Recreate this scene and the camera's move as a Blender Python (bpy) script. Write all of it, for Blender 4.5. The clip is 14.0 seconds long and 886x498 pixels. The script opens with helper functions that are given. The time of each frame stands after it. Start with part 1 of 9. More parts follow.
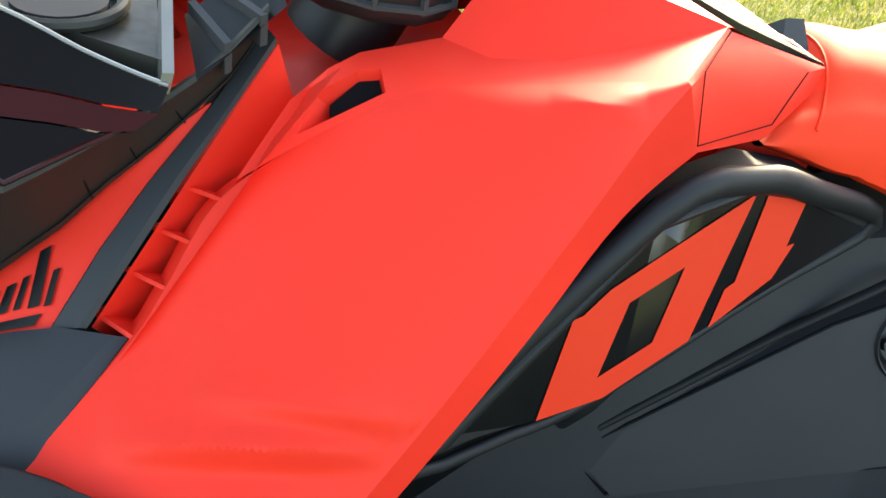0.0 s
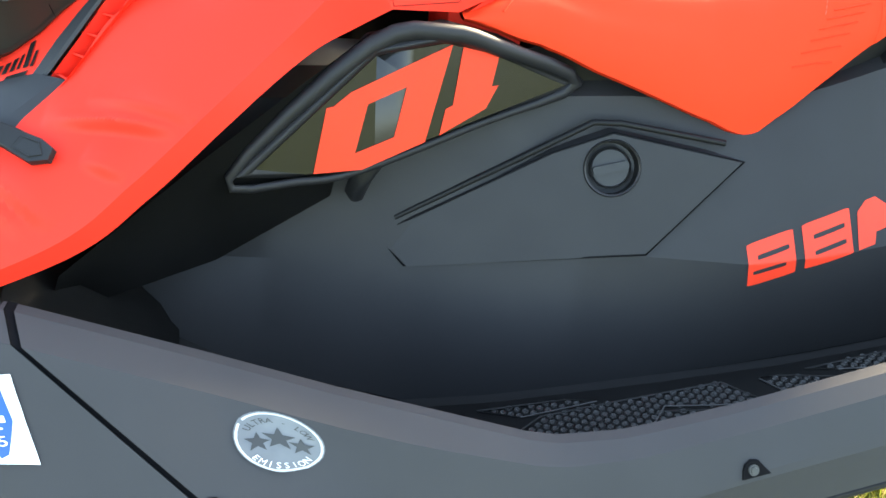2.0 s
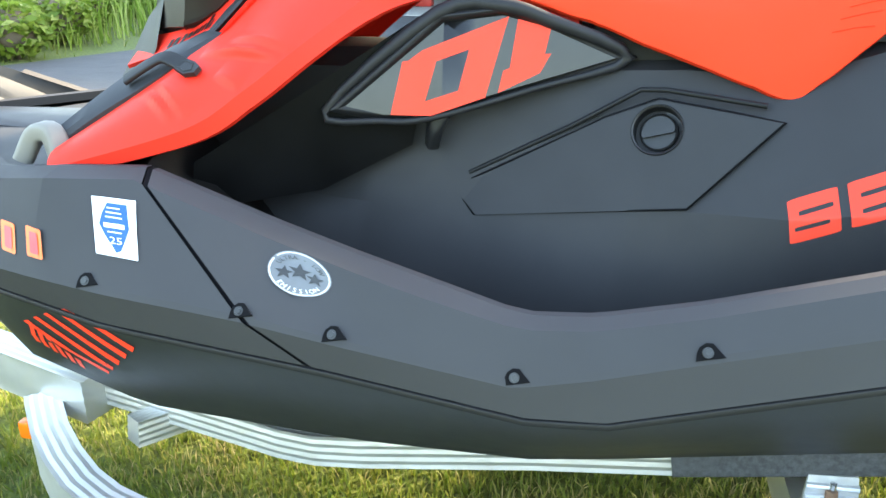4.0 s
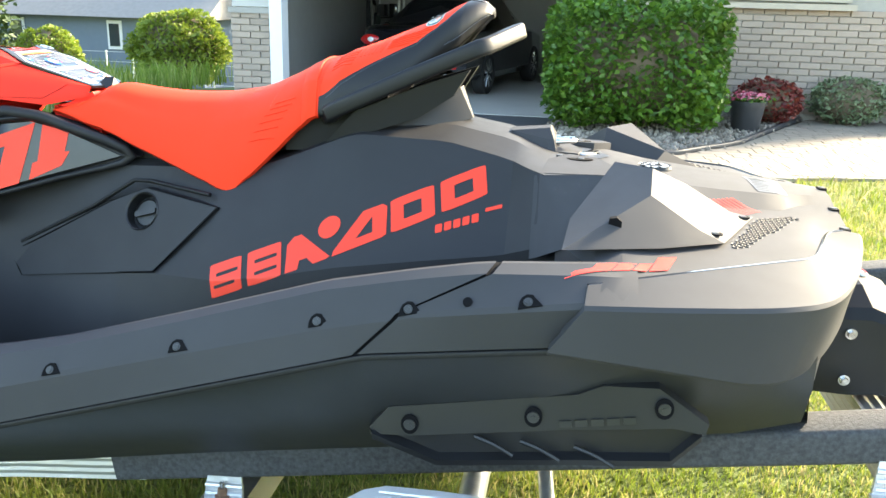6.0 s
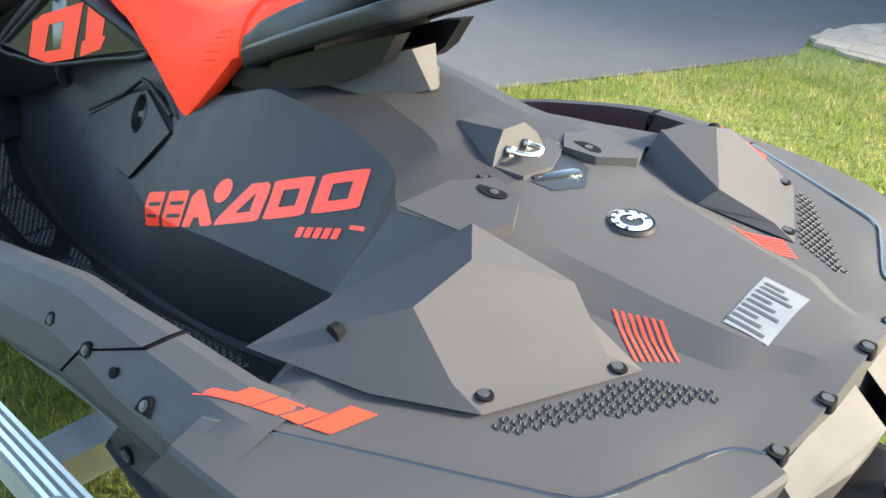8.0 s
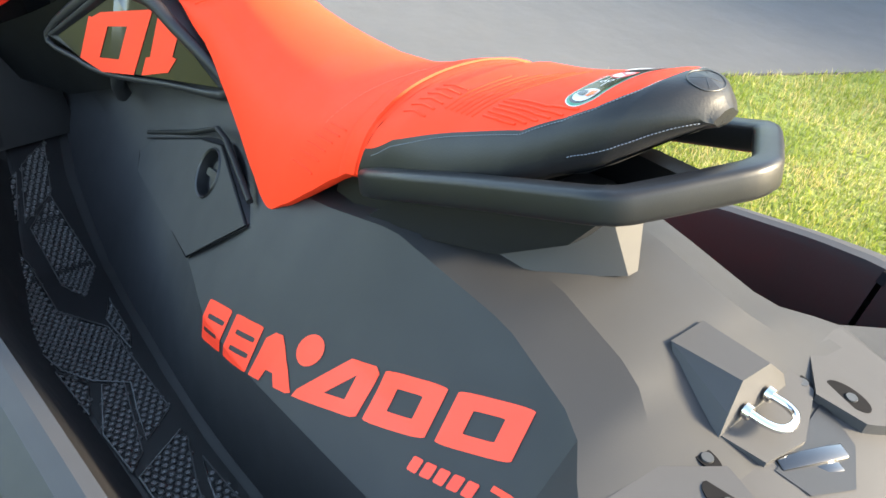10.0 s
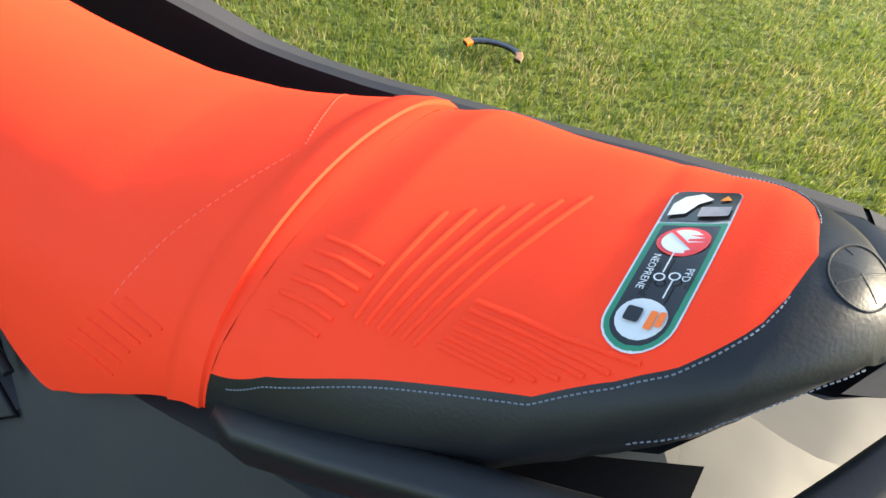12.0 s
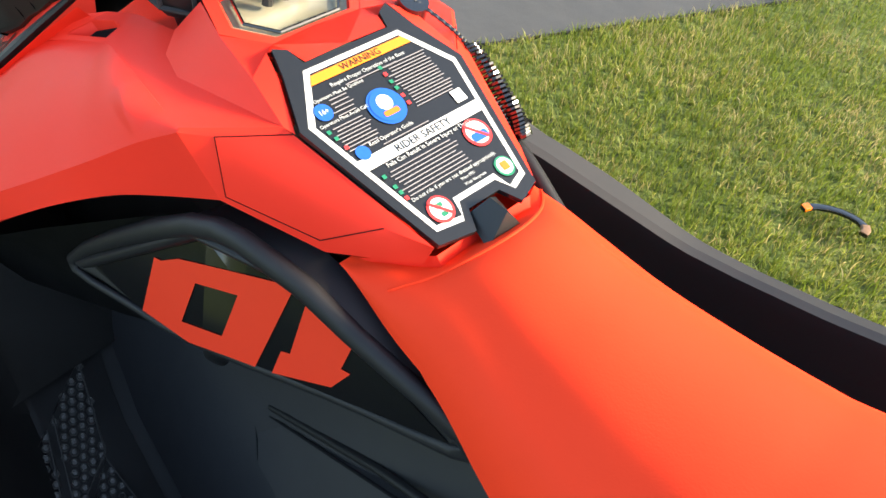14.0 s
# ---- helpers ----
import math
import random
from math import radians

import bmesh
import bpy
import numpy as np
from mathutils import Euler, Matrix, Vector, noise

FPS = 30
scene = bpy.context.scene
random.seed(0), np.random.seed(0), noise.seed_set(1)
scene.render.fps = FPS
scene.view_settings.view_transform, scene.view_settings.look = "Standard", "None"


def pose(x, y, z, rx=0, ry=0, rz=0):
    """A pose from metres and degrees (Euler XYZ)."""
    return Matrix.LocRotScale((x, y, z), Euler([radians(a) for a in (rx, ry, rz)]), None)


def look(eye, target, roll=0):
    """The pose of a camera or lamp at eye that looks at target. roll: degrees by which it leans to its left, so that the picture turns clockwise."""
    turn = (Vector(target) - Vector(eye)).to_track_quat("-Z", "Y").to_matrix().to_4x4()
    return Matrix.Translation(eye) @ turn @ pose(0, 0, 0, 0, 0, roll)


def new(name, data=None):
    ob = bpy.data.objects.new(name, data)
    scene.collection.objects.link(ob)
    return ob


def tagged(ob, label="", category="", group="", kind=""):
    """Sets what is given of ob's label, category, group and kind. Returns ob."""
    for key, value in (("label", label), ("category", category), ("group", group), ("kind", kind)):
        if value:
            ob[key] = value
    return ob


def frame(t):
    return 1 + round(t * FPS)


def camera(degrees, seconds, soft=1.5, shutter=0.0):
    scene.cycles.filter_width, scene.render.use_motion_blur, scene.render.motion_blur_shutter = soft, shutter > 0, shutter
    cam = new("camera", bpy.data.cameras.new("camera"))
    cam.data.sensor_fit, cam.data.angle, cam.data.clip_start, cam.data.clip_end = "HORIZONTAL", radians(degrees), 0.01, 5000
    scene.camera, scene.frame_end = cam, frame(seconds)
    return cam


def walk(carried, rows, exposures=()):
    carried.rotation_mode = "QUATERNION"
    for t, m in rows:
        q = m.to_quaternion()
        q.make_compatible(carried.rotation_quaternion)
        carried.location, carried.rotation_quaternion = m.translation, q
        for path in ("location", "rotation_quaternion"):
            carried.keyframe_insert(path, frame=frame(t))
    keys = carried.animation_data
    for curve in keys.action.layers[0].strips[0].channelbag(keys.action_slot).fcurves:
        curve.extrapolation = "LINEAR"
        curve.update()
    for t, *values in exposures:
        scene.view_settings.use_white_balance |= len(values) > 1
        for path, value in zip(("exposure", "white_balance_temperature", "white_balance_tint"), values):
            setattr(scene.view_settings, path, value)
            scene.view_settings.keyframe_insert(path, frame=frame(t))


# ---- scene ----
cam = camera(57.5, 14.0)
PATH = [
    (0, (-0.528, -0.543, 1.314), (0.134, 0.913, 0.113), 11.5),
    (0.5, (-0.547, -0.646, 1.324), (0.115, 0.811, 0.125), 10.1),
    (1, (-0.599, -0.807, 1.37), (0.119, 0.678, 0.24), 8.2),
    (1.5, (-0.508, -0.947, 1.38), (0.192, 0.552, 0.256), 8.2),
    (2, (-0.314, -1.115, 1.382), (0.081, 0.486, 0.251), 6.5),
    (2.2, (-0.25, -1.158, 1.377), (0.027, 0.463, 0.239), 4.8),
    (4.3, (0.134, -1.516, 1.154), (-0.249, 0.3, 0.409), -0.1),
    (4.5, (0.191, -1.562, 1.157), (-0.167, 0.26, 0.414), 0.2),
    (5, (0.44, -1.679, 1.191), (0.132, 0.184, 0.533), 1.1),
    (5.5, (0.748, -1.748, 1.26), (0.473, 0.145, 0.675), 1.8),
    (6, (1.009, -1.662, 1.266), (0.721, 0.232, 0.692), 1.8),
    (6.5, (1.292, -1.513, 1.327), (0.85, 0.321, 0.665), 0.3),
    (7, (1.571, -1.319, 1.403), (0.828, 0.372, 0.636), -0.8),
    (7.2, (1.642, -1.22, 1.417), (0.773, 0.382, 0.592), -0.8),
    (9.3, (1.495, -0.65, 1.605), (0.254, 0.337, 0.385), 7.2),
    (9.5, (1.405, -0.664, 1.598), (0.193, 0.339, 0.364), 7.8),
    (10, (1.15, -0.634, 1.57), (0.037, 0.494, 0.35), 9.6),
    (10.5, (0.917, -0.532, 1.558), (0.121, 0.784, 0.279), 12.8),
    (11, (0.792, -0.435, 1.551), (0.257, 0.889, 0.15), 13.0),
    (11.5, (0.756, -0.356, 1.555), (0.297, 0.862, 0.036), 13.7),
    (12, (0.728, -0.333, 1.557), (0.273, 0.859, 0.017), 14.7),
    (12.5, (0.625, -0.34, 1.558), (0.103, 0.798, -0.002), 12.6),
    (13, (0.456, -0.367, 1.556), (-0.098, 0.762, 0.0), 11.7),
    (13.5, (0.334, -0.382, 1.552), (-0.342, 0.716, 0.023), 10.5),
    (14, (0.286, -0.38, 1.543), (-0.611, 0.649, 0.081), 7.0),
]
walk(cam, [(t, look(eye, target, roll)) for t, eye, target, roll in PATH],
     exposures=[(0.0, 2.70, 8200, 6), (0.5, 2.95, 8200, 6), (1.0, 3.20, 8300, 6), (1.5, 3.32, 8300, 6), (2.0, 3.46, 8200, 6), (4.5, 3.66, 7800, 6), (5.5, 3.42, 7600, 6), (6.0, 3.10, 7400, 6), (6.5, 2.94, 7200, 6), (7.0, 2.87, 7000, 6), (9.5, 3.06, 7200, 6), (10.0, 3.24, 7500, 6), (10.5, 3.18, 7600, 6), (11.0, 2.72, 7400, 6), (12.5, 2.34, 7200, 6), (13.0, 2.18, 7200, 6), (13.5, 2.12, 7400, 6), (14.0, 2.28, 7500, 6)])

# ---- light ----
world = bpy.data.worlds.new("world")
scene.world = world
world.use_nodes = True
wn = world.node_tree
sky = wn.nodes.new("ShaderNodeTexSky")
sky.sky_type, sky.sun_disc = "NISHITA", False
SUN_DIR = Vector((0.70, 0.64, 0.43)).normalized()      # from the place towards the sun
sky.sun_elevation = math.asin(SUN_DIR.z)
sky.sun_rotation = math.atan2(SUN_DIR.x, SUN_DIR.y)
wn.links.new(sky.outputs[0], wn.nodes["Background"].inputs[0])
wn.nodes["Background"].inputs[1].default_value = 0.15
sun = new("sun", bpy.data.lights.new("sun", "SUN"))
sun.data.energy, sun.data.angle, sun.data.color = 3.2, radians(9.0), (1.0, 0.885, 0.71)
sun.matrix_world = look(tuple(SUN_DIR * 30), (0, 0, 0))
scene.view_settings.exposure = 2.0

# ---- materials ----
def material(name, color, rough=0.5, metal=0.0, vary=0.12, scale=6.0, grain=0.0, grain_scale=900.0, bump=0.0, bump_scale=60.0,
             rough_vary=0.08, coat=0.0, tint=None, per_piece=0.0, spec=0.5):
    """A surface with large soft variation, fine grain and relief."""
    m = bpy.data.materials.new(name)
    m.use_nodes = True
    nt, N = m.node_tree, m.node_tree.nodes
    b = N["Principled BSDF"]
    b.inputs["Metallic"].default_value = metal
    b.inputs["Coat Weight"].default_value = coat
    b.inputs["Specular IOR Level"].default_value = spec
    co = N.new("ShaderNodeTexCoord")
    n1 = N.new("ShaderNodeTexNoise"); n1.inputs["Scale"].default_value = scale; n1.inputs["Detail"].default_value = 6
    nt.links.new(co.outputs["Object"], n1.inputs["Vector"])
    mix = N.new("ShaderNodeMix"); mix.data_type = "RGBA"
    dark = [c * (1 - vary) for c in color]
    light = [min(1, c * (1 + vary)) for c in (tint or color)]
    mix.inputs["A"].default_value, mix.inputs["B"].default_value = (*dark, 1), (*light, 1)
    nt.links.new(n1.outputs["Fac"], mix.inputs["Factor"])
    out = mix.outputs["Result"]
    if per_piece:
        info = N.new("ShaderNodeObjectInfo")
        hsv = N.new("ShaderNodeHueSaturation")
        mr = N.new("ShaderNodeMapRange")
        mr.inputs["To Min"].default_value, mr.inputs["To Max"].default_value = 1 - per_piece, 1 + per_piece
        nt.links.new(info.outputs["Random"], mr.inputs["Value"])
        nt.links.new(mr.outputs["Result"], hsv.inputs["Value"])
        nt.links.new(out, hsv.inputs["Color"])
        out = hsv.outputs["Color"]
    nt.links.new(out, b.inputs["Base Color"])
    rr = N.new("ShaderNodeMapRange")
    rr.inputs["To Min"].default_value, rr.inputs["To Max"].default_value = max(0.02, rough - rough_vary), min(1, rough + rough_vary)
    n3 = N.new("ShaderNodeTexNoise"); n3.inputs["Scale"].default_value = scale * 3.1; n3.inputs["Detail"].default_value = 8
    nt.links.new(co.outputs["Object"], n3.inputs["Vector"])
    nt.links.new(n3.outputs["Fac"], rr.inputs["Value"])
    nt.links.new(rr.outputs["Result"], b.inputs["Roughness"])
    last = None
    for amount, sc in ((bump, bump_scale), (grain, grain_scale)):
        if amount:
            n2 = N.new("ShaderNodeTexNoise"); n2.inputs["Scale"].default_value = sc; n2.inputs["Detail"].default_value = 3
            nt.links.new(co.outputs["Object"], n2.inputs["Vector"])
            bp = N.new("ShaderNodeBump"); bp.inputs["Strength"].default_value = amount; bp.inputs["Distance"].default_value = 0.2 / sc
            nt.links.new(n2.outputs["Fac"], bp.inputs["Height"])
            if last: nt.links.new(last, bp.inputs["Normal"])
            last = bp.outputs["Normal"]
    if last: nt.links.new(last, b.inputs["Normal"])
    return m


BLACK = material("black_moulded_plastic", (0.0090, 0.0092, 0.0105), 0.44, spec=0.44, grain=0.25, grain_scale=700, vary=0.15)
GREY = material("charcoal_moulded_plastic", (0.037, 0.0365, 0.039), 0.66, spec=0.24, grain=0.22, grain_scale=700, vary=0.12)
HULL = material("black_hull_plastic", (0.018, 0.019, 0.020), 0.38, grain=0.2, grain_scale=500, vary=0.2, bump=0.06, bump_scale=9)
TREAD = material("worn_tread_rubber", (0.032, 0.032, 0.033), 0.48, spec=0.5, grain=0.2, grain_scale=600)
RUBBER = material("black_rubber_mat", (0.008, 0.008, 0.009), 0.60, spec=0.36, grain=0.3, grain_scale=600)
GLOSSBLK = material("gloss_black_plastic", (0.006, 0.006, 0.007), 0.10, coat=0.6, vary=0.3, rough_vary=0.05)
CLEARLENS = material("smoked_clear_lens", (0.16, 0.15, 0.13), 0.12, coat=0.8, vary=0.35, scale=18, rough_vary=0.06)
RED = material("red_moulded_plastic", (0.84, 0.034, 0.020), 0.48, spec=0.15, vary=0.05, scale=5, grain=0.10, grain_scale=800, bump=0.03, bump_scale=14)
VINYL = material("red_seat_vinyl", (0.84, 0.044, 0.015), 0.62, spec=0.11, vary=0.05, scale=7, grain=0.35, grain_scale=520, bump=0.05, bump_scale=10)
BVINYL = material("black_seat_vinyl", (0.0085, 0.009, 0.0105), 0.44, spec=0.30, vary=0.15, grain=0.4, grain_scale=420)
DECALRED = material("red_vinyl_decal", (0.80, 0.045, 0.020), 0.40, spec=0.3, vary=0.05)
ORANGE = material("orange_vinyl_decal", (0.80, 0.14, 0.012), 0.4, vary=0.08)
PRINT = material("dull_white_print", (0.50, 0.50, 0.50), 0.45, vary=0.08)
GREYPRINT = material("grey_print", (0.22, 0.20, 0.21), 0.45, vary=0.3, scale=300)
WHITE = material("white_label_film", (0.78, 0.79, 0.80), 0.35, vary=0.06)
LABELBLK = material("black_label_film", (0.012, 0.012, 0.013), 0.22, vary=0.2)
BLUE = material("blue_label_ink", (0.007, 0.085, 0.40), 0.35, vary=0.1)
LGREEN = material("green_label_ink", (0.008, 0.16, 0.085), 0.35, vary=0.1)
LRED = material("red_label_ink", (0.62, 0.03, 0.03), 0.35, vary=0.1)
YELLOW = material("orange_label_ink", (0.78, 0.20, 0.015), 0.35, vary=0.06)
SILVER = material("silver_foil_label", (0.62, 0.63, 0.65), 0.28, metal=0.7, vary=0.12, scale=40)
STEEL = material("stainless_steel", (0.62, 0.61, 0.59), 0.22, metal=1.0, vary=0.1, scale=30)
BOLTM = material("blackened_bolt_steel", (0.05, 0.05, 0.05), 0.45, metal=0.5, vary=0.2, scale=60)
ALU = material("milled_aluminium", (0.60, 0.60, 0.59), 0.44, metal=0.82, vary=0.12, scale=9, grain=0.15, grain_scale=300, rough_vary=0.14)
GALV = material("galvanised_bracket", (0.62, 0.63, 0.64), 0.42, metal=0.72, vary=0.25, scale=45)
CARPET = material("dark_grey_bunk_carpet", (0.050, 0.052, 0.054), 0.95, vary=0.85, scale=150, grain=1.0, grain_scale=600, bump=1.0, bump_scale=190)
FENDER = material("white_plastic_fender", (0.70, 0.71, 0.72), 0.35, vary=0.05, scale=5, grain=0.08)
AMBER = material("amber_marker_lens", (0.75, 0.16, 0.01), 0.2, coat=0.5)
STITCH = material("grey_stitching", (0.11, 0.125, 0.15), 0.7)
REDSTITCH = material("red_stitching", (0.80, 0.065, 0.028), 0.6)
CHROME = material("bright_chrome", (0.80, 0.80, 0.80), 0.10, metal=1.0, vary=0.05)
# near black that paints the shade inside recesses and gaps
PIT = material("recess_shade_black", (0.005, 0.005, 0.006), 0.9, spec=0.1, vary=0.3)
PANELBLK = material("glossy_number_panel", (0.006, 0.006, 0.007), 0.22, vary=0.3, rough_vary=0.05)
DARKTRIM = material("dark_matt_trim", (0.007, 0.0065, 0.0065), 0.55, spec=0.22, vary=0.3, grain=0.2)
SMOKE = material("smoky_grey_plastic", (0.034, 0.032, 0.027), 0.40, spec=0.2, vary=0.5, scale=45, rough_vary=0.15)
VISORBLK = material("smoked_visor_black", (0.006, 0.004, 0.0035), 0.08, spec=0.12, vary=0.3, rough_vary=0.05)
MATTGREY = material("matt_charcoal_plastic", (0.040, 0.039, 0.040), 0.66, spec=0.22, vary=0.14, grain=0.25, grain_scale=700)
# matt black deepened in colour to carry the shade of enclosed inner faces
WELLBLK = material("matt_black_with_shade", (0.0062, 0.0063, 0.0068), 0.58, spec=0.24, vary=0.25, grain=0.3, grain_scale=500)
RAILBLK = material("satin_black_grab_rail", (0.0080, 0.0083, 0.0100), 0.42, spec=0.29, vary=0.2, grain=0.3, grain_scale=600)
BEIGE = material("weathered_beige_plastic", (0.17, 0.16, 0.14), 0.5, vary=0.12, scale=20, grain=0.1)
DIMFOIL = material("brushed_dim_foil", (0.15, 0.155, 0.16), 0.45, metal=0.35, vary=0.15, scale=60)
SHELLBLK = material("matt_brown_black_shell", (0.020, 0.0165, 0.0145), 0.50, spec=0.34, vary=0.2, grain=0.25, grain_scale=600)
FRAMEBLK = material("satin_black_frame", (0.012, 0.012, 0.0145), 0.52, spec=0.30, vary=0.15, grain=0.2, grain_scale=700)
TUNBLK = material("matt_black_tunnel", (0.0165, 0.0167, 0.0188), 0.60, spec=0.32, vary=0.15, grain=0.25, grain_scale=700)
STRIPBLK = material("satin_charcoal_strip", (0.022, 0.023, 0.026), 0.52, spec=0.34, vary=0.12, grain=0.2, grain_scale=700)
# reflection of the red bodywork in the black visor, put into the base colour
VISORREFL = material("visor_red_reflection", (0.038, 0.0055, 0.0048), 0.10, spec=0.15, vary=0.3, rough_vary=0.05)
RUSTY = material("rusty_steel", (0.20, 0.11, 0.065), 0.8, vary=0.4, scale=80)

# ---- building tools ----
def finish(bm, smooth=38):
    for f in bm.faces:
        f.smooth = True
    lim = radians(smooth)
    for e in bm.edges:
        if len(e.link_faces) == 2 and e.calc_face_angle(0) > lim:
            e.smooth = False


def part(name, bm, mat, parent=None, label="", smooth=38, fix=True):
    """Link a bmesh as one mesh object under a thing or a part."""
    if fix:
        bmesh.ops.recalc_face_normals(bm, faces=bm.faces[:])
    finish(bm, smooth)
    me = bpy.data.meshes.new(name)
    bm.to_mesh(me)
    bm.free()
    me.materials.append(mat)
    ob = new(name, me)
    if parent:
        ob.parent = parent
    if label:
        tagged(ob, label)
    return ob


def thing(name, label, category, group="", kind="", at=(0, 0, 0)):
    ob = new(name)
    ob.location = at
    ob.empty_display_size = 0.1
    return tagged(ob, label, category, group, kind)


def loft(bm, rings, close=False, cap=False):
    rows = [[bm.verts.new(p) for p in r] for r in rings]
    n = len(rows[0])
    for a, b in zip(rows, rows[1:]):
        for i in range(n if close else n - 1):
            j = (i + 1) % n
            try:
                bm.faces.new((a[i], a[j], b[j], b[i]))
            except ValueError:
                pass
    if cap:
        for r in (rows[0], rows[-1]):
            bm.faces.new(r)
    return rows


def prism(bm, pts, push):
    """A polygon with thickness: pts pushed out along a vector."""
    push = Vector(push)
    a = [bm.verts.new(p) for p in pts]
    b = [bm.verts.new(Vector(p) + push) for p in pts]
    n = len(a)
    bm.faces.new(a)
    bm.faces.new(b[::-1])
    for i in range(n):
        j = (i + 1) % n
        bm.faces.new((a[i], b[i], b[j], a[j]))
    return a + b


def poly(bm, verts, faces):
    vs = [bm.verts.new(v) for v in verts]
    for f in faces:
        bm.faces.new([vs[i] for i in f])
    return vs


def box(bm, size, at=(0, 0, 0), turn=None):
    m = Matrix.Translation(at) @ (turn.to_4x4() if turn else Matrix.Identity(4)) @ Matrix.Diagonal((*size, 1))
    return bmesh.ops.create_cube(bm, size=1, matrix=m)["verts"]


def rod(bm, a, b, r1, r2=None, n=14):
    a, b = Vector(a), Vector(b)
    d = b - a
    m = Matrix.Translation((a + b) / 2) @ d.to_track_quat("Z", "Y").to_matrix().to_4x4()
    return bmesh.ops.create_cone(bm, cap_ends=True, segments=n, radius1=r1, radius2=r1 if r2 is None else r2, depth=d.length, matrix=m)["verts"]


def ball(bm, at, r, u=14, v=9, scale=(1, 1, 1)):
    return bmesh.ops.create_uvsphere(bm, u_segments=u, v_segments=v, radius=r, matrix=Matrix.Translation(at) @ Matrix.Diagonal((*scale, 1)))["verts"]


def tube(bm, path, sect, close=False, up=(0, 0, 1), cap=True):
    """Sweep a section [(side, up)...] along a path."""
    path = [Vector(p) for p in path if p is not None]
    n, rings = len(path), []
    for i, p in enumerate(path):
        a = path[(i - 1) % n] if close or i else p
        b = path[(i + 1) % n] if close or i < n - 1 else p
        t = (b - a).normalized()
        side = t.cross(Vector(up)).normalized()
        top = side.cross(t)
        rings.append([p + side * u + top * v for u, v in sect])
    if close:
        rings.append(rings[0])
    rows = loft(bm, rings, close=True, cap=cap and not close)
    if close:
        bmesh.ops.remove_doubles(bm, verts=bm.verts[:], dist=1e-6)
    return rows


def circle(r, n=10, ry=None):
    return [(r * math.cos(2 * math.pi * i / n), (ry or r) * math.sin(2 * math.pi * i / n)) for i in range(n)]


def rounded(w, h, r, n=3):
    """A rounded rectangle section."""
    pts = []
    for cx, cy, a0 in ((w / 2 - r, h / 2 - r, 0), (-w / 2 + r, h / 2 - r, 90), (-w / 2 + r, -h / 2 + r, 180), (w / 2 - r, -h / 2 + r, 270)):
        for i in range(n + 1):
            a = radians(a0 + 90 * i / n)
            pts.append((cx + r * math.cos(a), cy + r * math.sin(a)))
    return pts


def spline(pts, k=6):
    """Catmull-Rom through the points, k steps a span."""
    pts = [Vector(p) for p in pts]
    out = []
    for i in range(len(pts) - 1):
        p0, p1, p2, p3 = pts[max(i - 1, 0)], pts[i], pts[i + 1], pts[min(i + 2, len(pts) - 1)]
        for j in range(k):
            t = j / k
            out.append(0.5 * (2 * p1 + (p2 - p0) * t + (2 * p0 - 5 * p1 + 4 * p2 - p3) * t * t + (3 * p1 - p0 - 3 * p2 + p3) * t ** 3))
    return out + [pts[-1]]


def table(x, rows):
    """Each column of rows (x first) at x."""
    xs = [r[0] for r in rows]
    return [float(np.interp(x, xs, [r[i] for r in rows])) for i in range(1, len(rows[0]))]


def soften(bm, width, segs=2, angle=20):
    es = [e for e in bm.edges if len(e.link_faces) == 2 and e.calc_face_angle(0) > radians(angle)]
    if es:
        bmesh.ops.bevel(bm, geom=es, offset=width, segments=segs, affect="EDGES", profile=0.5, clamp_overlap=True)
    return bm


def fill(loops):
    """A flat mesh, in x and y, inside closed loops (later loops are holes)."""
    bm = bmesh.new()
    es = []
    for lp in loops:
        vs = [bm.verts.new((u, v, 0)) for u, v in lp]
        es += [bm.edges.new((vs[i], vs[(i + 1) % len(vs)])) for i in range(len(vs))]
    bmesh.ops.triangle_fill(bm, edges=es, use_beauty=True)
    return bm

# ---- the jet ski: bow towards -x, stern towards +x, port side towards -y ----
ski = thing("jet_ski", "red and black two-seat jet ski strapped on an aluminium trailer", "jet ski", at=(0.3, 0, 0.45))
SKI = Matrix.Translation((-0.3, 0, -0.45))


def ski_part(name, bm, mat, parent=None, label="", smooth=38):
    ob = part(name, bm, mat, None, label, smooth)
    if parent is None:
        ob.parent = ski
        ob.matrix_parent_inverse = SKI
    else:
        ob.parent = parent
    return ob


def bunk_top(x):
    return 0.418 + 0.172 * (x - 0.21)


# hull: x, keel z, chine half-width, chine z, seam half-width, seam z
HULL_ST = [(-1.30, 0.80, 0.10, 0.82, 0.15, 0.86), (-1.05, 0.50, 0.34, 0.575, 0.395, 0.690), (-0.85, 0.39, 0.42, 0.475, 0.482, 0.634),
           (-0.62, 0.31, 0.460, 0.430, 0.530, 0.610), (-0.27, 0.24, 0.48, 0.424, 0.570, 0.596), (0.0, 0.27, 0.495, 0.438, 0.592, 0.570),
           (0.10, 0.29, 0.497, 0.454, 0.596, 0.578), (0.43, 0.36, 0.50, 0.514, 0.598, 0.678), (0.73, 0.42, 0.50, 0.562, 0.600, 0.770),
           (1.0, 0.45, 0.50, 0.600, 0.600, 0.806), (1.30, 0.50, 0.47, 0.640, 0.545, 0.800), (1.40, 0.52, 0.45, 0.660, 0.48, 0.800)]
bm = bmesh.new()
rings = []
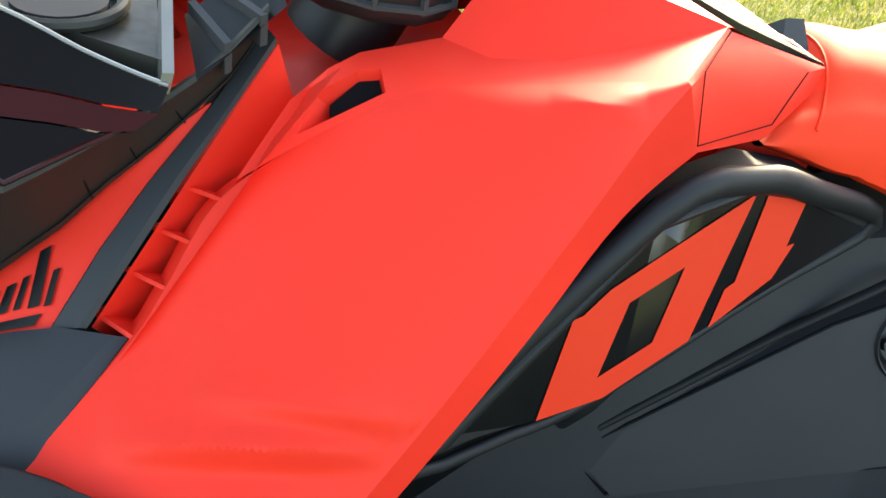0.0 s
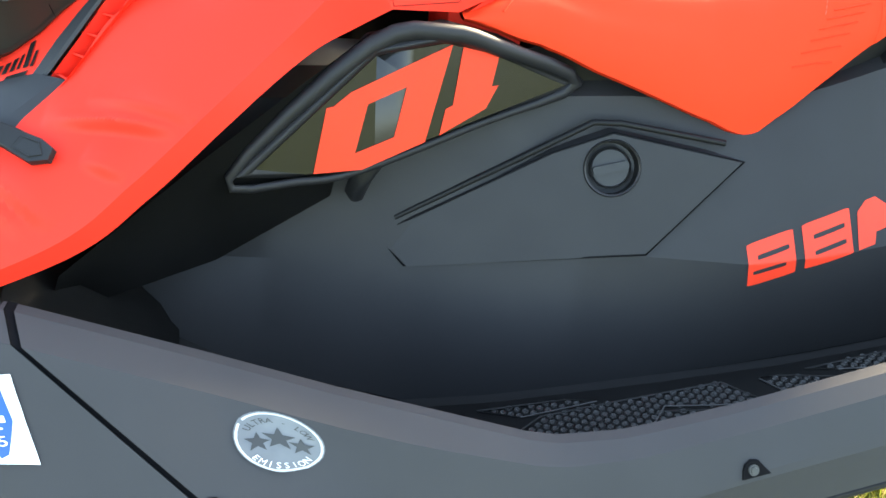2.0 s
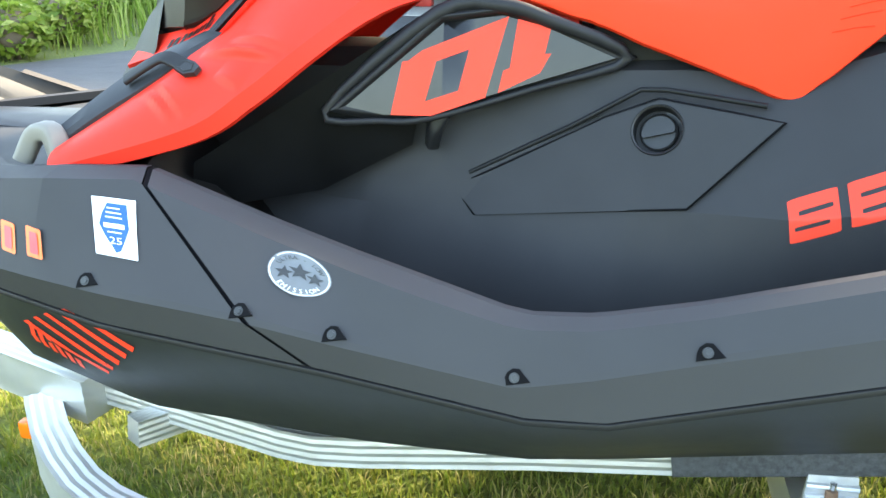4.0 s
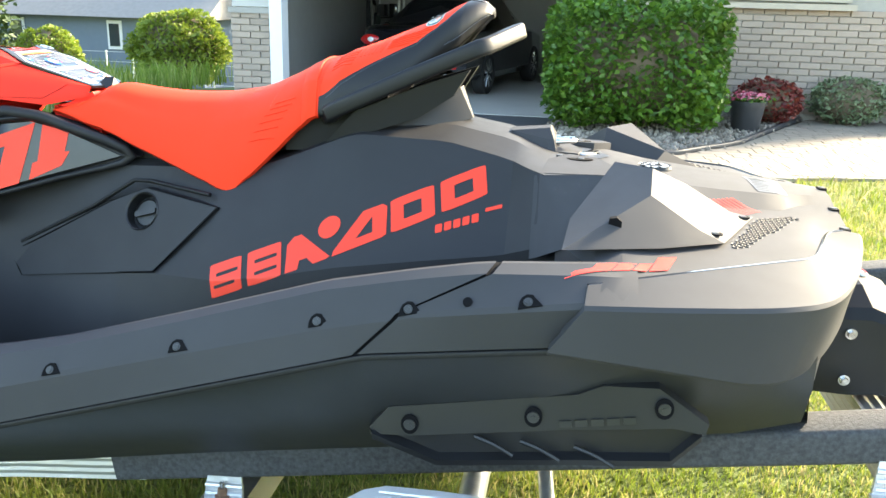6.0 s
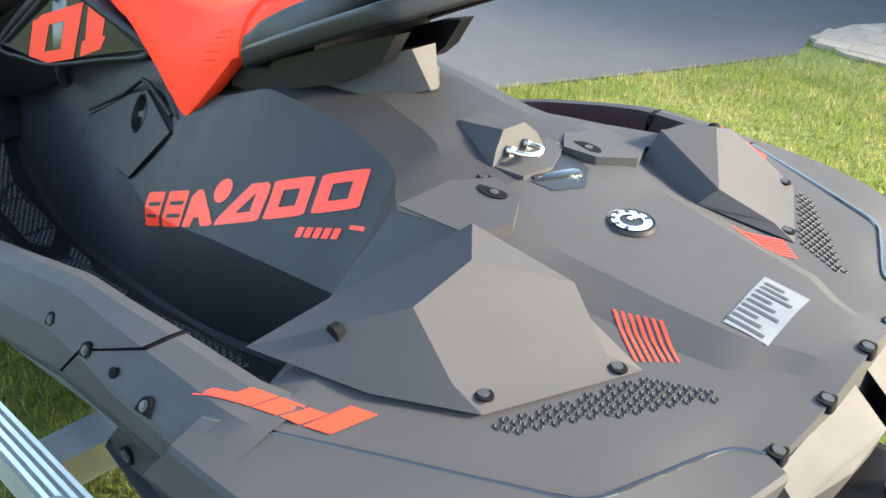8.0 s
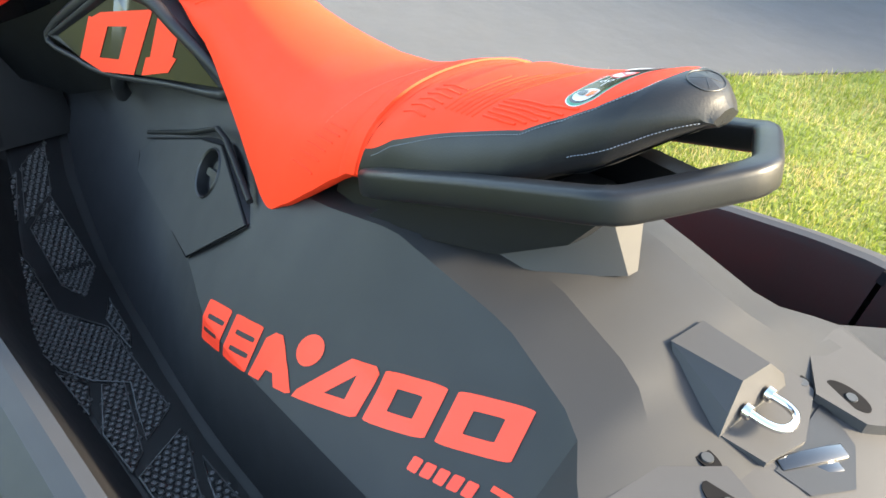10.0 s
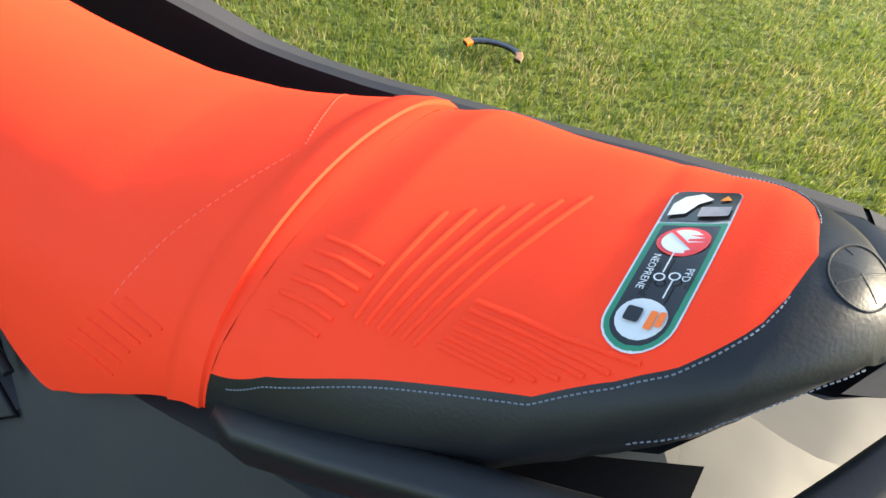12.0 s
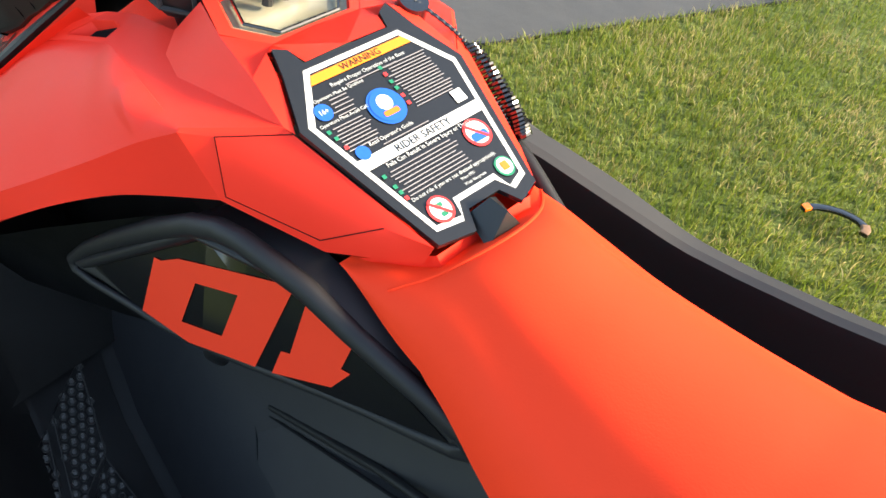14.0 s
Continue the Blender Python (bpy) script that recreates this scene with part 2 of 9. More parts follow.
for i in range(55):
    x = -1.30 + 2.70 * i / 54
    k, cw, cz, sw, sz = table(x, HULL_ST)
    half = [(0.0, k), (cw * 0.55, k + (cz - k) * 0.50), (cw * 0.97, cz - 0.006), (cw, cz), (cw + 0.006, cz + 0.012), ((cw + sw) / 2 + 0.012, (cz + sz) / 2), (sw - 0.006, sz)]
    rings.append([(x, -w, z) for w, z in half[::-1]] + [(x, w, z) for w, z in half[1:]])
loft(bm, rings)
bm.faces.new(list(bm.verts)[-13:])
hull = ski_part("hull", bm, HULL, label="black moulded hull", smooth=24)

# gunwale: x, ridge half-width, ridge z, rim half-width, rim z
GUN_ST = [(-1.25, 0.17, 0.735, 0.08, 0.785), (-1.05, 0.385, 0.712, 0.225, 0.792), (-0.85, 0.495, 0.690, 0.395, 0.799), (-0.72, 0.530, 0.688, 0.425, 0.816), (-0.60, 0.548, 0.680, 0.396, 0.812),
          (-0.390, 0.560, 0.664, 0.428, 0.752), (-0.257, 0.570, 0.648, 0.466, 0.728), (-0.016, 0.582, 0.619, 0.520, 0.682), (0.08, 0.582, 0.641, 0.528, 0.692),
          (0.210, 0.580, 0.678, 0.528, 0.722), (0.431, 0.578, 0.740, 0.528, 0.787), (0.658, 0.578, 0.804, 0.530, 0.858), (0.805, 0.592, 0.842, 0.540, 0.892),
          (0.90, 0.603, 0.860, 0.541, 0.910), (1.06, 0.606, 0.884, 0.530, 0.918), (1.14, 0.600, 0.886, 0.500, 0.914)]


def floor_z(x):
    """Height of the footwell floor: a ramp up to the bow, then a slow rise to the stern."""
    return float(np.interp(x, (-0.58, -0.47, -0.30, -0.16, 0.0, 0.33, 1.0), (0.655, 0.588, 0.508, 0.478, 0.497, 0.566, 0.70)))


RISE = [0, 0, 0.28, 0.32, 0.95, 1.0, 1.0, 1.0, 1.0, 1.0]     # how far each line of the profile lies up the panel


def gun_rings(x0, x1, n, s, lean0=0.0, lean1=0.0, reach=0.38):
    """Profiles of a gunwale panel; lean0 and lean1 shift the top of its front and rear joint."""
    out = []
    for i in range(n):
        xb = x0 + (x1 - x0) * i / (n - 1)
        f0, f1 = max(0, 1 - (xb - x0) / reach), max(0, 1 - (x1 - xb) / reach)
        row = []
        for k in range(10):
            x = xb + RISE[k] * (lean0 * f0 + lean1 * f1)
            bw, bz, rw, rz = table(x, GUN_ST)
            _, _, _, sw, sz = table(x, HULL_ST)
            fo = max(0.30, rw - 0.095)
            lip = min(0.042, 0.48 * (bw - rw))
            fz = floor_z(x) if x > -0.45 else rz - 0.10
            w, z = [(sw - 0.012, sz + 0.002), (sw + 0.004, sz + 0.006), (bw + 0.010, bz - 0.004), (bw + 0.005, bz + 0.004), (rw + lip, rz - 0.007), (rw, rz), (rw - 0.016, rz - 0.002), (rw - 0.026, rz - 0.018),
                    (fo + 0.02, fz + 0.02), (fo, fz)][k]
            row.append((x, s * w, z))
        out.append(row)
    return out


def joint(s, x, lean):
    """A near-black strip that stands in for the shade in the gap between two panels."""
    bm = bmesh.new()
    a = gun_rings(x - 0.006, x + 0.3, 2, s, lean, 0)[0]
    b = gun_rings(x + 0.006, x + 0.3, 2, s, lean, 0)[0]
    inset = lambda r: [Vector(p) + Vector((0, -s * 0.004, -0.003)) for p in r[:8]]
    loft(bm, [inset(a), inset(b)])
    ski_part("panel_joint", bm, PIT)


for s in (-1, 1):
    bm = bmesh.new()
    rr = gun_rings(-0.2885, 0.7165, 50, s, -0.30, 0.20)
    loft(bm, [q[:7] for q in rr])
    # inner side split off the panel and blackened to stand for its shade
    inner = bmesh.new()
    loft(inner, [q[6:] for q in rr])
    ski_part("gunwale_liner", inner, WELLBLK, label="inner face of the gunwale, blackened for its shade", smooth=30)
    ski_part("side_panel", bm, GREY, label="charcoal gunwale side panel", smooth=11)
    bm = bmesh.new()
    rr = gun_rings(-1.25, -0.2985, 30, s, 0, -0.30)
    loft(bm, [q[:7] for q in rr])
    inner = bmesh.new()
    loft(inner, [q[6:] for q in rr])
    ski_part("gunwale_liner", inner, WELLBLK, label="inner face of the gunwale, blackened for its shade", smooth=30)
    ski_part("bow_side_panel", bm, GREY, label="charcoal bow side panel", smooth=11)
    bm = bmesh.new()
    rr = gun_rings(0.7255, 1.12, 18, s, 0.20, 0.0)
    loft(bm, [q[:7] for q in rr])
    inner = bmesh.new()
    loft(inner, [q[6:] for q in rr])
    ski_part("gunwale_liner", inner, WELLBLK, label="inner face of the gunwale, blackened for its shade", smooth=30)
    ski_part("rear_side_panel", bm, GREY, label="charcoal rear side panel", smooth=11)
    joint(s, -0.2935, -0.30)
    joint(s, 0.721, 0.20)
    # seam strip under the gunwale
    bm = bmesh.new()
    pts = []
    for i in range(40):
        x = -1.0 + 2.05 * i / 39
        _, _, _, sw, sz = table(x, HULL_ST)
        pts.append((x, s * (sw + 0.001), sz - 0.001))
    tube(bm, pts, rounded(0.010, 0.010, 0.003, 2))
    ski_part("seam_strip", bm, RUBBER)

# footwell floor, its black deepened for the shade down there
for s in (-1, 1):
    bm = bmesh.new()
    rings = []
    FI = [(-0.56, 0.175), (-0.385, 0.222), (-0.02, 0.262), (0.24, 0.293), (0.43, 0.310), (0.66, 0.315), (0.79, 0.302), (0.98, 0.25)]
    for i in range(32):
        x = -0.56 + 1.54 * i / 31
        w0 = table(x, FI)[0]
        rw = table(x, GUN_ST)[2]
        wo = max(0.30, rw - 0.095)
        z = floor_z(x)
        rings.append([(x, s * (w0 - 0.02), z + 0.012), (x, s * (w0 + 0.015), z), (x, s * (w0 + (wo - w0) * 0.5), z), (x, s * (wo + 0.002), z + 0.001)])
    loft(bm, rings)
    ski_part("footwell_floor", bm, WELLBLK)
    # front end of the footwell, coloured near black for the shade under the cowl
    bm = bmesh.new()
    poly(bm, [(-0.46, s * 0.17, 0.60), (-0.44, s * 0.40, 0.60), (-0.60, s * 0.43, 0.80), (-0.62, s * 0.20, 0.86)], [(0, 1, 2, 3)])
    bmesh.ops.solidify(bm, geom=bm.faces[:], thickness=0.01)
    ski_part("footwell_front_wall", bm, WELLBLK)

# centre tunnel: x, then half-width and height of four lines up its side, and the height of its middle
TUN = [(-0.62, 0.16, 0.66, 0.15, 0.72, 0.14, 0.82, 0.13, 0.92, 0.94),
       (-0.385, 0.215, 0.552, 0.140, 0.69, 0.125, 0.82, 0.11, 0.92, 0.95),
       (-0.135, 0.246, 0.486, 0.165, 0.686, 0.125, 0.79, 0.085, 0.92, 0.95),
       (0.00, 0.262, 0.503, 0.192, 0.708, 0.128, 0.825, 0.090, 0.92, 0.95),
       (0.20, 0.286, 0.545, 0.230, 0.735, 0.140, 0.852, 0.105, 0.93, 0.95),
       (0.345, 0.302, 0.576, 0.276, 0.748, 0.196, 0.878, 0.150, 0.93, 0.95),
       (0.47, 0.310, 0.602, 0.290, 0.770, 0.224, 0.885, 0.156, 0.975, 0.99),
       (0.60, 0.313, 0.628, 0.294, 0.800, 0.228, 0.895, 0.160, 1.028, 1.045),
       (0.78, 0.300, 0.664, 0.292, 0.828, 0.236, 0.896, 0.150, 1.022, 1.050),
       (0.90, 0.29, 0.70, 0.292, 0.846, 0.226, 0.905, 0.165, 0.998, 1.028),
       (0.965, 0.30, 0.78, 0.302, 0.868, 0.268, 0.930, 0.232, 0.984, 1.004),
       (1.03, 0.31, 0.84, 0.312, 0.885, 0.280, 0.940, 0.215, 0.985, 0.988)]
bm = bmesh.new()
rings = []
for i in range(56):
    x = -0.62 + 1.65 * i / 55
    v = table(x, TUN)
    half = [(v[0], v[1]), (v[2], v[3]), (v[4], v[5]), (v[6], v[7]), (v[6] * 0.55, v[8] - 0.004), (0.0, v[8])]
    rings.append([(x, -w, z) for w, z in half] + [(x, w, z) for w, z in half[-2::-1]])
loft(bm, rings)
tunnel_tree_src = bm.copy()
tunnel = ski_part("centre_tunnel", bm, TUNBLK, label="black moulded centre tunnel", smooth=16)

# rear deck: x, half-width, then heights at six places from the middle to the edge
DECK = [(1.00, 0.592, 0.992, 0.988, 0.985, 0.955, 0.930, 0.902), (1.06, 0.586, 0.986, 0.983, 0.975, 0.945, 0.928, 0.903),
        (1.18, 0.515, 0.968, 0.964, 0.945, 0.930, 0.922, 0.906), (1.30, 0.448, 0.958, 0.953, 0.930, 0.923, 0.918, 0.908),
        (1.40, 0.386, 0.952, 0.946, 0.926, 0.921, 0.916, 0.910), (1.455, 0.245, 0.949, 0.942, 0.930, 0.924, 0.918, 0.911), (1.50, 0.216, 0.945, 0.938, 0.930, 0.924, 0.918, 0.911)]
bm = bmesh.new()
rings = []
xs = [1.0, 1.03, 1.06, 1.1, 1.14, 1.18, 1.22, 1.26, 1.30, 1.34, 1.37, 1.40, 1.42, 1.44, 1.455, 1.47, 1.485, 1.50]
for x in xs:
    we, *zz = table(x, DECK)
    we = min(we, 0.37 + 2.4 * max(0, x - 1.0))
    fr = [0, 0.24, 0.36, 0.58, 0.80, 1.0]
    half = [(we * f, z) for f, z in zip(fr, zz)] + [(we + 0.002, zz[-1] - 0.10)]
    rings.append([(x + 0.012 * (1 - (w / 0.22) ** 2 if x > 1.45 and w < 0.22 else 0), -w, z) for w, z in half[::-1]] + [(x + 0.012 * (1 - (w / 0.22) ** 2 if x > 1.45 and w < 0.22 else 0), w, z) for w, z in half[1:]])
rows = loft(bm, rings)
low = [bm.verts.new((v.co.x + 0.004, v.co.y, 0.815)) for v in rows[-1][1:-1]]
for i in range(len(low) - 1):
    bm.faces.new((rows[-1][i + 1], rows[-1][i + 2], low[i + 1], low[i]))
front = [bm.verts.new((1.0, v.co.y, 0.74)) for v in rows[0][1:-1]]
for i in range(len(front) - 1):
    bm.faces.new((rows[0][i + 1], rows[0][i + 2], front[i + 1], front[i]))
deck_tree_src = bm.copy()
deck = ski_part("rear_deck", bm, GREY, label="charcoal moulded rear deck", smooth=14)

# stern bumper: joint line, ridge and lower edge, station by station
BUMP = [((1.050, 0.582, 0.902), (1.046, 0.622, 0.884), (1.000, 0.634, 0.812)),
        ((1.20, 0.502, 0.907), (1.19, 0.610, 0.889), (1.17, 0.606, 0.788)),
        ((1.330, 0.432, 0.910), (1.315, 0.580, 0.890), (1.295, 0.572, 0.766)),
        ((1.395, 0.392, 0.911), (1.395, 0.522, 0.888), (1.372, 0.505, 0.760)),
        ((1.425, 0.325, 0.912), (1.455, 0.415, 0.892), (1.435, 0.408, 0.765)),
        ((1.458, 0.238, 0.913), (1.500, 0.290, 0.905), (1.488, 0.300, 0.785)),
        ((1.490, 0.214, 0.914), (1.518, 0.222, 0.912), (1.505, 0.226, 0.800))]
for s in (-1, 1):
    bm = bmesh.new()
    cols = [spline([st[k] for st in BUMP], 5) for k in range(3)]
    rings = []
    for j, q, r in zip(*cols):
        d = (q - j); d.z = 0
        d = d.normalized() if d.length > 1e-4 else Vector((1, 0, 0))
        pr = [j + d * 0.003 - Vector((0, 0, 0.014)), j + d * 0.003 + Vector((0, 0, 0.001)), q - d * 0.003 + Vector((0, 0, 0.001)), q + d * 0.002 + Vector((0, 0, -0.005)), r + Vector((0, 0, 0.006)), r - d * 0.006, r - d * 0.10 + Vector((0, 0, 0.03))]
        rings.append([(p.x, s * p.y, p.z) for p in pr])
    gap = bmesh.new()
    tube(gap, [Vector((p.x, s * p.y, p.z - 0.001)) for p in cols[0]], circle(0.0035, 6))
    rows = loft(bm, rings)
    ski_part("bumper_joint", gap, GLOSSBLK)
    bm.faces.new(rows[0][::-1])
    bm.faces.new(rows[-1])
    ski_part("stern_bumper", bm, GREY, label="charcoal wrap-round stern bumper", smooth=20)

# storage humps on the deck
for s in (-1, 1):
    bm = bmesh.new()
    V = [(1.010, 0.500, 0.926), (1.16, 0.452, 0.926), (1.262, 0.388, 0.924), (1.340, 0.206, 0.926), (1.200, 0.170, 0.945), (1.085, 0.190, 0.965),
         (1.092, 0.222, 1.014), (1.151, 0.290, 1.018), (1.222, 0.182, 0.974), (1.144, 0.374, 0.990), (1.222, 0.392, 0.943), (1.300, 0.222, 0.935), (1.020, 0.380, 0.945)]
    V = [(x, s * w, z) for x, w, z in V]
    poly(bm, V, [(0, 9, 12), (12, 9, 7, 6), (12, 6, 5), (5, 6, 8, 4), (6, 7, 8), (4, 8, 11, 3), (7, 9, 10, 11, 8), (0, 1, 9), (1, 2, 10, 9), (2, 3, 11, 10)])
    soften(bm, 0.006, 2, 12)
    ski_part("deck_hump", bm, GREY, label="charcoal faceted footrest hump", smooth=16)
    # side face between the tunnel and the hump
    bm = bmesh.new()
    poly(bm, [(0.961, s * 0.2225, 0.985), (1.083, s * 0.2085, 0.985), (1.030, s * 0.440, 0.918), (0.966, s * 0.318, 0.855), (0.955, s * 0.316, 0.852), (0.952, s * 0.222, 0.980)], [(0, 1, 2, 3), (0, 3, 4, 5)])
    soften(bm, 0.003, 2, 20)
    ski_part("deck_cheek", bm, GREY)
    # locking plate in front of the hump, with its recess
    bm = bmesh.new()
    P = [(0.960, 0.222, 0.986), (0.965, 0.204, 0.989), (0.973, 0.134, 0.997), (1.011, 0.080, 0.999), (1.063, 0.091, 0.997), (1.070, 0.100, 0.996), (1.101, 0.150, 0.990), (1.080, 0.208, 0.986)]
    prism(bm, [(x, s * w, z) for x, w, z in P], (0, 0, -0.034))
    soften(bm, 0.004, 2, 30)
    ski_part("locking_plate", bm, GREY)

# ---- seat, grab rail and bodywork forward ----
from mathutils.bvhtree import BVHTree

# x, top z, shoulder half-width, shoulder z, edge half-width, edge z, half-width of the red
SEAT = [(-0.070, 1.020, 0.080, 1.034, 0.100, 1.034, 0.2), (-0.035, 1.040, 0.080, 1.046, 0.103, 1.026, 0.2), (0.0, 1.060, 0.078, 1.054, 0.106, 1.014, 0.2), (0.022, 1.080, 0.073, 1.060, 0.107, 1.008, 0.2), (0.05, 1.087, 0.070, 1.062, 0.109, 1.000, 0.2), (0.12, 1.080, 0.083, 1.047, 0.122, 0.974, 0.2),
        (0.20, 1.076, 0.099, 1.039, 0.140, 0.948, 0.2), (0.29, 1.080, 0.115, 1.038, 0.162, 0.919, 0.2), (0.345, 1.089, 0.125, 1.048, 0.173, 0.903, 0.2), (0.375, 1.097, 0.129, 1.057, 0.173, 0.925, 0.2),
        (0.44, 1.124, 0.131, 1.087, 0.168, 0.985, 0.2), (0.505, 1.154, 0.130, 1.121, 0.164, 1.045, 0.2), (0.53, 1.163, 0.128, 1.130, 0.163, 1.060, 0.2)]
SEATB = [(0.53, 1.163, 0.128, 1.130, 0.163, 1.060, 0.155, 0), (0.57, 1.180, 0.130, 1.152, 0.160, 1.076, 0.149, 0), (0.64, 1.204, 0.116, 1.178, 0.150, 1.103, 0.127, 0),
         (0.71, 1.234, 0.103, 1.208, 0.127, 1.142, 0.109, 0), (0.742, 1.250, 0.094, 1.226, 0.110, 1.166, 0.091, 0), (0.762, 1.262, 0.087, 1.240, 0.098, 1.180, 0.079, 0),
         (0.775, 1.270, 0.081, 1.248, 0.090, 1.188, 0.064, 0), (0.786, 1.2748, 0.074, 1.2532, 0.082, 1.1965, 0.044, 0), (0.795, 1.279, 0.066, 1.258, 0.072, 1.206, 0.004, 0), (0.815, 1.282, 0.048, 1.264, 0.052, 1.228, 0.002, 0), (0.832, 1.277, 0.030, 1.264, 0.033, 1.245, 0.002, 0), (0.846, 1.266, 0.014, 1.260, 0.016, 1.254, 0.002, 0)]
seat = ski_part("seat", bmesh.new(), VINYL, label="red and black vinyl seat with embossed ribs")


def seat_half(tz, shw, shz, ew, ez):
    """Half section from the middle of the top to the lower edge, rounded over the shoulder."""
    key = [(-shw * 0.35, tz - (tz - shz) * 0.10), (0, tz), (shw * 0.35, tz - (tz - shz) * 0.10), (shw * 0.70, tz - (tz - shz) * 0.42), (shw * 0.985, shz - (shz - ez) * 0.02)]
    for k in (0.22, 0.5, 0.78, 1.0):
        key.append((shw + (ew - shw) * (k ** 0.75) + math.sin(math.pi * k) * 0.006, shz + (ez - shz) * k))
    pts = spline([(w, z, 0) for w, z in key], 4)[4:]
    return [(max(0.0, p.x), p.y) for p in pts] + [(ew - 0.008, ez - 0.006), (ew - 0.03, ez - 0.004)]


def seat_at(x, rows, k=5):
    """Smooth values between the stations of the seat."""
    xs = [r[0] for r in rows]
    i = max(0, min(len(xs) - 2, int(np.searchsorted(xs, x) - 1)))
    t = (x - xs[i]) / (xs[i + 1] - xs[i])
    p0, p1, p2, p3 = (np.array(rows[max(0, min(len(rows) - 1, j))][1:]) for j in (i - 1, i, i + 1, i + 2))
    return list(0.5 * (2 * p1 + (p2 - p0) * t + (2 * p0 - 5 * p1 + 4 * p2 - p3) * t * t + (3 * p1 - p0 - 3 * p2 + p3) * t ** 3))


bm = bmesh.new()
rings = []
for i in range(61):
    x = -0.07 + 0.60 * i / 60
    v = seat_at(x, SEAT)
    h = seat_half(*v[:5])
    rings.append([(x, -w, z) for w, z in h[::-1]] + [(x, w, z) for w, z in h[1:]])
rows = loft(bm, rings)
bm.faces.new(rows[0])
seat_tree_a = bm.copy()
ski_part("front_cover", bm, VINYL, seat, label="red vinyl front seat cover", smooth=50)
bm, bk, bl = bmesh.new(), bmesh.new(), bmesh.new()
red_r, blk_l, blk_r = [], [], []
for i in range(73):
    x = 0.53 + 0.316 * i / 72
    v = seat_at(x, SEATB)
    h = seat_half(*v[:5])
    # resample: columns from the middle to the red border, then on to the edge
    d = np.r_[0, np.cumsum([math.dist(a, b) for a, b in zip(h, h[1:])])]
    hw = np.array(h)
    lim = 0.0 if x > 0.7905 else float(np.interp(max(0.002, min(v[5], v[3] - 0.004)), hw[:24, 0], d[:24])) if v[5] < v[3] else d[24]
    def at(t, hw=hw, d=d):
        return (float(np.interp(t, d, hw[:, 0])), float(np.interp(t, d, hw[:, 1])))
    r = [at(lim * k / 8) for k in range(9)]
    q = [at(lim + (d[-1] - lim) * k / 9) for k in range(10)]
    if x <= 0.800:
        red_r.append([(x, -w, z) for w, z in r[::-1]] + [(x, w, z) for w, z in r[1:]])
    blk_l.append([(x, -w, z) for w, z in q])
    blk_r.append([(x, w, z) for w, z in q])
loft(bm, red_r)
seat_tree_b = bm.copy()
ski_part("rear_cover", bm, VINYL, seat, label="red vinyl rear seat cover", smooth=50)
for b, rr in ((bk, blk_l), (bl, blk_r)):
    rows = loft(b, rr)
    ski_part("side_bolster", b, BVINYL, seat, label="black stitched vinyl bolster", smooth=50)
bm = bmesh.new()
end = [Vector(p) for p in blk_l[-1]] + [Vector(p) for p in blk_r[-1][::-1]]
bm.faces.new([bm.verts.new(p) for p in end])
under = bmesh.new()
poly(under, [(0.56, -0.15, 1.064), (0.56, 0.15, 1.064), (0.78, 0.088, 1.186), (0.844, 0.015, 1.252), (0.844, -0.015, 1.252), (0.78, -0.088, 1.186)], [(0, 1, 2, 3, 4, 5)])
ski_part("seat_base", under, BLACK, seat)
ski_part("rear_cap", bm, BVINYL, seat)
# welt band across the seat
bm = bmesh.new()
rings = []
for x, up in ((0.4965, 0.0), (0.498, 0.0022), (0.512, 0.0028), (0.5265, 0.0026), (0.528, 0.0)):
    row = []
    for i in range(len(seat_half(*seat_at(x, SEAT)[:5]))):
        w = seat_half(*seat_at(x, SEAT)[:5])[i][0]
        xi = x - 0.014 * (1 - min(1, w / 0.16) ** 2)        # the band bows forward over the top
        w, z = seat_half(*seat_at(xi, SEAT)[:5])[i]
        row.append((xi, w + up * (0.3 if i < 9 else 1), z + up * (1 if i < 14 else 0.3)))
    rings.append([(a, -w, z) for a, w, z in row[::-1]] + [(a, w, z) for a, w, z in row[1:]])
loft(bm, rings)
ski_part("cross_band", bm, VINYL, seat, smooth=60)

# dark base under the seat and the red liner in front of it
bm = bmesh.new()
prism(bm, [(0.02, -0.072, 0.98), (0.12, -0.072, 1.015), (0.30, -0.072, 1.015), (0.46, -0.072, 1.06), (0.52, -0.072, 1.08), (0.52, -0.072, 0.99), (0.36, -0.072, 0.93), (0.05, -0.072, 0.93)], (0, 0.144, 0))
ski_part("seat_base", bm, WELLBLK)
bm = bmesh.new()
prism(bm, [(0.455, -0.136, 0.985), (0.46, -0.136, 1.040), (0.505, -0.134, 1.080), (0.60, -0.120, 1.120), (0.66, -0.110, 1.120), (0.64, -0.112, 1.02), (0.56, -0.130, 0.99)], (0, 0.26, 0))
ski_part("seat_base", bm, WELLBLK)
bm = bmesh.new()
prism(bm, [(-0.085, -0.070, 0.97), (-0.085, -0.070, 1.040), (-0.03, -0.070, 1.022), (0.02, -0.070, 1.030), (0.02, -0.070, 0.97)], (0, 0.14, 0))
ski_part("seat_liner", bm, RED)

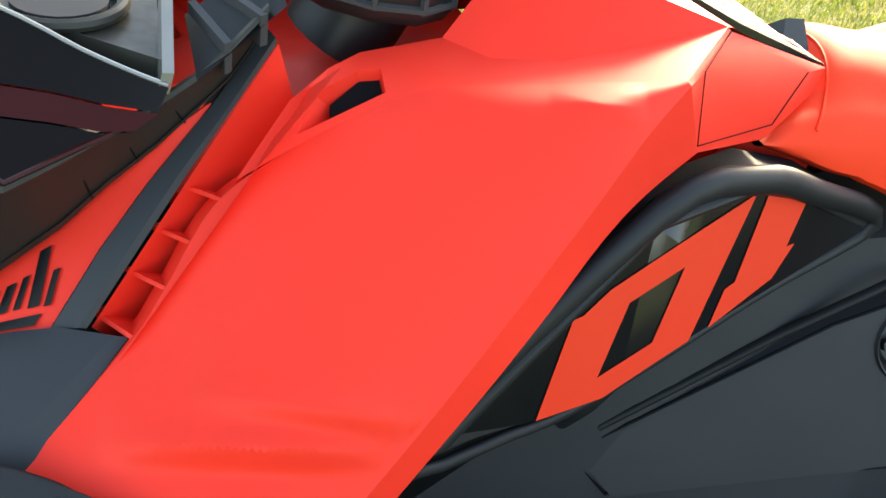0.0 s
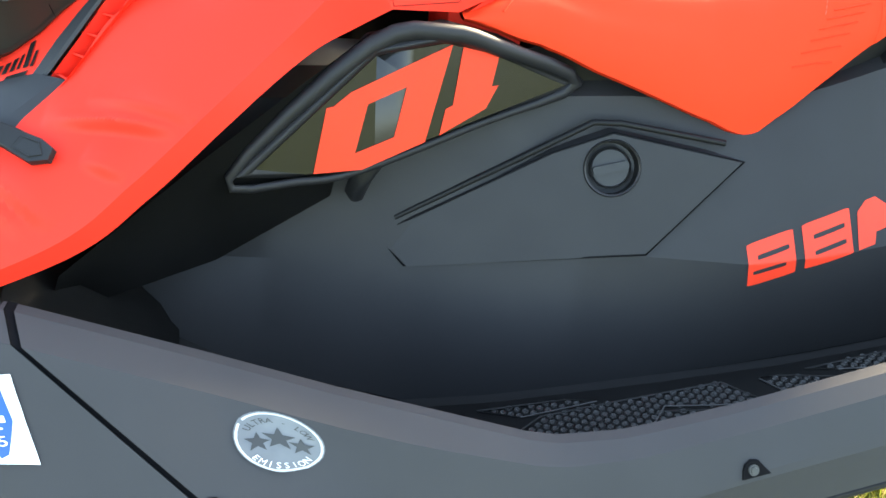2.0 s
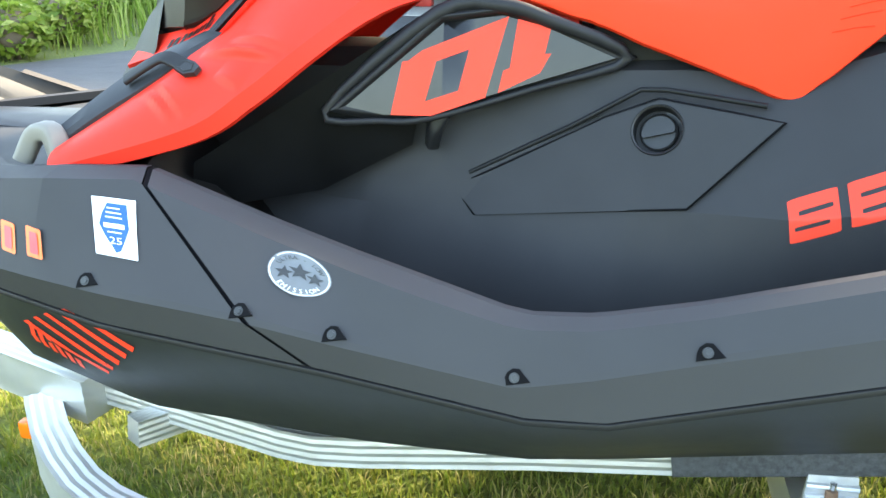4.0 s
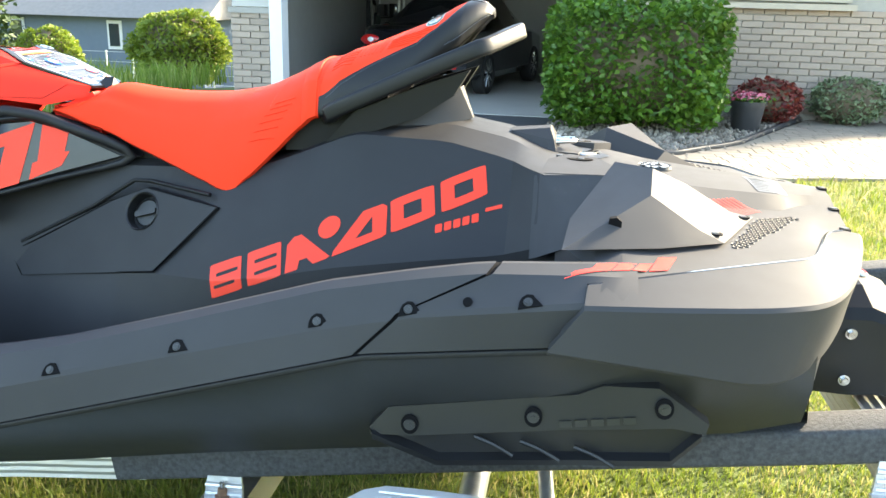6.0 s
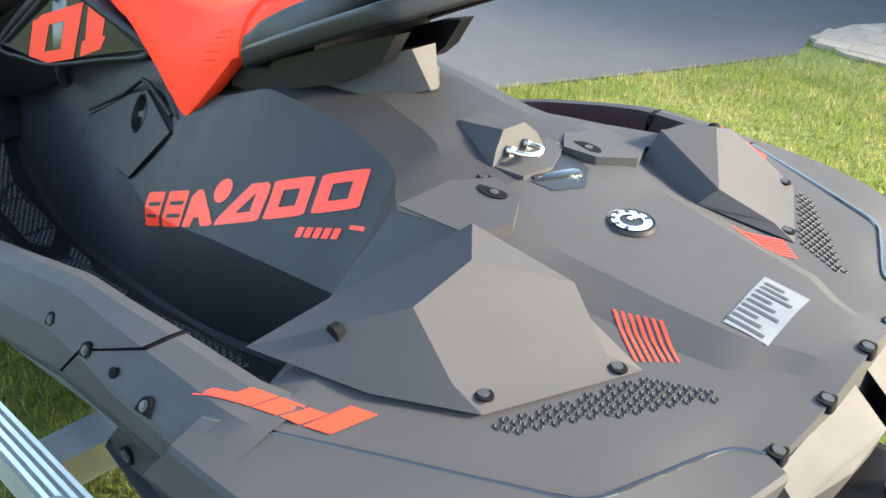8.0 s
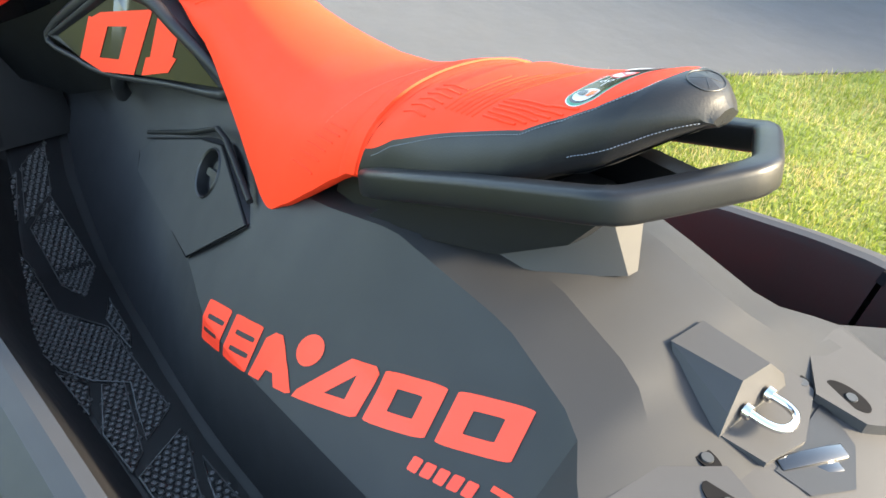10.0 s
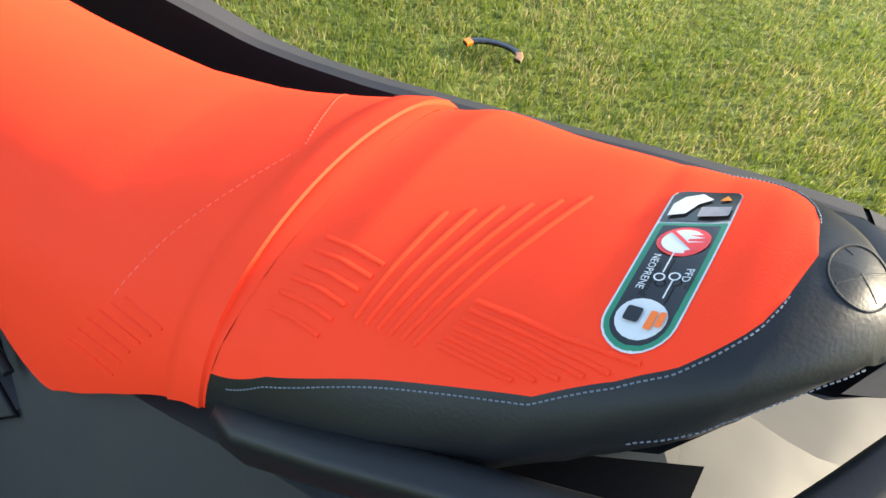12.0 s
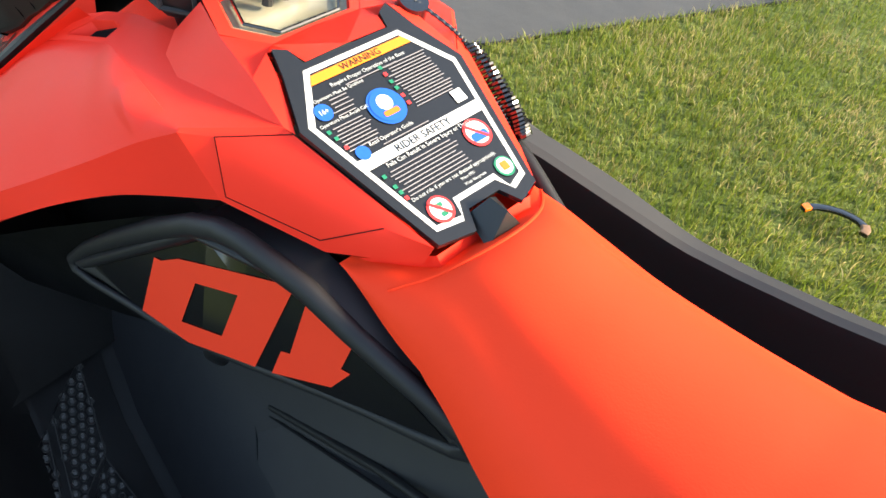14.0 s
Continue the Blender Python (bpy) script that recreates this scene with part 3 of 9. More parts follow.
# grab rail
PATH_G = [(0.540, 0.128, 1.056), (0.552, 0.152, 1.062), (0.572, 0.166, 1.076), (0.70, 0.147, 1.136), (0.815, 0.130, 1.187), (0.832, 0.124, 1.195), (0.845, 0.110, 1.199), (0.886, 0.030, 1.219), (0.894, 0.010, 1.223)]
loop = [(x, -w, z) for x, w, z in PATH_G] + [(x, w, z) for x, w, z in PATH_G[::-1]]
bm = bmesh.new()
tube(bm, spline(loop, 2), rounded(0.028, 0.032, 0.007, 3), up=(-0.3, 0, 1))
grab = ski_part("grab_rail", bm, RAILBLK, label="black moulded passenger grab rail", smooth=40)
for s in (-1, 1):
    bm = bmesh.new()
    prism(bm, [(0.52, s * 0.150, 0.985), (0.60, s * 0.150, 1.020), (0.72, s * 0.120, 1.060), (0.78, s * 0.085, 1.100), (0.81, s * 0.085, 1.150), (0.72, s * 0.122, 1.120), (0.60, s * 0.148, 1.070)], (0, -s * 0.03, 0))
    soften(bm, 0.004, 2, 30)
    ski_part("rail_bracket", bm, RAILBLK, grab)
# seat plinth behind the seat
bm = bmesh.new()
V = [(0.630, 0.112, 1.022), (0.746, 0.093, 1.036), (0.812, 0.008, 1.050), (0.640, 0.100, 1.052), (0.700, 0.085, 1.076), (0.785, 0.026, 1.112)]
poly(bm, [(x, -w, z) for x, w, z in V] + [(x, w, z) for x, w, z in V], [(0, 1, 4, 3), (1, 2, 5, 4), (2, 8, 11, 5), (8, 7, 10, 11), (7, 6, 9, 10), (3, 4, 5, 11, 10, 9)])
soften(bm, 0.003, 2, 15)
ski_part("seat_plinth", bm, MATTGREY, smooth=30)


# ---- red bodywork ----
def side_w(x, z):
    """Half-width of the numbered side panels."""
    return 0.303 - 0.226 * x - 0.1905 * z + 0.012 * max(0, x + 0.16)


# shallow creases pressed into the side cowl: two ends and a height each
CREASE = [(Vector((-0.566, 0.248, 0.957)), Vector((-0.419, 0.267, 0.940)), 0.0050), (Vector((-0.518, 0.240, 0.979)), Vector((-0.400, 0.259, 0.949)), 0.0034),
          (Vector((-0.626, 0.282, 0.910)), Vector((-0.552, 0.334, 0.864)), 0.0042), (Vector((-0.648, 0.290, 0.898)), Vector((-0.575, 0.340, 0.858)), 0.0034),
          (Vector((-0.525, 0.285, 0.924)), Vector((-0.480, 0.295, 0.902)), 0.0030), (Vector((-0.300, 0.150, 1.093)), Vector((-0.240, 0.162, 1.095)), 0.0008)]
COWL_OUT = Vector((0.10, 0.62, 0.78)).normalized()


def press(p):
    """Raise a point of the cowl near a crease: a slow rise from above, a short fall below."""
    up = 0.0
    for a, b, height in CREASE:
        d = b - a
        f = (p - a).dot(d) / d.length_squared
        if not 0 < f < 1:
            continue
        side = d.cross(COWL_OUT).normalized()
        if side.z > 0:
            side = -side
        off = (p - a - d * f).dot(side)
        g = math.exp(off / 0.022) if off < 0 else max(0.0, math.cos(min(1, off / 0.015) * math.pi) * 0.5 + 0.5)
        up += 3.0 * height * math.sin(math.pi * f) ** 0.8 * g
    return p + COWL_OUT * up


for s in (-1, 1):
    # big side cowl: rows from the front edge to the rear ridge and the thin return face
    top = [(-0.208, 0.153, 1.116), (-0.280, 0.142, 1.108), (-0.356, 0.131, 1.100), (-0.395, 0.128, 1.088), (-0.447, 0.142, 1.069), (-0.495, 0.159, 1.043), (-0.526, 0.187, 1.006), (-0.545, 0.204, 0.985), (-0.596, 0.245, 0.948), (-0.640, 0.272, 0.915), (-0.778, 0.338, 0.824)]
    rdg = [(-0.206, 0.156, 1.114), (-0.241, 0.177, 1.091), (-0.285, 0.207, 1.056), (-0.335, 0.240, 1.018), (-0.395, 0.278, 0.973), (-0.470, 0.318, 0.914), (-0.556, 0.358, 0.860), (-0.752, 0.420, 0.806)]
    edg = [(-0.172, 0.146, 1.058), (-0.222, 0.170, 1.040), (-0.266, 0.200, 1.026), (-0.315, 0.236, 0.999), (-0.375, 0.272, 0.955), (-0.455, 0.312, 0.892), (-0.545, 0.350, 0.838), (-0.745, 0.412, 0.790)]
    T, R, E = (spline(c, k) for c, k in ((top, 21), (rdg, 30), (edg, 30)))
    bm = bmesh.new()
    rings = []
    for a, b, c in zip(T, R, E):
        bulge = Vector((0, 0.010, 0.006)) * min(1.0, (a - b).length / 0.08)
        mid = [a.lerp(b, k / 44) + bulge * math.sin(math.pi * k / 44) for k in range(44)]
        inner = a + Vector((-0.005, -0.02, -0.014))
        row = [inner] + mid + [b, b.lerp(c, 0.5), c, c + Vector((0.0, -0.02, -0.004))]
        rings.append(row)
    rings = [[press(p) if 0 < i < 44 else p for i, p in enumerate(row)] for row in rings]
    loft(bm, [[(p.x, s * p.y, p.z) for p in row] for row in rings])
    ski_part("side_cowl", bm, RED, label="smooth red side cowl", smooth=27)
    # rear shoulder beside the label
    bm = bmesh.new()
    V = {"t": (-0.208, 0.153, 1.116), "r": (-0.206, 0.156, 1.114), "e": (-0.172, 0.146, 1.058), "a": (-0.183, 0.136, 1.114), "b": (-0.137, 0.092, 1.124), "c": (-0.039, 0.080, 1.087),
         "d": (-0.082, 0.110, 1.058), "f": (-0.170, 0.141, 1.060), "d2": (-0.080, 0.107, 1.044), "c2": (-0.008, 0.064, 1.060), "l": (-0.002, 0.060, 1.082), "v": (-0.144, 0.096, 1.129)}
    keys = list(V)
    faces = [("t", "v", "b", "a"), ("t", "a", "r"), ("r", "a", "f", "e"), ("a", "b", "c"), ("b", "l", "c"), ("a", "c", "d", "f"), ("f", "d", "d2", "e"), ("d", "c", "c2", "d2"), ("c", "l", "c2")]
    poly(bm, [(x, s * w, z) for x, w, z in V.values()], [tuple(keys.index(k) for k in f) for f in faces])
    ski_part("rear_shoulder", bm, RED, smooth=38)
    # seam of the access panel in the shoulder
    bm = bmesh.new()
    tube(bm, [Vector((V[k][0], s * (V[k][1] + 0.0004), V[k][2] + 0.0004)) for k in ("b", "a", "f", "d", "c")], circle(0.00045, 6))
    ski_part("panel_seam", bm, PIT)
    # red inner liner under the hood
    bm = bmesh.new()
    prism(bm, [(-0.33, s * 0.045, 1.088), (-0.33, s * 0.112, 1.092), (-0.20, s * 0.136, 1.104), (-0.15, s * 0.092, 1.106), (-0.18, s * 0.045, 1.126)], (0, 0, -0.006))
    ski_part("hood_liner", bm, RED)
    # hood from the cowl up to the dash: softly creased facets round the vent slot
    V = {"K": (-0.485, 0.1525, 1.052), "L1": (-0.452, 0.126, 1.088), "L2": (-0.425, 0.102, 1.097), "L3": (-0.402, 0.084, 1.099), "E": (-0.346, 0.075, 1.106), "S": (-0.356, 0.131, 1.100), "C2": (-0.395, 0.128, 1.088), "C3": (-0.447, 0.142, 1.069),
         "M": (-0.280, 0.142, 1.108), "A": (-0.208, 0.153, 1.116), "W": (-0.320, 0.100, 1.104), "V": (-0.276, 0.114, 1.110), "X": (-0.144, 0.096, 1.129), "G": (-0.312, 0.062, 1.148), "B": (-0.260, 0.077, 1.146), "B2": (-0.222, 0.048, 1.146),
         "F": (-0.196, 0.088, 1.143), "P": (-0.206, 0.066, 1.153), "P2": (-0.180, 0.073, 1.144), "P3": (-0.134, 0.092, 1.126),
         "s1": (-0.449, 0.1385, 1.0730), "s2": (-0.446, 0.131, 1.0775), "s3": (-0.435, 0.116, 1.0872), "s4": (-0.408, 0.104, 1.0963), "s5": (-0.394, 0.105, 1.0980), "s6": (-0.394, 0.1215, 1.0910)}
    keys = list(V)
    faces = ["K C3 s1", "K s1 s2 L1", "L1 s2 s3", "L1 s3 L2", "L2 s3 s4", "L2 s4 L3", "L3 s4 s5", "L3 s5 S", "L3 S E", "s5 s6 S", "s6 C2 S", "s1 C3 C2 s6", "E S W", "S M V W", "M A V", "A X V", "E W B G", "W V F B", "V X F", "F P B2 B", "F P2 P", "F X P2", "P2 X P3"]
    bm = bmesh.new()
    poly(bm, [(x, s * w, z) for x, w, z in V.values()], [tuple(keys.index(k) for k in f.split()) for f in faces])
    soften(bm, 0.006, 3, 5)
    loft(bm, [[(V[k][0], s * V[k][1], V[k][2] - d) for k in ("K", "L1", "L2", "L3", "E", "G")] for d in (0.0, 0.030)])
    bmesh.ops.remove_doubles(bm, verts=bm.verts[:], dist=1e-5)
    ski_part("hood_top", bm, RED, smooth=30)
    # red floor under the steering column, seen between the bow and the hood
    bm = bmesh.new()
    prism(bm, [(-0.56, 0, 1.02), (-0.54, s * 0.10, 1.00), (-0.45, s * 0.118, 1.045), (-0.39, s * 0.110, 1.062), (-0.29, s * 0.09, 1.075), (-0.29, 0, 1.08)], (0, 0, -0.006))
    ski_part("hood_floor", bm, RED)
    # red tongue between the gauge and the warning plate
    bm = bmesh.new()
    poly(bm, [(-0.222, 0, 1.148), (-0.222, s * 0.049, 1.146), (-0.206, s * 0.066, 1.153), (-0.198, s * 0.048, 1.151), (-0.183, s * 0.044, 1.148), (-0.183, 0, 1.149)], [(0, 1, 3, 4, 5), (1, 2, 3)])
    bmesh.ops.solidify(bm, geom=bm.faces[:], thickness=0.006)
    ski_part("hood_tongue", bm, RED)
    # walls of the vent slot, and a floor coloured near black for its shade
    slot = [Vector((V["s%d" % k][0], s * V["s%d" % k][1], V["s%d" % k][2])) for k in range(1, 7)]
    mid = Vector((-0.400, s * 0.113, 1.091))
    deep = [mid + (p - mid) * 0.66 + Vector((0.004, -s * 0.003, -0.018)) for p in slot]
    bm = bmesh.new()
    loft(bm, [slot + slot[:1], [p + Vector((0, 0, -0.0015)) for p in slot + slot[:1]], deep + deep[:1]])
    ski_part("vent_wall", bm, RED, smooth=20)
    bm = bmesh.new()
    floor = [slot[0].lerp(slot[5], 0.38), slot[1].lerp(slot[3], 0.52), slot[3].lerp(slot[4], 0.1), slot[4], slot[5]]
    prism(bm, [p + Vector((0, 0, -0.0075)) for p in floor], (0, 0, -0.004))
    ski_part("vent_slot", bm, PIT, label="dark vent slot")

# numbered side panels in their black frame
OUT = [(-0.378, 0.866), (-0.200, 1.020), (-0.100, 1.032), (-0.02, 1.010), (0.118, 0.944), (-0.045, 0.888), (-0.205, 0.846), (-0.29, 0.845)]
PR = [0.004, 0.017, 0.017, 0.014, 0.000, -0.018, -0.018, -0.016]
INN = [(-0.342, 0.874), (-0.190, 1.002), (-0.098, 1.012), (-0.030, 0.994), (0.082, 0.946), (-0.050, 0.908), (-0.208, 0.862), (-0.28, 0.860)]
for s in (-1, 1):
    bm = bmesh.new()
    a = [Vector((x, s * (side_w(x, z) - 0.03), z)) for x, z in OUT]
    b = [Vector((x, s * (side_w(x, z) + min(0.004, PR[i] - 0.006)), z)) for i, (x, z) in enumerate(OUT)]
    m1 = [Vector((x * 0.6 + X * 0.4, s * (side_w(x, z) + PR[i]), z * 0.6 + Z * 0.4)) for i, ((x, z), (X, Z)) in enumerate(zip(OUT, INN))]
    m2 = [Vector((x * 0.25 + X * 0.75, s * (side_w(x, z) + PR[i] * 0.75), z * 0.25 + Z * 0.75)) for i, ((x, z), (X, Z)) in enumerate(zip(OUT, INN))]
    c = [Vector((x, s * side_w(x, z), z)) for x, z in INN]
    loft(bm, [q + q[:1] for q in (a, b, m1, m2, c)])
    bmesh.ops.remove_doubles(bm, verts=bm.verts[:], dist=1e-5)
    soften(bm, 0.010, 4, 25)
    ski_part("panel_frame", bm, FRAMEBLK, smooth=50, label="rounded black frame of the numbered panel")
    bm = bmesh.new()
    mids = [(OUT[i][0] * w + INN[i][0] * (1 - w), OUT[i][1] * w + INN[i][1] * (1 - w)) for i, w in enumerate((0.90, 0.85, 0.75, 0.62, 0.55, 0.55, 0.55, 0.70))]
    ring = [(x, s * (side_w(x, z) + (0.002, 0.008, 0.008, 0.006, -0.006, -0.008, -0.006, -0.003)[i]), z) for i, (x, z) in enumerate(mids)]
    ring = spline([ring[-1]] + ring + ring[:2], 4)[4:-4]
    n = len(ring) - 1
    thick = [float(np.interp(i / n, (0.0, 0.10, 0.25, 0.50, 0.58, 0.92, 1.0), (0.0062, 0.0118, 0.0125, 0.0105, 0.0055, 0.0056, 0.0062))) for i in range(n)]
    rows = []
    for i in range(n):
        t = (ring[(i + 1) % n] - ring[i - 1]).normalized()
        side = t.cross(Vector((0, 1, 0))).normalized()
        rows.append([ring[i] + side * (u * thick[i]) + Vector((0, v * thick[i], 0)) for u, v in circle(1.0, 14, 0.86)])
    loft(bm, rows + rows[:1], close=True)
    bmesh.ops.remove_doubles(bm, verts=bm.verts[:], dist=1e-6)
    ski_part("frame_tube", bm, FRAMEBLK, smooth=60)
    bm = bmesh.new()
    f = bm.faces.new([bm.verts.new((x, 0, z)) for x, z in INN])
    bmesh.ops.triangulate(bm, faces=bm.faces[:])
    for k in range(9):
        bmesh.ops.bisect_plane(bm, geom=bm.verts[:] + bm.edges[:] + bm.faces[:], plane_co=(-0.34 + 0.05 * k, 0, 0), plane_no=(1, 0, 0))
    for v in bm.verts:
        v.co.y = s * (side_w(v.co.x, v.co.z) + 0.001)
    ski_part("number_panel", bm, PANELBLK, smooth=60, label="glossy black panel")
    # stay under the frame and the bodywork behind it, darkened in colour for shade
    bm = bmesh.new()
    tube(bm, spline([(-0.190, s * 0.166, 0.858), (-0.204, s * 0.164, 0.832), (-0.212, s * 0.152, 0.80)], 4), rounded(0.022, 0.028, 0.008))
    ski_part("frame_stay", bm, BLACK)
    bm = bmesh.new()
    poly(bm, [(-0.20, s * 0.155, 1.03), (-0.40, s * 0.235, 0.90), (-0.56, s * 0.325, 0.80), (-0.60, s * 0.28, 0.70), (-0.40, s * 0.19, 0.72), (-0.245, s * 0.158, 0.80)], [(0, 1, 5), (1, 2, 3, 4), (1, 4, 5)])
    bmesh.ops.solidify(bm, geom=bm.faces[:], thickness=0.008)
    ski_part("inner_fairing", bm, WELLBLK)
    # fuel-side cover
    bm = bmesh.new()
    C = [(-0.172, 0.140, 0.724), (-0.133, 0.166, 0.686), (0.203, 0.232, 0.741), (0.332, 0.197, 0.873), (0.155, 0.140, 0.889), (0.072, 0.136, 0.855)]
    A = np.array([[1, x, z] for x, w, z in C])
    pa, pb, pc = (float(v) for v in np.linalg.lstsq(A, np.array([w for x, w, z in C]), rcond=None)[0])
    def cover_w(x, z):
        return pa + pb * x + pc * z + 0.004
    CAPC = Vector((0.154, s * cover_w(0.154, 0.846), 0.846))
    CAPN = Vector((-pb, s, -pc)).normalized() if s > 0 else Vector((-pb, -1, -pc)).normalized()
    CAPQ = CAPN.to_track_quat("Z", "Y").to_matrix()
    outer = [(x, z) for x, w, z in C]
    hole = [(p.x, p.z) for p in [CAPC + CAPQ @ Vector((0.040 * math.cos(2 * math.pi * i / 40), 0.040 * math.sin(2 * math.pi * i / 40), 0)) for i in range(40)]]
    bm.free()
    bm = fill((outer, hole) if s < 0 else (outer,))
    for v in bm.verts:
        v.co = Vector((v.co.x, s * cover_w(v.co.x, v.co.y), v.co.y))
    lip = [Vector((x, s * cover_w(x, z), z)) for x, z in outer]
    loft(bm, [lip + lip[:1], [p - Vector((0, s * 0.02, 0)) for p in lip + lip[:1]]])
    cover = ski_part("side_cover", bm, TUNBLK, label="black five-sided access cover", smooth=30)
    # near-black tube drawn for the shade in the gap round the cover
    bm = bmesh.new()
    tube(bm, [(x, s * (w + 0.002), z) for x, w, z in [(x * 1.02 - 0.002, w, z) for x, w, z in C]], circle(0.0020, 6), close=True)
    ski_part("cover_gap", bm, PIT, cover)
    if s < 0:
        cap_c, cap_n, cap_q = CAPC, CAPN, CAPQ
    # moulded rim over the cover
    bm = bmesh.new()
    tube(bm, [(-0.150, s * 0.136, 0.750), (0.02, s * 0.128, 0.838), (0.125, s * 0.134, 0.902), (0.165, s * 0.140, 0.904), (0.31, s * 0.180, 0.893)], rounded(0.010, 0.008, 0.0035))
    ski_part("cover_rim", bm, WELLBLK)

# ---- details of the jet ski ----
TUNNEL_TREE = BVHTree.FromBMesh(tunnel_tree_src)
DECK_TREE = BVHTree.FromBMesh(deck_tree_src)


def tree_of(*obs):
    """One tree of several objects."""
    vs, fs = [], []
    for o in obs:
        k = len(vs)
        vs += [v.co.copy() for v in o.data.vertices]
        fs += [[k + i for i in p.vertices] for p in o.data.polygons]
    return BVHTree.FromPolygons(vs, fs)


def named(name):
    return [o for o in ski.children_recursive if o.name.split(".")[0] == name]


SEAT_TREES = (BVHTree.FromBMesh(seat_tree_a), BVHTree.FromBMesh(seat_tree_b), tree_of(*named("side_bolster")))
GUN_TREE = tree_of(*named("side_panel"), *named("bow_side_panel"), *named("rear_side_panel"), *named("hull"))
DECKALL = tree_of(deck, *named("deck_hump"), *named("locking_plate"), *named("stern_bumper"), *named("rear_side_panel"))


def cut(bm, step):
    """Cut a flat mesh into a grid, so that it can follow a curved surface."""
    for ax in (0, 1):
        lo, hi = min(v.co[ax] for v in bm.verts), max(v.co[ax] for v in bm.verts)
        for k in range(1, int((hi - lo) / step) + 1):
            co, no = [0, 0, 0], [0, 0, 0]
            co[ax], no[ax] = lo + k * step, 1
            bmesh.ops.bisect_plane(bm, geom=bm.verts[:] + bm.edges[:] + bm.faces[:], plane_co=co, plane_no=no)
    return bm


def lay(bm, to_world, ray, tree, lift=0.0012, step=0.02):
    """Lay a flat mesh on a surface: to_world maps (u, v) to a point above it, ray is the way down."""
    cut(bm, step)
    ray = Vector(ray).normalized()
    trees = tree if isinstance(tree, tuple) else (tree,)
    for v in bm.verts:
        p = Vector(to_world(v.co.x, v.co.y))
        best = None
        for t in trees:
            h = t.ray_cast(p - ray * 0.3, ray, 0.8)
            if h[0] and (best is None or h[3] < best[3]):
                best = h
        v.co = (best[0] - ray * lift) if best else p
    return bm


def disc(u, v, r, n=20, ry=None):
    return [(u + r * math.cos(2 * math.pi * i / n), v + (ry or r) * math.sin(2 * math.pi * i / n)) for i in range(n)]


def rrect(u, v, w, h, r, n=3, skew=0.0):
    return [(u + a + skew * b, v + b) for a, b in rounded(w, h, r, n)]


def words(body, size, align="LEFT"):
    """Text as a flat mesh."""
    cu = bpy.data.curves.new("words", "FONT")
    cu.body, cu.size, cu.align_x, cu.resolution_u = body, size, align, 2
    ob = new("words", cu)
    bpy.context.view_layer.update()
    me = bpy.data.meshes.new_from_object(ob)
    bm = bmesh.new()
    bm.from_mesh(me)
    bpy.data.objects.remove(ob)
    bpy.data.meshes.remove(me)
    bmesh.ops.triangulate(bm, faces=bm.faces[:])
    return bm


# red number on the panels
ZERO = [(-0.253, 0.943), (-0.244, 0.944), (-0.222, 0.960), (-0.089, 1.011), (-0.121, 0.886), (-0.206, 0.858), (-0.270, 0.860)]
ZERO_IN = [(-0.149, 0.961), (-0.164, 0.897), (-0.216, 0.881), (-0.200, 0.943)]
ONE = [(-0.074, 1.011), (-0.022, 0.994), (-0.030, 0.953), (-0.020, 0.954), (-0.036, 0.924), (-0.101, 0.893), (-0.094, 0.928), (-0.084, 0.932)]
for s in (-1, 1):
    for nm, loops in (("digit_zero", (ZERO, ZERO_IN)), ("digit_one", (ONE,))):
        bm = cut(fill(loops), 0.03)
        for v in bm.verts:
            x, z = v.co.x, v.co.y
            v.co = (x, s * (side_w(x, z) + 0.0022), z)
        ski_part(nm, bm, DECALRED, label="red number decal")

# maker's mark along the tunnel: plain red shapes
MARK = [(rrect(0.064, 0.5, 0.124, 0.96, 0.03, skew=-0.0), rrect(0.070, 0.66, 0.085, 0.10, 0.015), rrect(0.058, 0.33, 0.085, 0.10, 0.015)),
        (rrect(0.214, 0.5, 0.128, 0.96, 0.03), rrect(0.220, 0.66, 0.085, 0.10, 0.015), rrect(0.220, 0.33, 0.085, 0.10, 0.015)),
        ([(0.293, 0.03), (0.300, 0.80), (0.325, 0.96), (0.352, 0.96), (0.455, 0.06), (0.44, 0.02), (0.395, 0.02), (0.372, 0.25), (0.345, 0.25), (0.338, 0.02)],),
        (disc(0.452, 0.88, 0.040, 22, 0.30),),
        ([(0.462, 0.02), (0.468, 0.16), (0.572, 0.97), (0.640, 0.97), (0.655, 0.86), (0.650, 0.06), (0.636, 0.02)], [(0.545, 0.27), (0.603, 0.72), (0.603, 0.27)]),
        (rrect(0.742, 0.5, 0.150, 0.96, 0.045), rrect(0.742, 0.5, 0.062, 0.42, 0.012)),
        (rrect(0.917, 0.5, 0.155, 0.96, 0.045), rrect(0.917, 0.5, 0.064, 0.42, 0.012))]
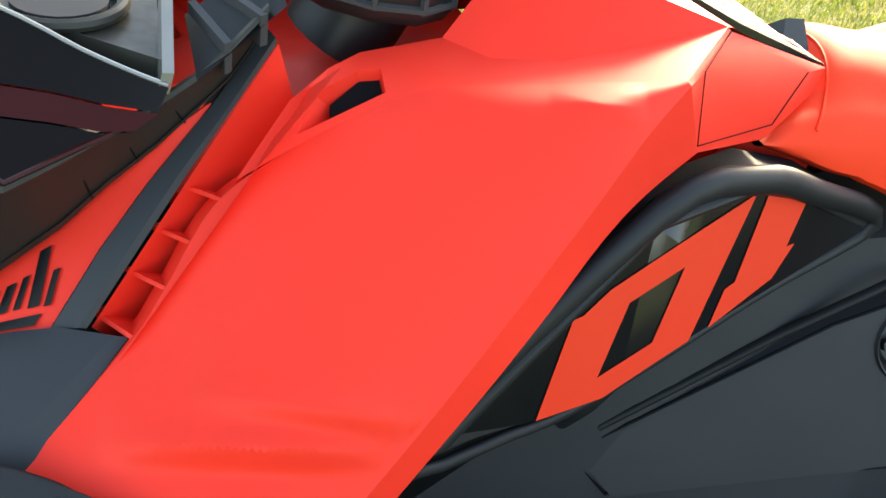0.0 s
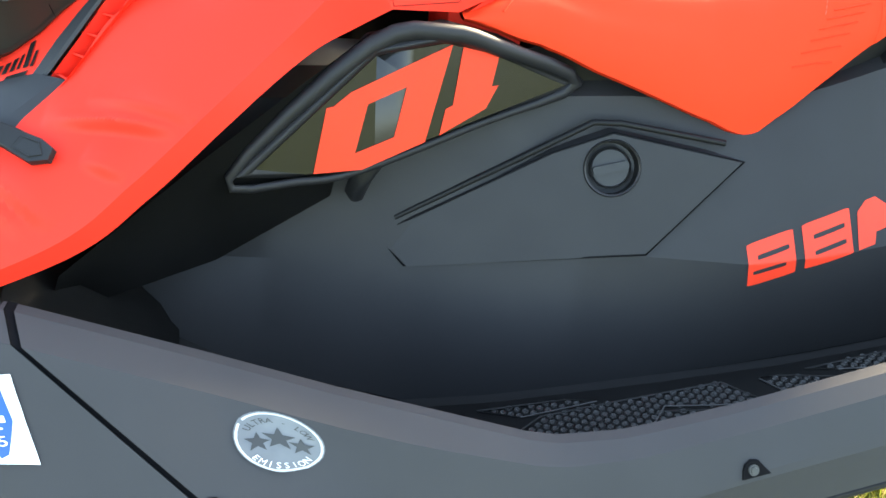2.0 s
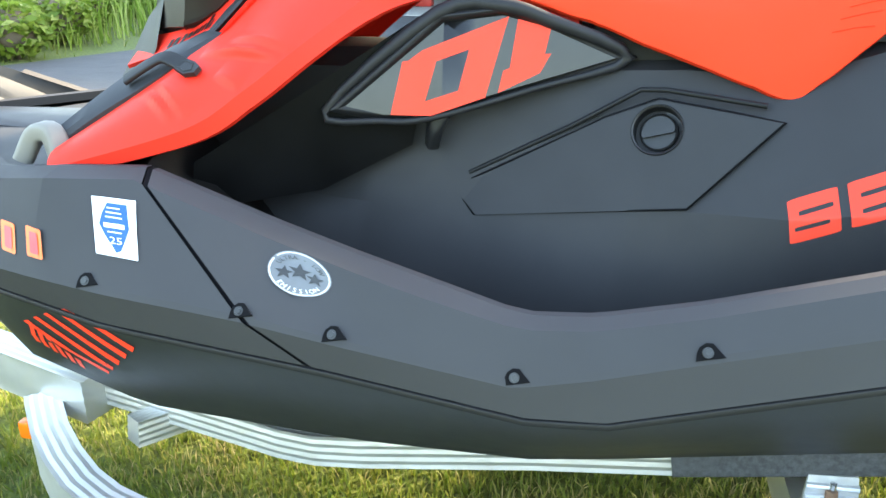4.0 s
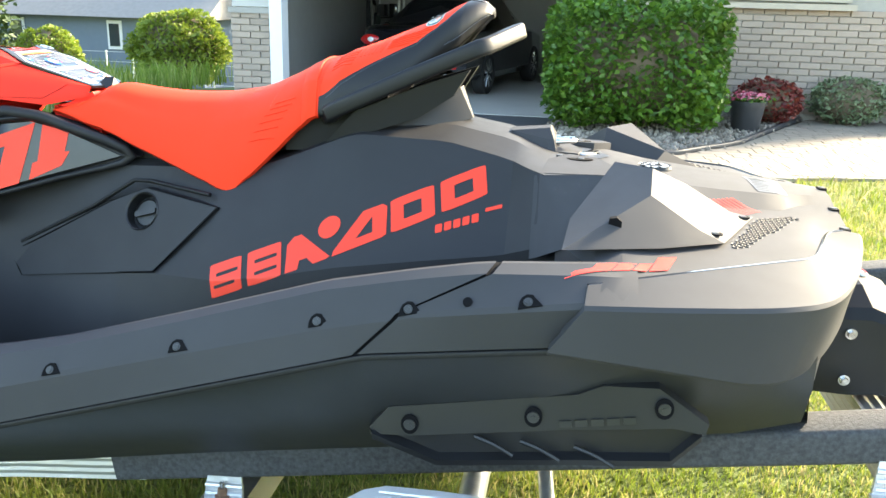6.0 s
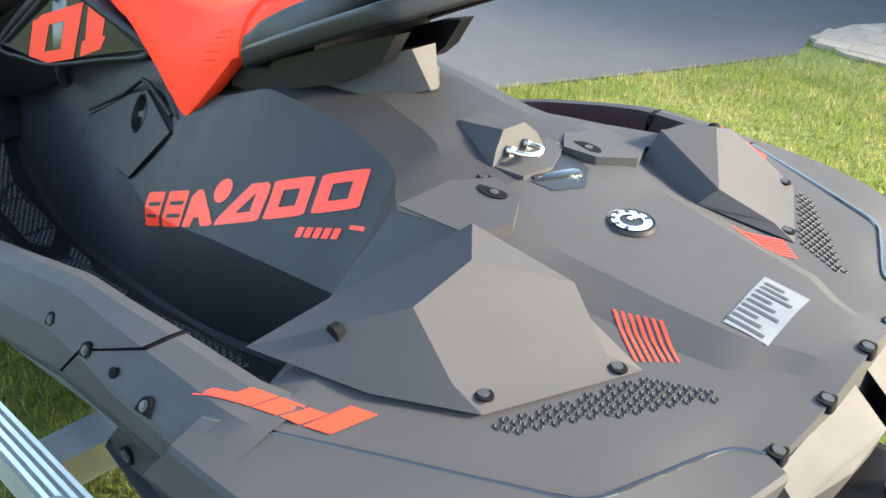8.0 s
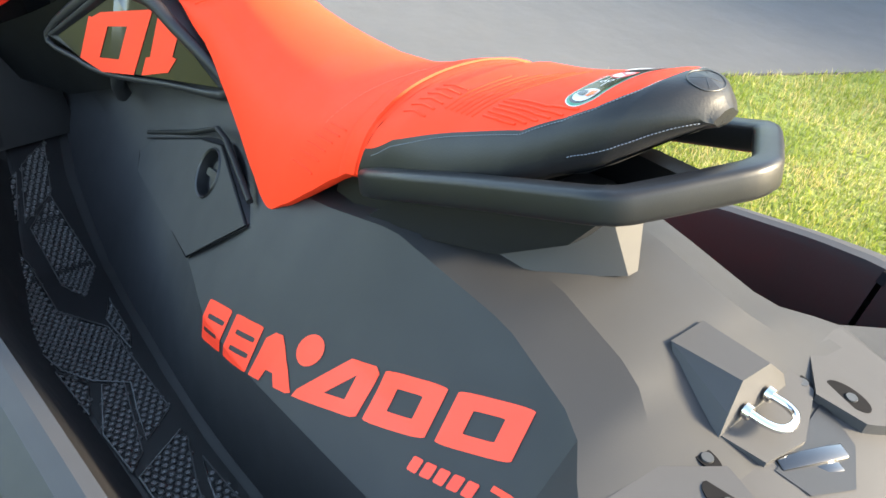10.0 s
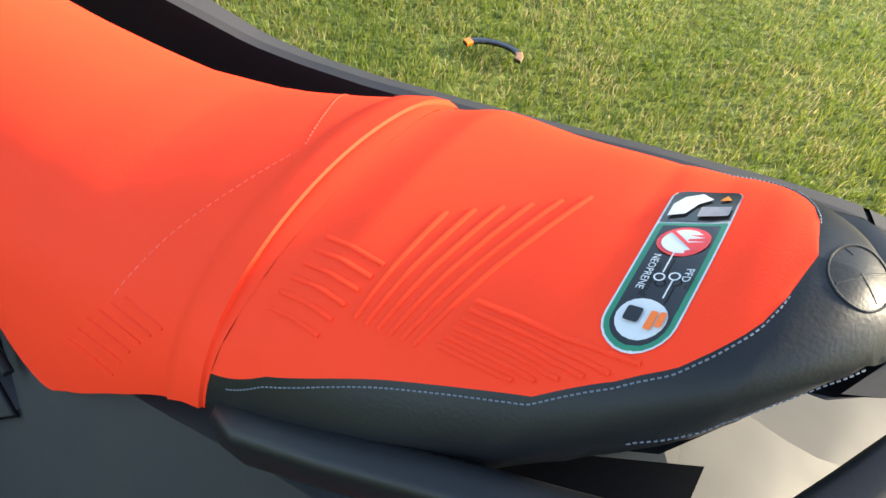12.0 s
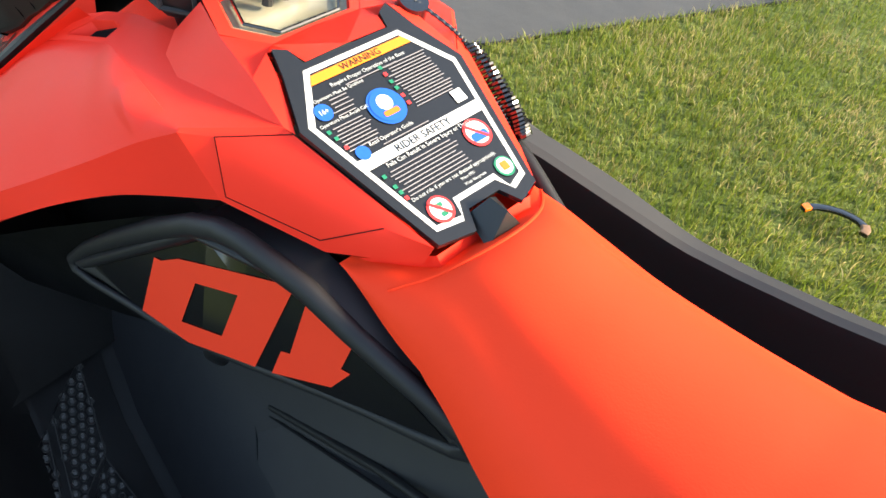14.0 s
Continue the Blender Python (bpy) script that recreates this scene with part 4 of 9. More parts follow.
for s in (-1, 1):
    def mark_xz(u, v):
        return (0.350 + 0.521 * u - 0.010 * v, s * 0.5, 0.711 + 0.226 * u + (0.062 - 0.010 * u) * v)
    for lp in MARK:
        bm = lay(fill(lp), mark_xz, (0, -s, 0), TUNNEL_TREE, 0.0012, 0.03)
        ski_part("mark_shape", bm, DECALRED, label="flat red decal shape")
    for k in range(5):
        u = 0.785 + 0.0162 * k
        bm = lay(fill([rrect(0, 0, 0.0125, 0.0135, 0.002, skew=-0.1)]), lambda a, b: (u + a, s * 0.5, 0.8765 + (u - 0.781) * 0.30 + b + a * 0.3), (0, -s, 0), TUNNEL_TREE)
        ski_part("small_mark", bm, DECALRED)
    bm = lay(fill([rrect(0, 0, 0.030, 0.006, 0.001)]), lambda a, b: (0.882 + a, s * 0.5, 0.9155 + b + a * 0.3), (0, -s, 0), TUNNEL_TREE)
    ski_part("small_mark", bm, DECALRED)

# slanted mark on the rear side, and the one on the bow fairing
for s in (-1, 1):
    for k, (u0, w, h, dx) in enumerate(((0.0, 0.05, 0.010, 0.014), (0.035, 0.030, 0.020, 0.008), (0.068, 0.026, 0.020, 0.008), (0.098, 0.020, 0.020, 0.008), (0.122, 0.028, 0.036, 0.010))):
        lp = [(u0, 0), (u0 + w, 0), (u0 + w + dx, h), (u0 + dx, h)]
        bm = lay(fill([lp]), lambda a, b: (1.015 + a + b * 0.2, s * (0.574 - a * 0.44 - b * 1.25), 0.95), (0, 0, -1), DECKALL, 0.0012)
        ski_part("slanted_mark", bm, DECALRED)

# panel bolts on near-black plates that stand in for their shaded pockets
bolt_head = None
for s in (-1, 1):
    for x in (-0.625, -0.390, -0.257, -0.016, 0.210, 0.431, 0.658, 0.799, 0.970):
        bw, bz, rw, rz = table(x, GUN_ST)
        n = Vector((0, s * (rz - bz), (bw - rw) * 0.6)).normalized()
        c = Vector((x, s * (bw + 0.001), bz + 0.004))
        bm = bmesh.new()
        side, up = Vector((1, 0, 0.2)).normalized(), Vector((0, s * (rw - bw) * 0.6, rz - bz)).normalized()
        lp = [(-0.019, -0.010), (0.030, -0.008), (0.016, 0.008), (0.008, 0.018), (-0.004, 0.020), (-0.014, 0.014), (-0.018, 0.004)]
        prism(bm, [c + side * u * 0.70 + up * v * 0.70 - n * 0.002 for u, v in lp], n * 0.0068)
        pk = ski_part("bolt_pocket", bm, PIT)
        c = c + up * 0.002
        bm = bmesh.new()
        rod(bm, c + n * 0.0040, c + n * 0.0058, 0.0070, 0.0064, 18)
        rod(bm, c + n * 0.0056, c + n * 0.0070, 0.0045, 0.0042, 6)
        ski_part("bolt_head", bm, BOLTM, pk)
    # drain hole as a near-black disc, its inner shade given by colour
    bm = bmesh.new()
    x = 0.885
    bw, bz, rw, rz = table(x, GUN_ST)
    c = Vector((x, s * (bw - 0.004), bz + 0.010))
    rod(bm, c - Vector((0, s * 0.004, 0.003)), c + Vector((0, s * 0.0035, 0.0025)), 0.007, 0.007, 14)
    ski_part("drain_hole", bm, PIT)

# fuel cap sunk in the port cover
def turned(rows, mat, name, parent=None, label=""):
    bm = bmesh.new()
    loft(bm, [[cap_c + cap_q @ Vector((r * math.cos(2 * math.pi * i / 40), r * math.sin(2 * math.pi * i / 40), h)) for i in range(40)] for r, h in rows], close=True)
    return ski_part(name, bm, mat, parent, label)
cap = turned(((0.0415, 0.0005), (0.0400, 0.0030), (0.0375, 0.0010), (0.0365, -0.026), (0.0300, -0.027)), BLACK, "fuel_cap", None, "round black twist fuel cap")
turned(((0.0302, -0.028), (0.0300, -0.014), (0.0275, -0.0120), (0.0265, -0.0150), (0.0, -0.0150)), BLACK, "cap_disc", cap)
bm = bmesh.new()
ax = Vector((0.97, 0, 0.22)); ax = (ax - cap_n * ax.dot(cap_n)).normalized(); ay = cap_n.cross(ax)
prism(bm, [cap_c - cap_n * 0.016 + ax * u + ay * v for u, v in rrect(0, 0, 0.052, 0.012, 0.004)], cap_n * 0.0085)
soften(bm, 0.002, 2, 30)
ski_part("cap_grip", bm, BLACK, cap)

# seat embossing and stitches
def on_seat(x, y, lift=0.0):
    best = None
    for t in SEAT_TREES:
        h = t.ray_cast(Vector((x, y, 1.6)), Vector((0, 0, -1)), 1.0)
        if h[0] and (best is None or h[0].z > best.z):
            best = h[0]
    return best + Vector((0, 0, lift)) if best else None


def seat_line(name, a, b, r, mat, n=10, lift=0.0):
    pts = [on_seat(a[0] + (b[0] - a[0]) * i / n, a[1] + (b[1] - a[1]) * i / n, lift) for i in range(n + 1)]
    pts = [p for p in pts if p]
    if len(pts) < 2:
        return
    bm = bmesh.new()
    tube(bm, [p - Vector((0, 0, r * 0.05)) for p in pts], circle(r, 8, r * 0.62))
    ski_part(name, bm, mat, seat)


for s in (-1, 1):
    if s < 0:
        for k in range(6):
            f = k / 5
            seat_line("embossed_rib", (0.550 - 0.004 * f, s * (0.067 + 0.051 * f)), (0.596 - 0.008 * f, s * (0.074 + 0.050 * f)), 0.0020, VINYL)
        for k in range(6):
            f = k / 5
            tip, mid, low = (0.606 + 0.071 * f, s * (0.023 - 0.043 * f)), (0.602 + 0.052 * f, s * (0.072 - 0.017 * f)), (0.601 + 0.039 * f, s * 0.109)
            seat_line("embossed_rib", tip, mid, 0.0020, VINYL)
            seat_line("embossed_rib", mid, low, 0.0020, VINYL)
        for k in range(6):
            f = k / 5
            a, m, b = (0.657 - 0.005 * f, s * (0.076 + 0.028 * f)), (0.712 - 0.032 * f, s * (0.080 + 0.026 * f)), (0.747 - 0.050 * f, s * (0.081 + 0.025 * f ** 0.7))
            seat_line("embossed_rib", a, m, 0.0020, VINYL)
            seat_line("embossed_rib", m, b, 0.0020, VINYL)
    for k in range(6):
        f = k / 5
        seat_line("embossed_rib", (0.387 + 0.050 * f, s * (0.160 - 0.022 * f)), (0.441 + 0.041 * f, s * (0.165 - 0.018 * f)), 0.0018, VINYL)
    # dotted seams
    for k in range(26):
        t0, t1 = k / 26, (k + 0.62) / 26
        a, b = (0.477, 0.004), (0.425, 0.140)
        seat_line("seam_stitch", (a[0] + (b[0] - a[0]) * t0, s * (a[1] + (b[1] - a[1]) * t0)), (a[0] + (b[0] - a[0]) * t1, s * (a[1] + (b[1] - a[1]) * t1)), 0.0007, REDSTITCH, 2, 0.0002)
    # stitched seams of the black bolster: along the red border and along its lower edge
    upper, lower = [], []
    for k in range(96):
        x = 0.545 + 0.246 * k / 95
        v = seat_at(x, SEATB)
        upper.append(on_seat(x, s * max(0.006, min(v[5] + 0.0035, v[3] - 0.004)), 0.0007))
    for k in range(50):
        x = 0.762 + 0.078 * k / 49
        v = seat_at(x, SEATB)
        h = seat_half(*v[:5])
        p = Vector((x, s * (h[23][0] + 0.0008), h[23][1]))
        lower.append(p)
    for pts in (upper, lower):
        pts = [p for p in pts if p]
        run = [0.0]
        for a, b in zip(pts, pts[1:]):
            run.append(run[-1] + (b - a).length)
        at = lambda d: Vector([float(np.interp(d, run, [p[i] for p in pts])) for i in range(3)])
        for k in range(int(run[-1] / 0.0034)):
            bm = bmesh.new()
            tube(bm, [at(k * 0.0034), at(k * 0.0034 + 0.0020)], circle(0.00055, 5))
            ski_part("bolster_stitch", bm, STITCH, seat)
# piping over the front of the seat
bm = bmesh.new()
tube(bm, [p for p in (on_seat(0.028 - 0.055 * (abs(k - 10) / 10) ** 2.0, 0.104 * (k - 10) / 10, 0.0004) for k in range(21)) if p], circle(0.0016, 6))
ski_part("front_piping", bm, VINYL, seat)

# instructions sticker on the seat: round at its lower end, skewed at the upper one
def seat_sheet(u, v):
    return (0.735 + u - 0.02 * v, -0.015 + v + 0.33 * u * max(0.0, min(1.0, (v + 0.03) / 0.06)), 1.6)


def oblong(w, lo, hi, r):
    """A strip from lo to hi, round below, with small corners above."""
    c = [(w * math.cos(a), lo + w + w * math.sin(a)) for a in [math.pi + math.pi * k / 12 for k in range(13)]]
    return c + [(w, hi - r), (w - r * 0.3, hi - r * 0.3), (w - r, hi), (-w + r, hi), (-w + r * 0.3, hi - r * 0.3), (-w, hi - r)]


ski_part("seat_sticker", lay(fill([oblong(0.0170, -0.064, 0.062, 0.006)]), seat_sheet, (0, 0, -1), SEAT_TREES, 0.0006, 0.012), PRINT, seat, label="oblong instruction sticker")
SL = 0.0006
for loops, mat in (((oblong(0.0160, -0.063, 0.026, 0.001),), LGREEN), ((oblong(0.0133, -0.0605, 0.0235, 0.001),), LABELBLK), ((oblong(0.0160, 0.0275, 0.061, 0.005)[13:] + [(-0.016, 0.0275), (0.016, 0.0275)],), LABELBLK),
                   ((disc(0, -0.046, 0.0118),), PRINT), ((disc(0, 0.009, 0.0122),), LRED), ((disc(0, 0.009, 0.0100),), PRINT),
                   (([(-0.0075, 0.0160), (-0.0062, 0.0172), (0.0078, 0.0022), (0.0065, 0.0010)],), LRED), (([(0.007, 0.049), (0.0125, 0.049), (0.0098, 0.055)],), YELLOW),
                   (([(-0.014, 0.032), (-0.006, 0.034), (-0.002, 0.044), (0.004, 0.050), (-0.002, 0.056), (-0.010, 0.052), (-0.014, 0.044)],), PRINT), ((rrect(0.007, 0.036, 0.014, 0.010, 0.001),), GREYPRINT),
                   ((rrect(-0.0045, -0.0455, 0.0075, 0.0085, 0.0012),), LABELBLK), ((rrect(0.0045, -0.0465, 0.0035, 0.0105, 0.0008),), ORANGE), ((rrect(0.0085, -0.0455, 0.0030, 0.0085, 0.0008),), ORANGE),
                   ((disc(-0.002, -0.021, 0.0028, 14), disc(-0.002, -0.021, 0.0020, 14)), PRINT), ((disc(0.0045, -0.019, 0.0028, 14), disc(0.0045, -0.019, 0.0020, 14)), PRINT),
                   ((rrect(-0.0015, -0.010, 0.0007, 0.016, 0.0002, 1),), PRINT), ((rrect(0.0045, -0.028, 0.0007, 0.012, 0.0002, 1),), PRINT)):
    SL += 0.00022
    ski_part("sticker_print", lay(fill(loops), seat_sheet, (0, 0, -1), SEAT_TREES, SL, 0.012), mat, seat)
for body, u, v in (("NEOPRENE", -0.0098, -0.006), ("PFD", 0.0080, -0.0135)):
    bm = words(body, 0.0052)
    for q in bm.verts:
        x, y, _ = seat_sheet(u + q.co.y, v - q.co.x)
        q.co = on_seat(x, y, SL + 0.0004) or q.co
    ski_part("sticker_word", bm, PRINT, seat)

# round embossed badge on the seat's tail
bm = bmesh.new()
tube(bm, [on_seat(0.815 + 0.0165 * math.cos(a), 0.021 * math.sin(a), 0.0004) for a in [2 * math.pi * i / 30 for i in range(30)]], circle(0.0007, 6), close=True)
ski_part("tail_emblem", bm, BVINYL, seat)
for a, b in (((0.805, -0.014), (0.826, 0.012)), ((0.826, -0.011), (0.814, -0.001)), ((0.808, 0.010), (0.804, 0.013))):
    seat_line("tail_emblem_bar", a, b, 0.0007, BVINYL, 5)

# tow eye behind the seat
bm = bmesh.new()
poly(bm, [(0.987, -0.060, 0.992), (0.987, 0.066, 0.992), (0.982, 0.047, 1.022), (0.972, 0.026, 1.040), (0.970, -0.020, 1.040), (0.980, -0.046, 1.018), (0.892, -0.028, 1.032), (0.892, 0.028, 1.032), (0.930, -0.050, 1.000), (0.930, 0.050, 1.000)],
     [(0, 1, 2, 3, 4, 5), (5, 4, 6), (0, 5, 6, 8), (2, 7, 3), (1, 9, 7, 2), (4, 3, 7, 6), (8, 6, 7, 9)])
soften(bm, 0.0015, 1, 12)
tow = ski_part("tow_bracket", bm, GREY, smooth=15)
bm = bmesh.new()
prism(bm, [(0.980, -0.056, 0.999), (0.974, 0.089, 0.999), (1.006, 0.087, 0.996), (1.037, 0.018, 0.994), (1.029, -0.040, 0.994)], (0, 0, -0.016))
soften(bm, 0.002, 2, 30)
ski_part("bracket_foot", bm, GREY, tow)
bm = bmesh.new()
tube(bm, spline([(0.988, -0.020, 1.012), (1.006, -0.020, 1.014), (1.019, -0.014, 1.015), (1.023, 0, 1.015), (1.019, 0.014, 1.015), (1.006, 0.020, 1.014), (0.988, 0.020, 1.012)], 4), circle(0.0045, 10))
ski_part("tow_ring", bm, CHROME, tow, label="polished steel tow ring")
for y in (-0.020, 0.020):
    bm = bmesh.new()
    rod(bm, (0.984, y, 1.012), (0.991, y, 1.0125), 0.0085, 0.008, 16)
    ski_part("ring_washer", bm, STEEL, tow)
# latch pocket behind it
bm = bmesh.new()
poly(bm, [(1.038, -0.034, 0.982), (1.018, 0.088, 0.984), (1.068, 0.067, 0.980), (1.095, 0.021, 0.976), (1.074, -0.027, 0.979)], [(0, 1, 2, 3, 4)])
for v in bm.verts:
    v.co.z += 0.006
r = bmesh.ops.inset_region(bm, faces=bm.faces[:], thickness=0.006, depth=-0.016)
ski_part("latch_pocket", bm, BLACK, smooth=20)
bm = bmesh.new()
box(bm, (0.016, 0.080, 0.008), (1.050, 0.012, 0.986), Euler((0, 0.1, -0.38)).to_matrix())
box(bm, (0.012, 0.034, 0.008), (1.066, 0.016, 0.982), Euler((0, 0.1, -0.38)).to_matrix())
soften(bm, 0.002, 2)
ski_part("latch", bm, GLOSSBLK)
for s in (-1, 1):
    for x, w, rx, ry in ((1.032, 0.112, 0.025, 0.0135), (0.990, 0.086, 0.019, 0.0095)):
        h = DECKALL.ray_cast(Vector((x, s * w, 1.3)), Vector((0, 0, -1)))[0] or TUNNEL_TREE.ray_cast(Vector((x, s * w, 1.3)), Vector((0, 0, -1)))[0]
        # slightly raised near-black oval, coloured as the shade of a recess
        bm = bmesh.new()
        prism(bm, [h + Vector((a, b, -0.004)) for a, b in disc(0, 0, rx, 20, ry)], (0, 0, 0.0048))
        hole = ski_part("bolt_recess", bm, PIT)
        bm = bmesh.new()
        rod(bm, h + Vector((0.003, 0, 0.0)), h + Vector((0.003, 0, 0.0022)), 0.0065, 0.006, 14)
        ski_part("recess_bolt", bm, BOLTM, hole)
    # bolts of the hump flange, each on a near-black disc painted as recess shade
    for x, w in ((1.248, 0.372), (1.318, 0.226)):
        h = DECKALL.ray_cast(Vector((x, s * w, 1.3)), Vector((0, 0, -1)))[0]
        bm = bmesh.new()
        prism(bm, [h + Vector((a, b, -0.002)) for a, b in disc(0, 0, 0.013, 18, 0.010)], (0, 0, 0.0026))
        hole = ski_part("flange_recess", bm, PIT)
        bm = bmesh.new()
        rod(bm, h + Vector((0, 0, 0.0)), h + Vector((0, 0, 0.0020)), 0.007, 0.0065, 14)
        ski_part("flange_bolt", bm, BOLTM, hole)
    # pocket on the hump as a near-black block, shade by colour only
    c = DECKALL.ray_cast(Vector((1.088, s * 0.436, 1.3)), Vector((0, 0, -1)))[0] + Vector((0, s * 0.004, 0.004))
    bm = bmesh.new()
    prism(bm, [c + Vector((a, 0, b)) for a, b in ((-0.012, -0.012), (0.010, -0.014), (0.010, 0.000), (0.002, 0.006), (-0.008, 0.004))], (0, -s * 0.012, 0))
    ski_part("hump_pocket", bm, PIT)
# stern edge pockets: near-black plates in place of shaded hollows
for y in (-0.2, -0.1, 0.0, 0.1, 0.2):
    c = Vector((1.497 + 0.012 * (1 - (y / 0.22) ** 2), y, 0.0))
    c.z = (DECKALL.ray_cast(Vector((c.x - 0.006, y, 1.3)), Vector((0, 0, -1)))[0] or Vector((0, 0, 0.925))).z + 0.0012
    bm = bmesh.new()
    prism(bm, [c + Vector((a, b, 0.0)) for a, b in rrect(-0.002, 0, 0.018, 0.024, 0.006)], (0.002, 0, -0.012))
    pk = ski_part("stern_pocket", bm, PIT)
    bm = bmesh.new()
    rod(bm, c + Vector((-0.002, 0, 0)), c + Vector((-0.002, 0, 0.0014)), 0.007, 0.0065, 12)
    ski_part("stern_bolt", bm, BOLTM, pk)
# round badge, plain shapes only
bc = Vector((1.184, 0.004, 0.9695))
bm = bmesh.new()
rings = []
for r, h in ((0.0345, -0.003), (0.0325, 0.0030), (0.0305, 0.0012), (0.0, 0.0012)):
    rings.append([bc + Vector((r * math.cos(2 * math.pi * i / 32), r * math.sin(2 * math.pi * i / 32), h - r * 0.0)) for i in range(32)])
loft(bm, rings, close=True)
badge = ski_part("round_badge", bm, BLACK, label="round badge with a notched silver ring")
bm = fill([disc(0, 0, 0.028, 32), disc(0, 0, 0.0165, 24)])
for v in bm.verts:
    v.co = bc + Vector((v.co.x, v.co.y, 0.0030))
ski_part("badge_ring", bm, SILVER, badge)
for k in range(7):
    a = radians(60 + 38 * k)
    bm = bmesh.new()
    box(bm, (0.008, 0.005, 0.002), bc + Vector((0.025 * math.cos(a), 0.025 * math.sin(a), 0.0032)), Euler((0, 0, a)).to_matrix())
    ski_part("badge_notch", bm, BLACK, badge)
for k in range(3):
    bm = bmesh.new()
    box(bm, (0.006, 0.0055, 0.0012), bc + Vector((-0.004 + 0.002 * k, 0.002 + 0.0075 * k, 0.0036)))
    ski_part("badge_bar", bm, WHITE, badge)
# striped arrow decals and silver label on the deck
for s in (-1, 1):
    for k in range(7):
        u = k / 6
        lp = [(1.262 + 0.050 * u, 0.152 - 0.022 * u + 0.000), (1.2660 + 0.050 * u, 0.1505 - 0.022 * u), (1.3285 + 0.034 * u, 0.1975 - 0.034 * u), (1.325 + 0.034 * u, 0.199 - 0.034 * u)]
        bm = lay(fill([lp]), lambda a, b: (a, s * b, 1.2), (0, 0, -1), DECKALL, 0.001)
        ski_part("deck_stripe", bm, DECALRED)
bm = lay(fill([[(1.363, 0.040), (1.423, 0.040), (1.425, -0.082), (1.370, -0.086)]]), lambda a, b: (a, b, 1.2), (0, 0, -1), DECK_TREE, 0.001)
lab = ski_part("silver_label", bm, DIMFOIL, label="small silver data label")
for k in range(9):
    bm = lay(fill([[(1.370, -0.078 + 0.0125 * k), (1.416 - 0.01 * (k % 3), -0.078 + 0.0125 * k), (1.416 - 0.01 * (k % 3), -0.072 + 0.0125 * k), (1.370, -0.072 + 0.0125 * k)]]), lambda a, b: (a, b, 1.2), (0, 0, -1), DECK_TREE, 0.0016)
    ski_part("label_line", bm, BOLTM, lab)


# hexagonal grip treads
def hexes(inside, place, pitch=0.0125, r=0.0056, h=0.0018):
    bm = bmesh.new()
    for i in range(-4, 132):
        for j in range(-2, 36):
            u, v = i * pitch * 0.866, (j + 0.5 * (i % 2)) * pitch
            if not inside(u, v):
                continue
            lo = [place(u + r * math.cos(a), v + r * math.sin(a), 0) for a in [math.pi / 3 * k for k in range(6)]]
            hi = [place(u + r * 0.80 * math.cos(a), v + r * 0.80 * math.sin(a), h) for a in [math.pi / 3 * k for k in range(6)]]
            a, b = [bm.verts.new(p) for p in lo], [bm.verts.new(p) for p in hi]
            c = [bm.verts.new(place(u + r * 0.5 * math.cos(q), v + r * 0.5 * math.sin(q), h * 0.3)) for q in [math.pi / 3 * k for k in range(6)]]
            for k in range(6):
                bm.faces.new((a[k], a[(k + 1) % 6], b[(k + 1) % 6], b[k]))
                bm.faces.new((b[k], b[(k + 1) % 6], c[(k + 1) % 6], c[k]))
            bm.faces.new(c)
    return bm


def in_poly(u, v, P):
    hit = False
    for (x1, y1), (x2, y2) in zip(P, P[1:] + P[:1]):
        if (y1 > v) != (y2 > v) and u < (x2 - x1) * (v - y1) / (y2 - y1) + x1:
            hit = not hit
    return hit


# patches of the footwell mat, as x and distance from the middle
PATCH = [[(-0.467, 0.242), (-0.353, 0.276), (-0.303, 0.346), (-0.423, 0.305)], [(-0.411, 0.320), (-0.378, 0.372), (-0.318, 0.378), (-0.312, 0.356)],
         [(-0.345, 0.280), (-0.150, 0.272), (-0.060, 0.325), (-0.120, 0.345), (-0.287, 0.342)],
         [(-0.300, 0.395), (-0.200, 0.375), (-0.042, 0.378), (0.058, 0.324), (0.167, 0.326), (0.329, 0.332), (0.377, 0.388), (0.303, 0.372), (0.234, 0.354), (0.191, 0.399), (0.132, 0.428), (0.029, 0.445), (-0.12, 0.435)],
         [(-0.03, 0.290), (0.10, 0.302), (0.145, 0.318), (0.03, 0.318)], [(0.132, 0.438), (0.196, 0.407), (0.270, 0.432)],
         [(0.210, 0.392), (0.225, 0.362), (0.395, 0.402), (0.425, 0.428), (0.326, 0.432)], [(0.385, 0.340), (0.411, 0.341), (0.503, 0.370), (0.653, 0.403), (0.640, 0.425), (0.440, 0.425)],
         [(0.456, 0.340), (0.712, 0.335), (0.762, 0.346), (0.689, 0.402), (0.618, 0.380), (0.500, 0.353)], [(0.700, 0.425), (0.769, 0.389), (0.804, 0.352), (0.840, 0.356), (0.835, 0.425)], [(0.821, 0.320), (0.839, 0.300), (0.891, 0.296), (0.898, 0.320), (0.861, 0.335)]]


def mat_edges(x):
    return table(x, FI)[0] + 0.012, max(0.30, table(x, GUN_ST)[2] - 0.095) - 0.006


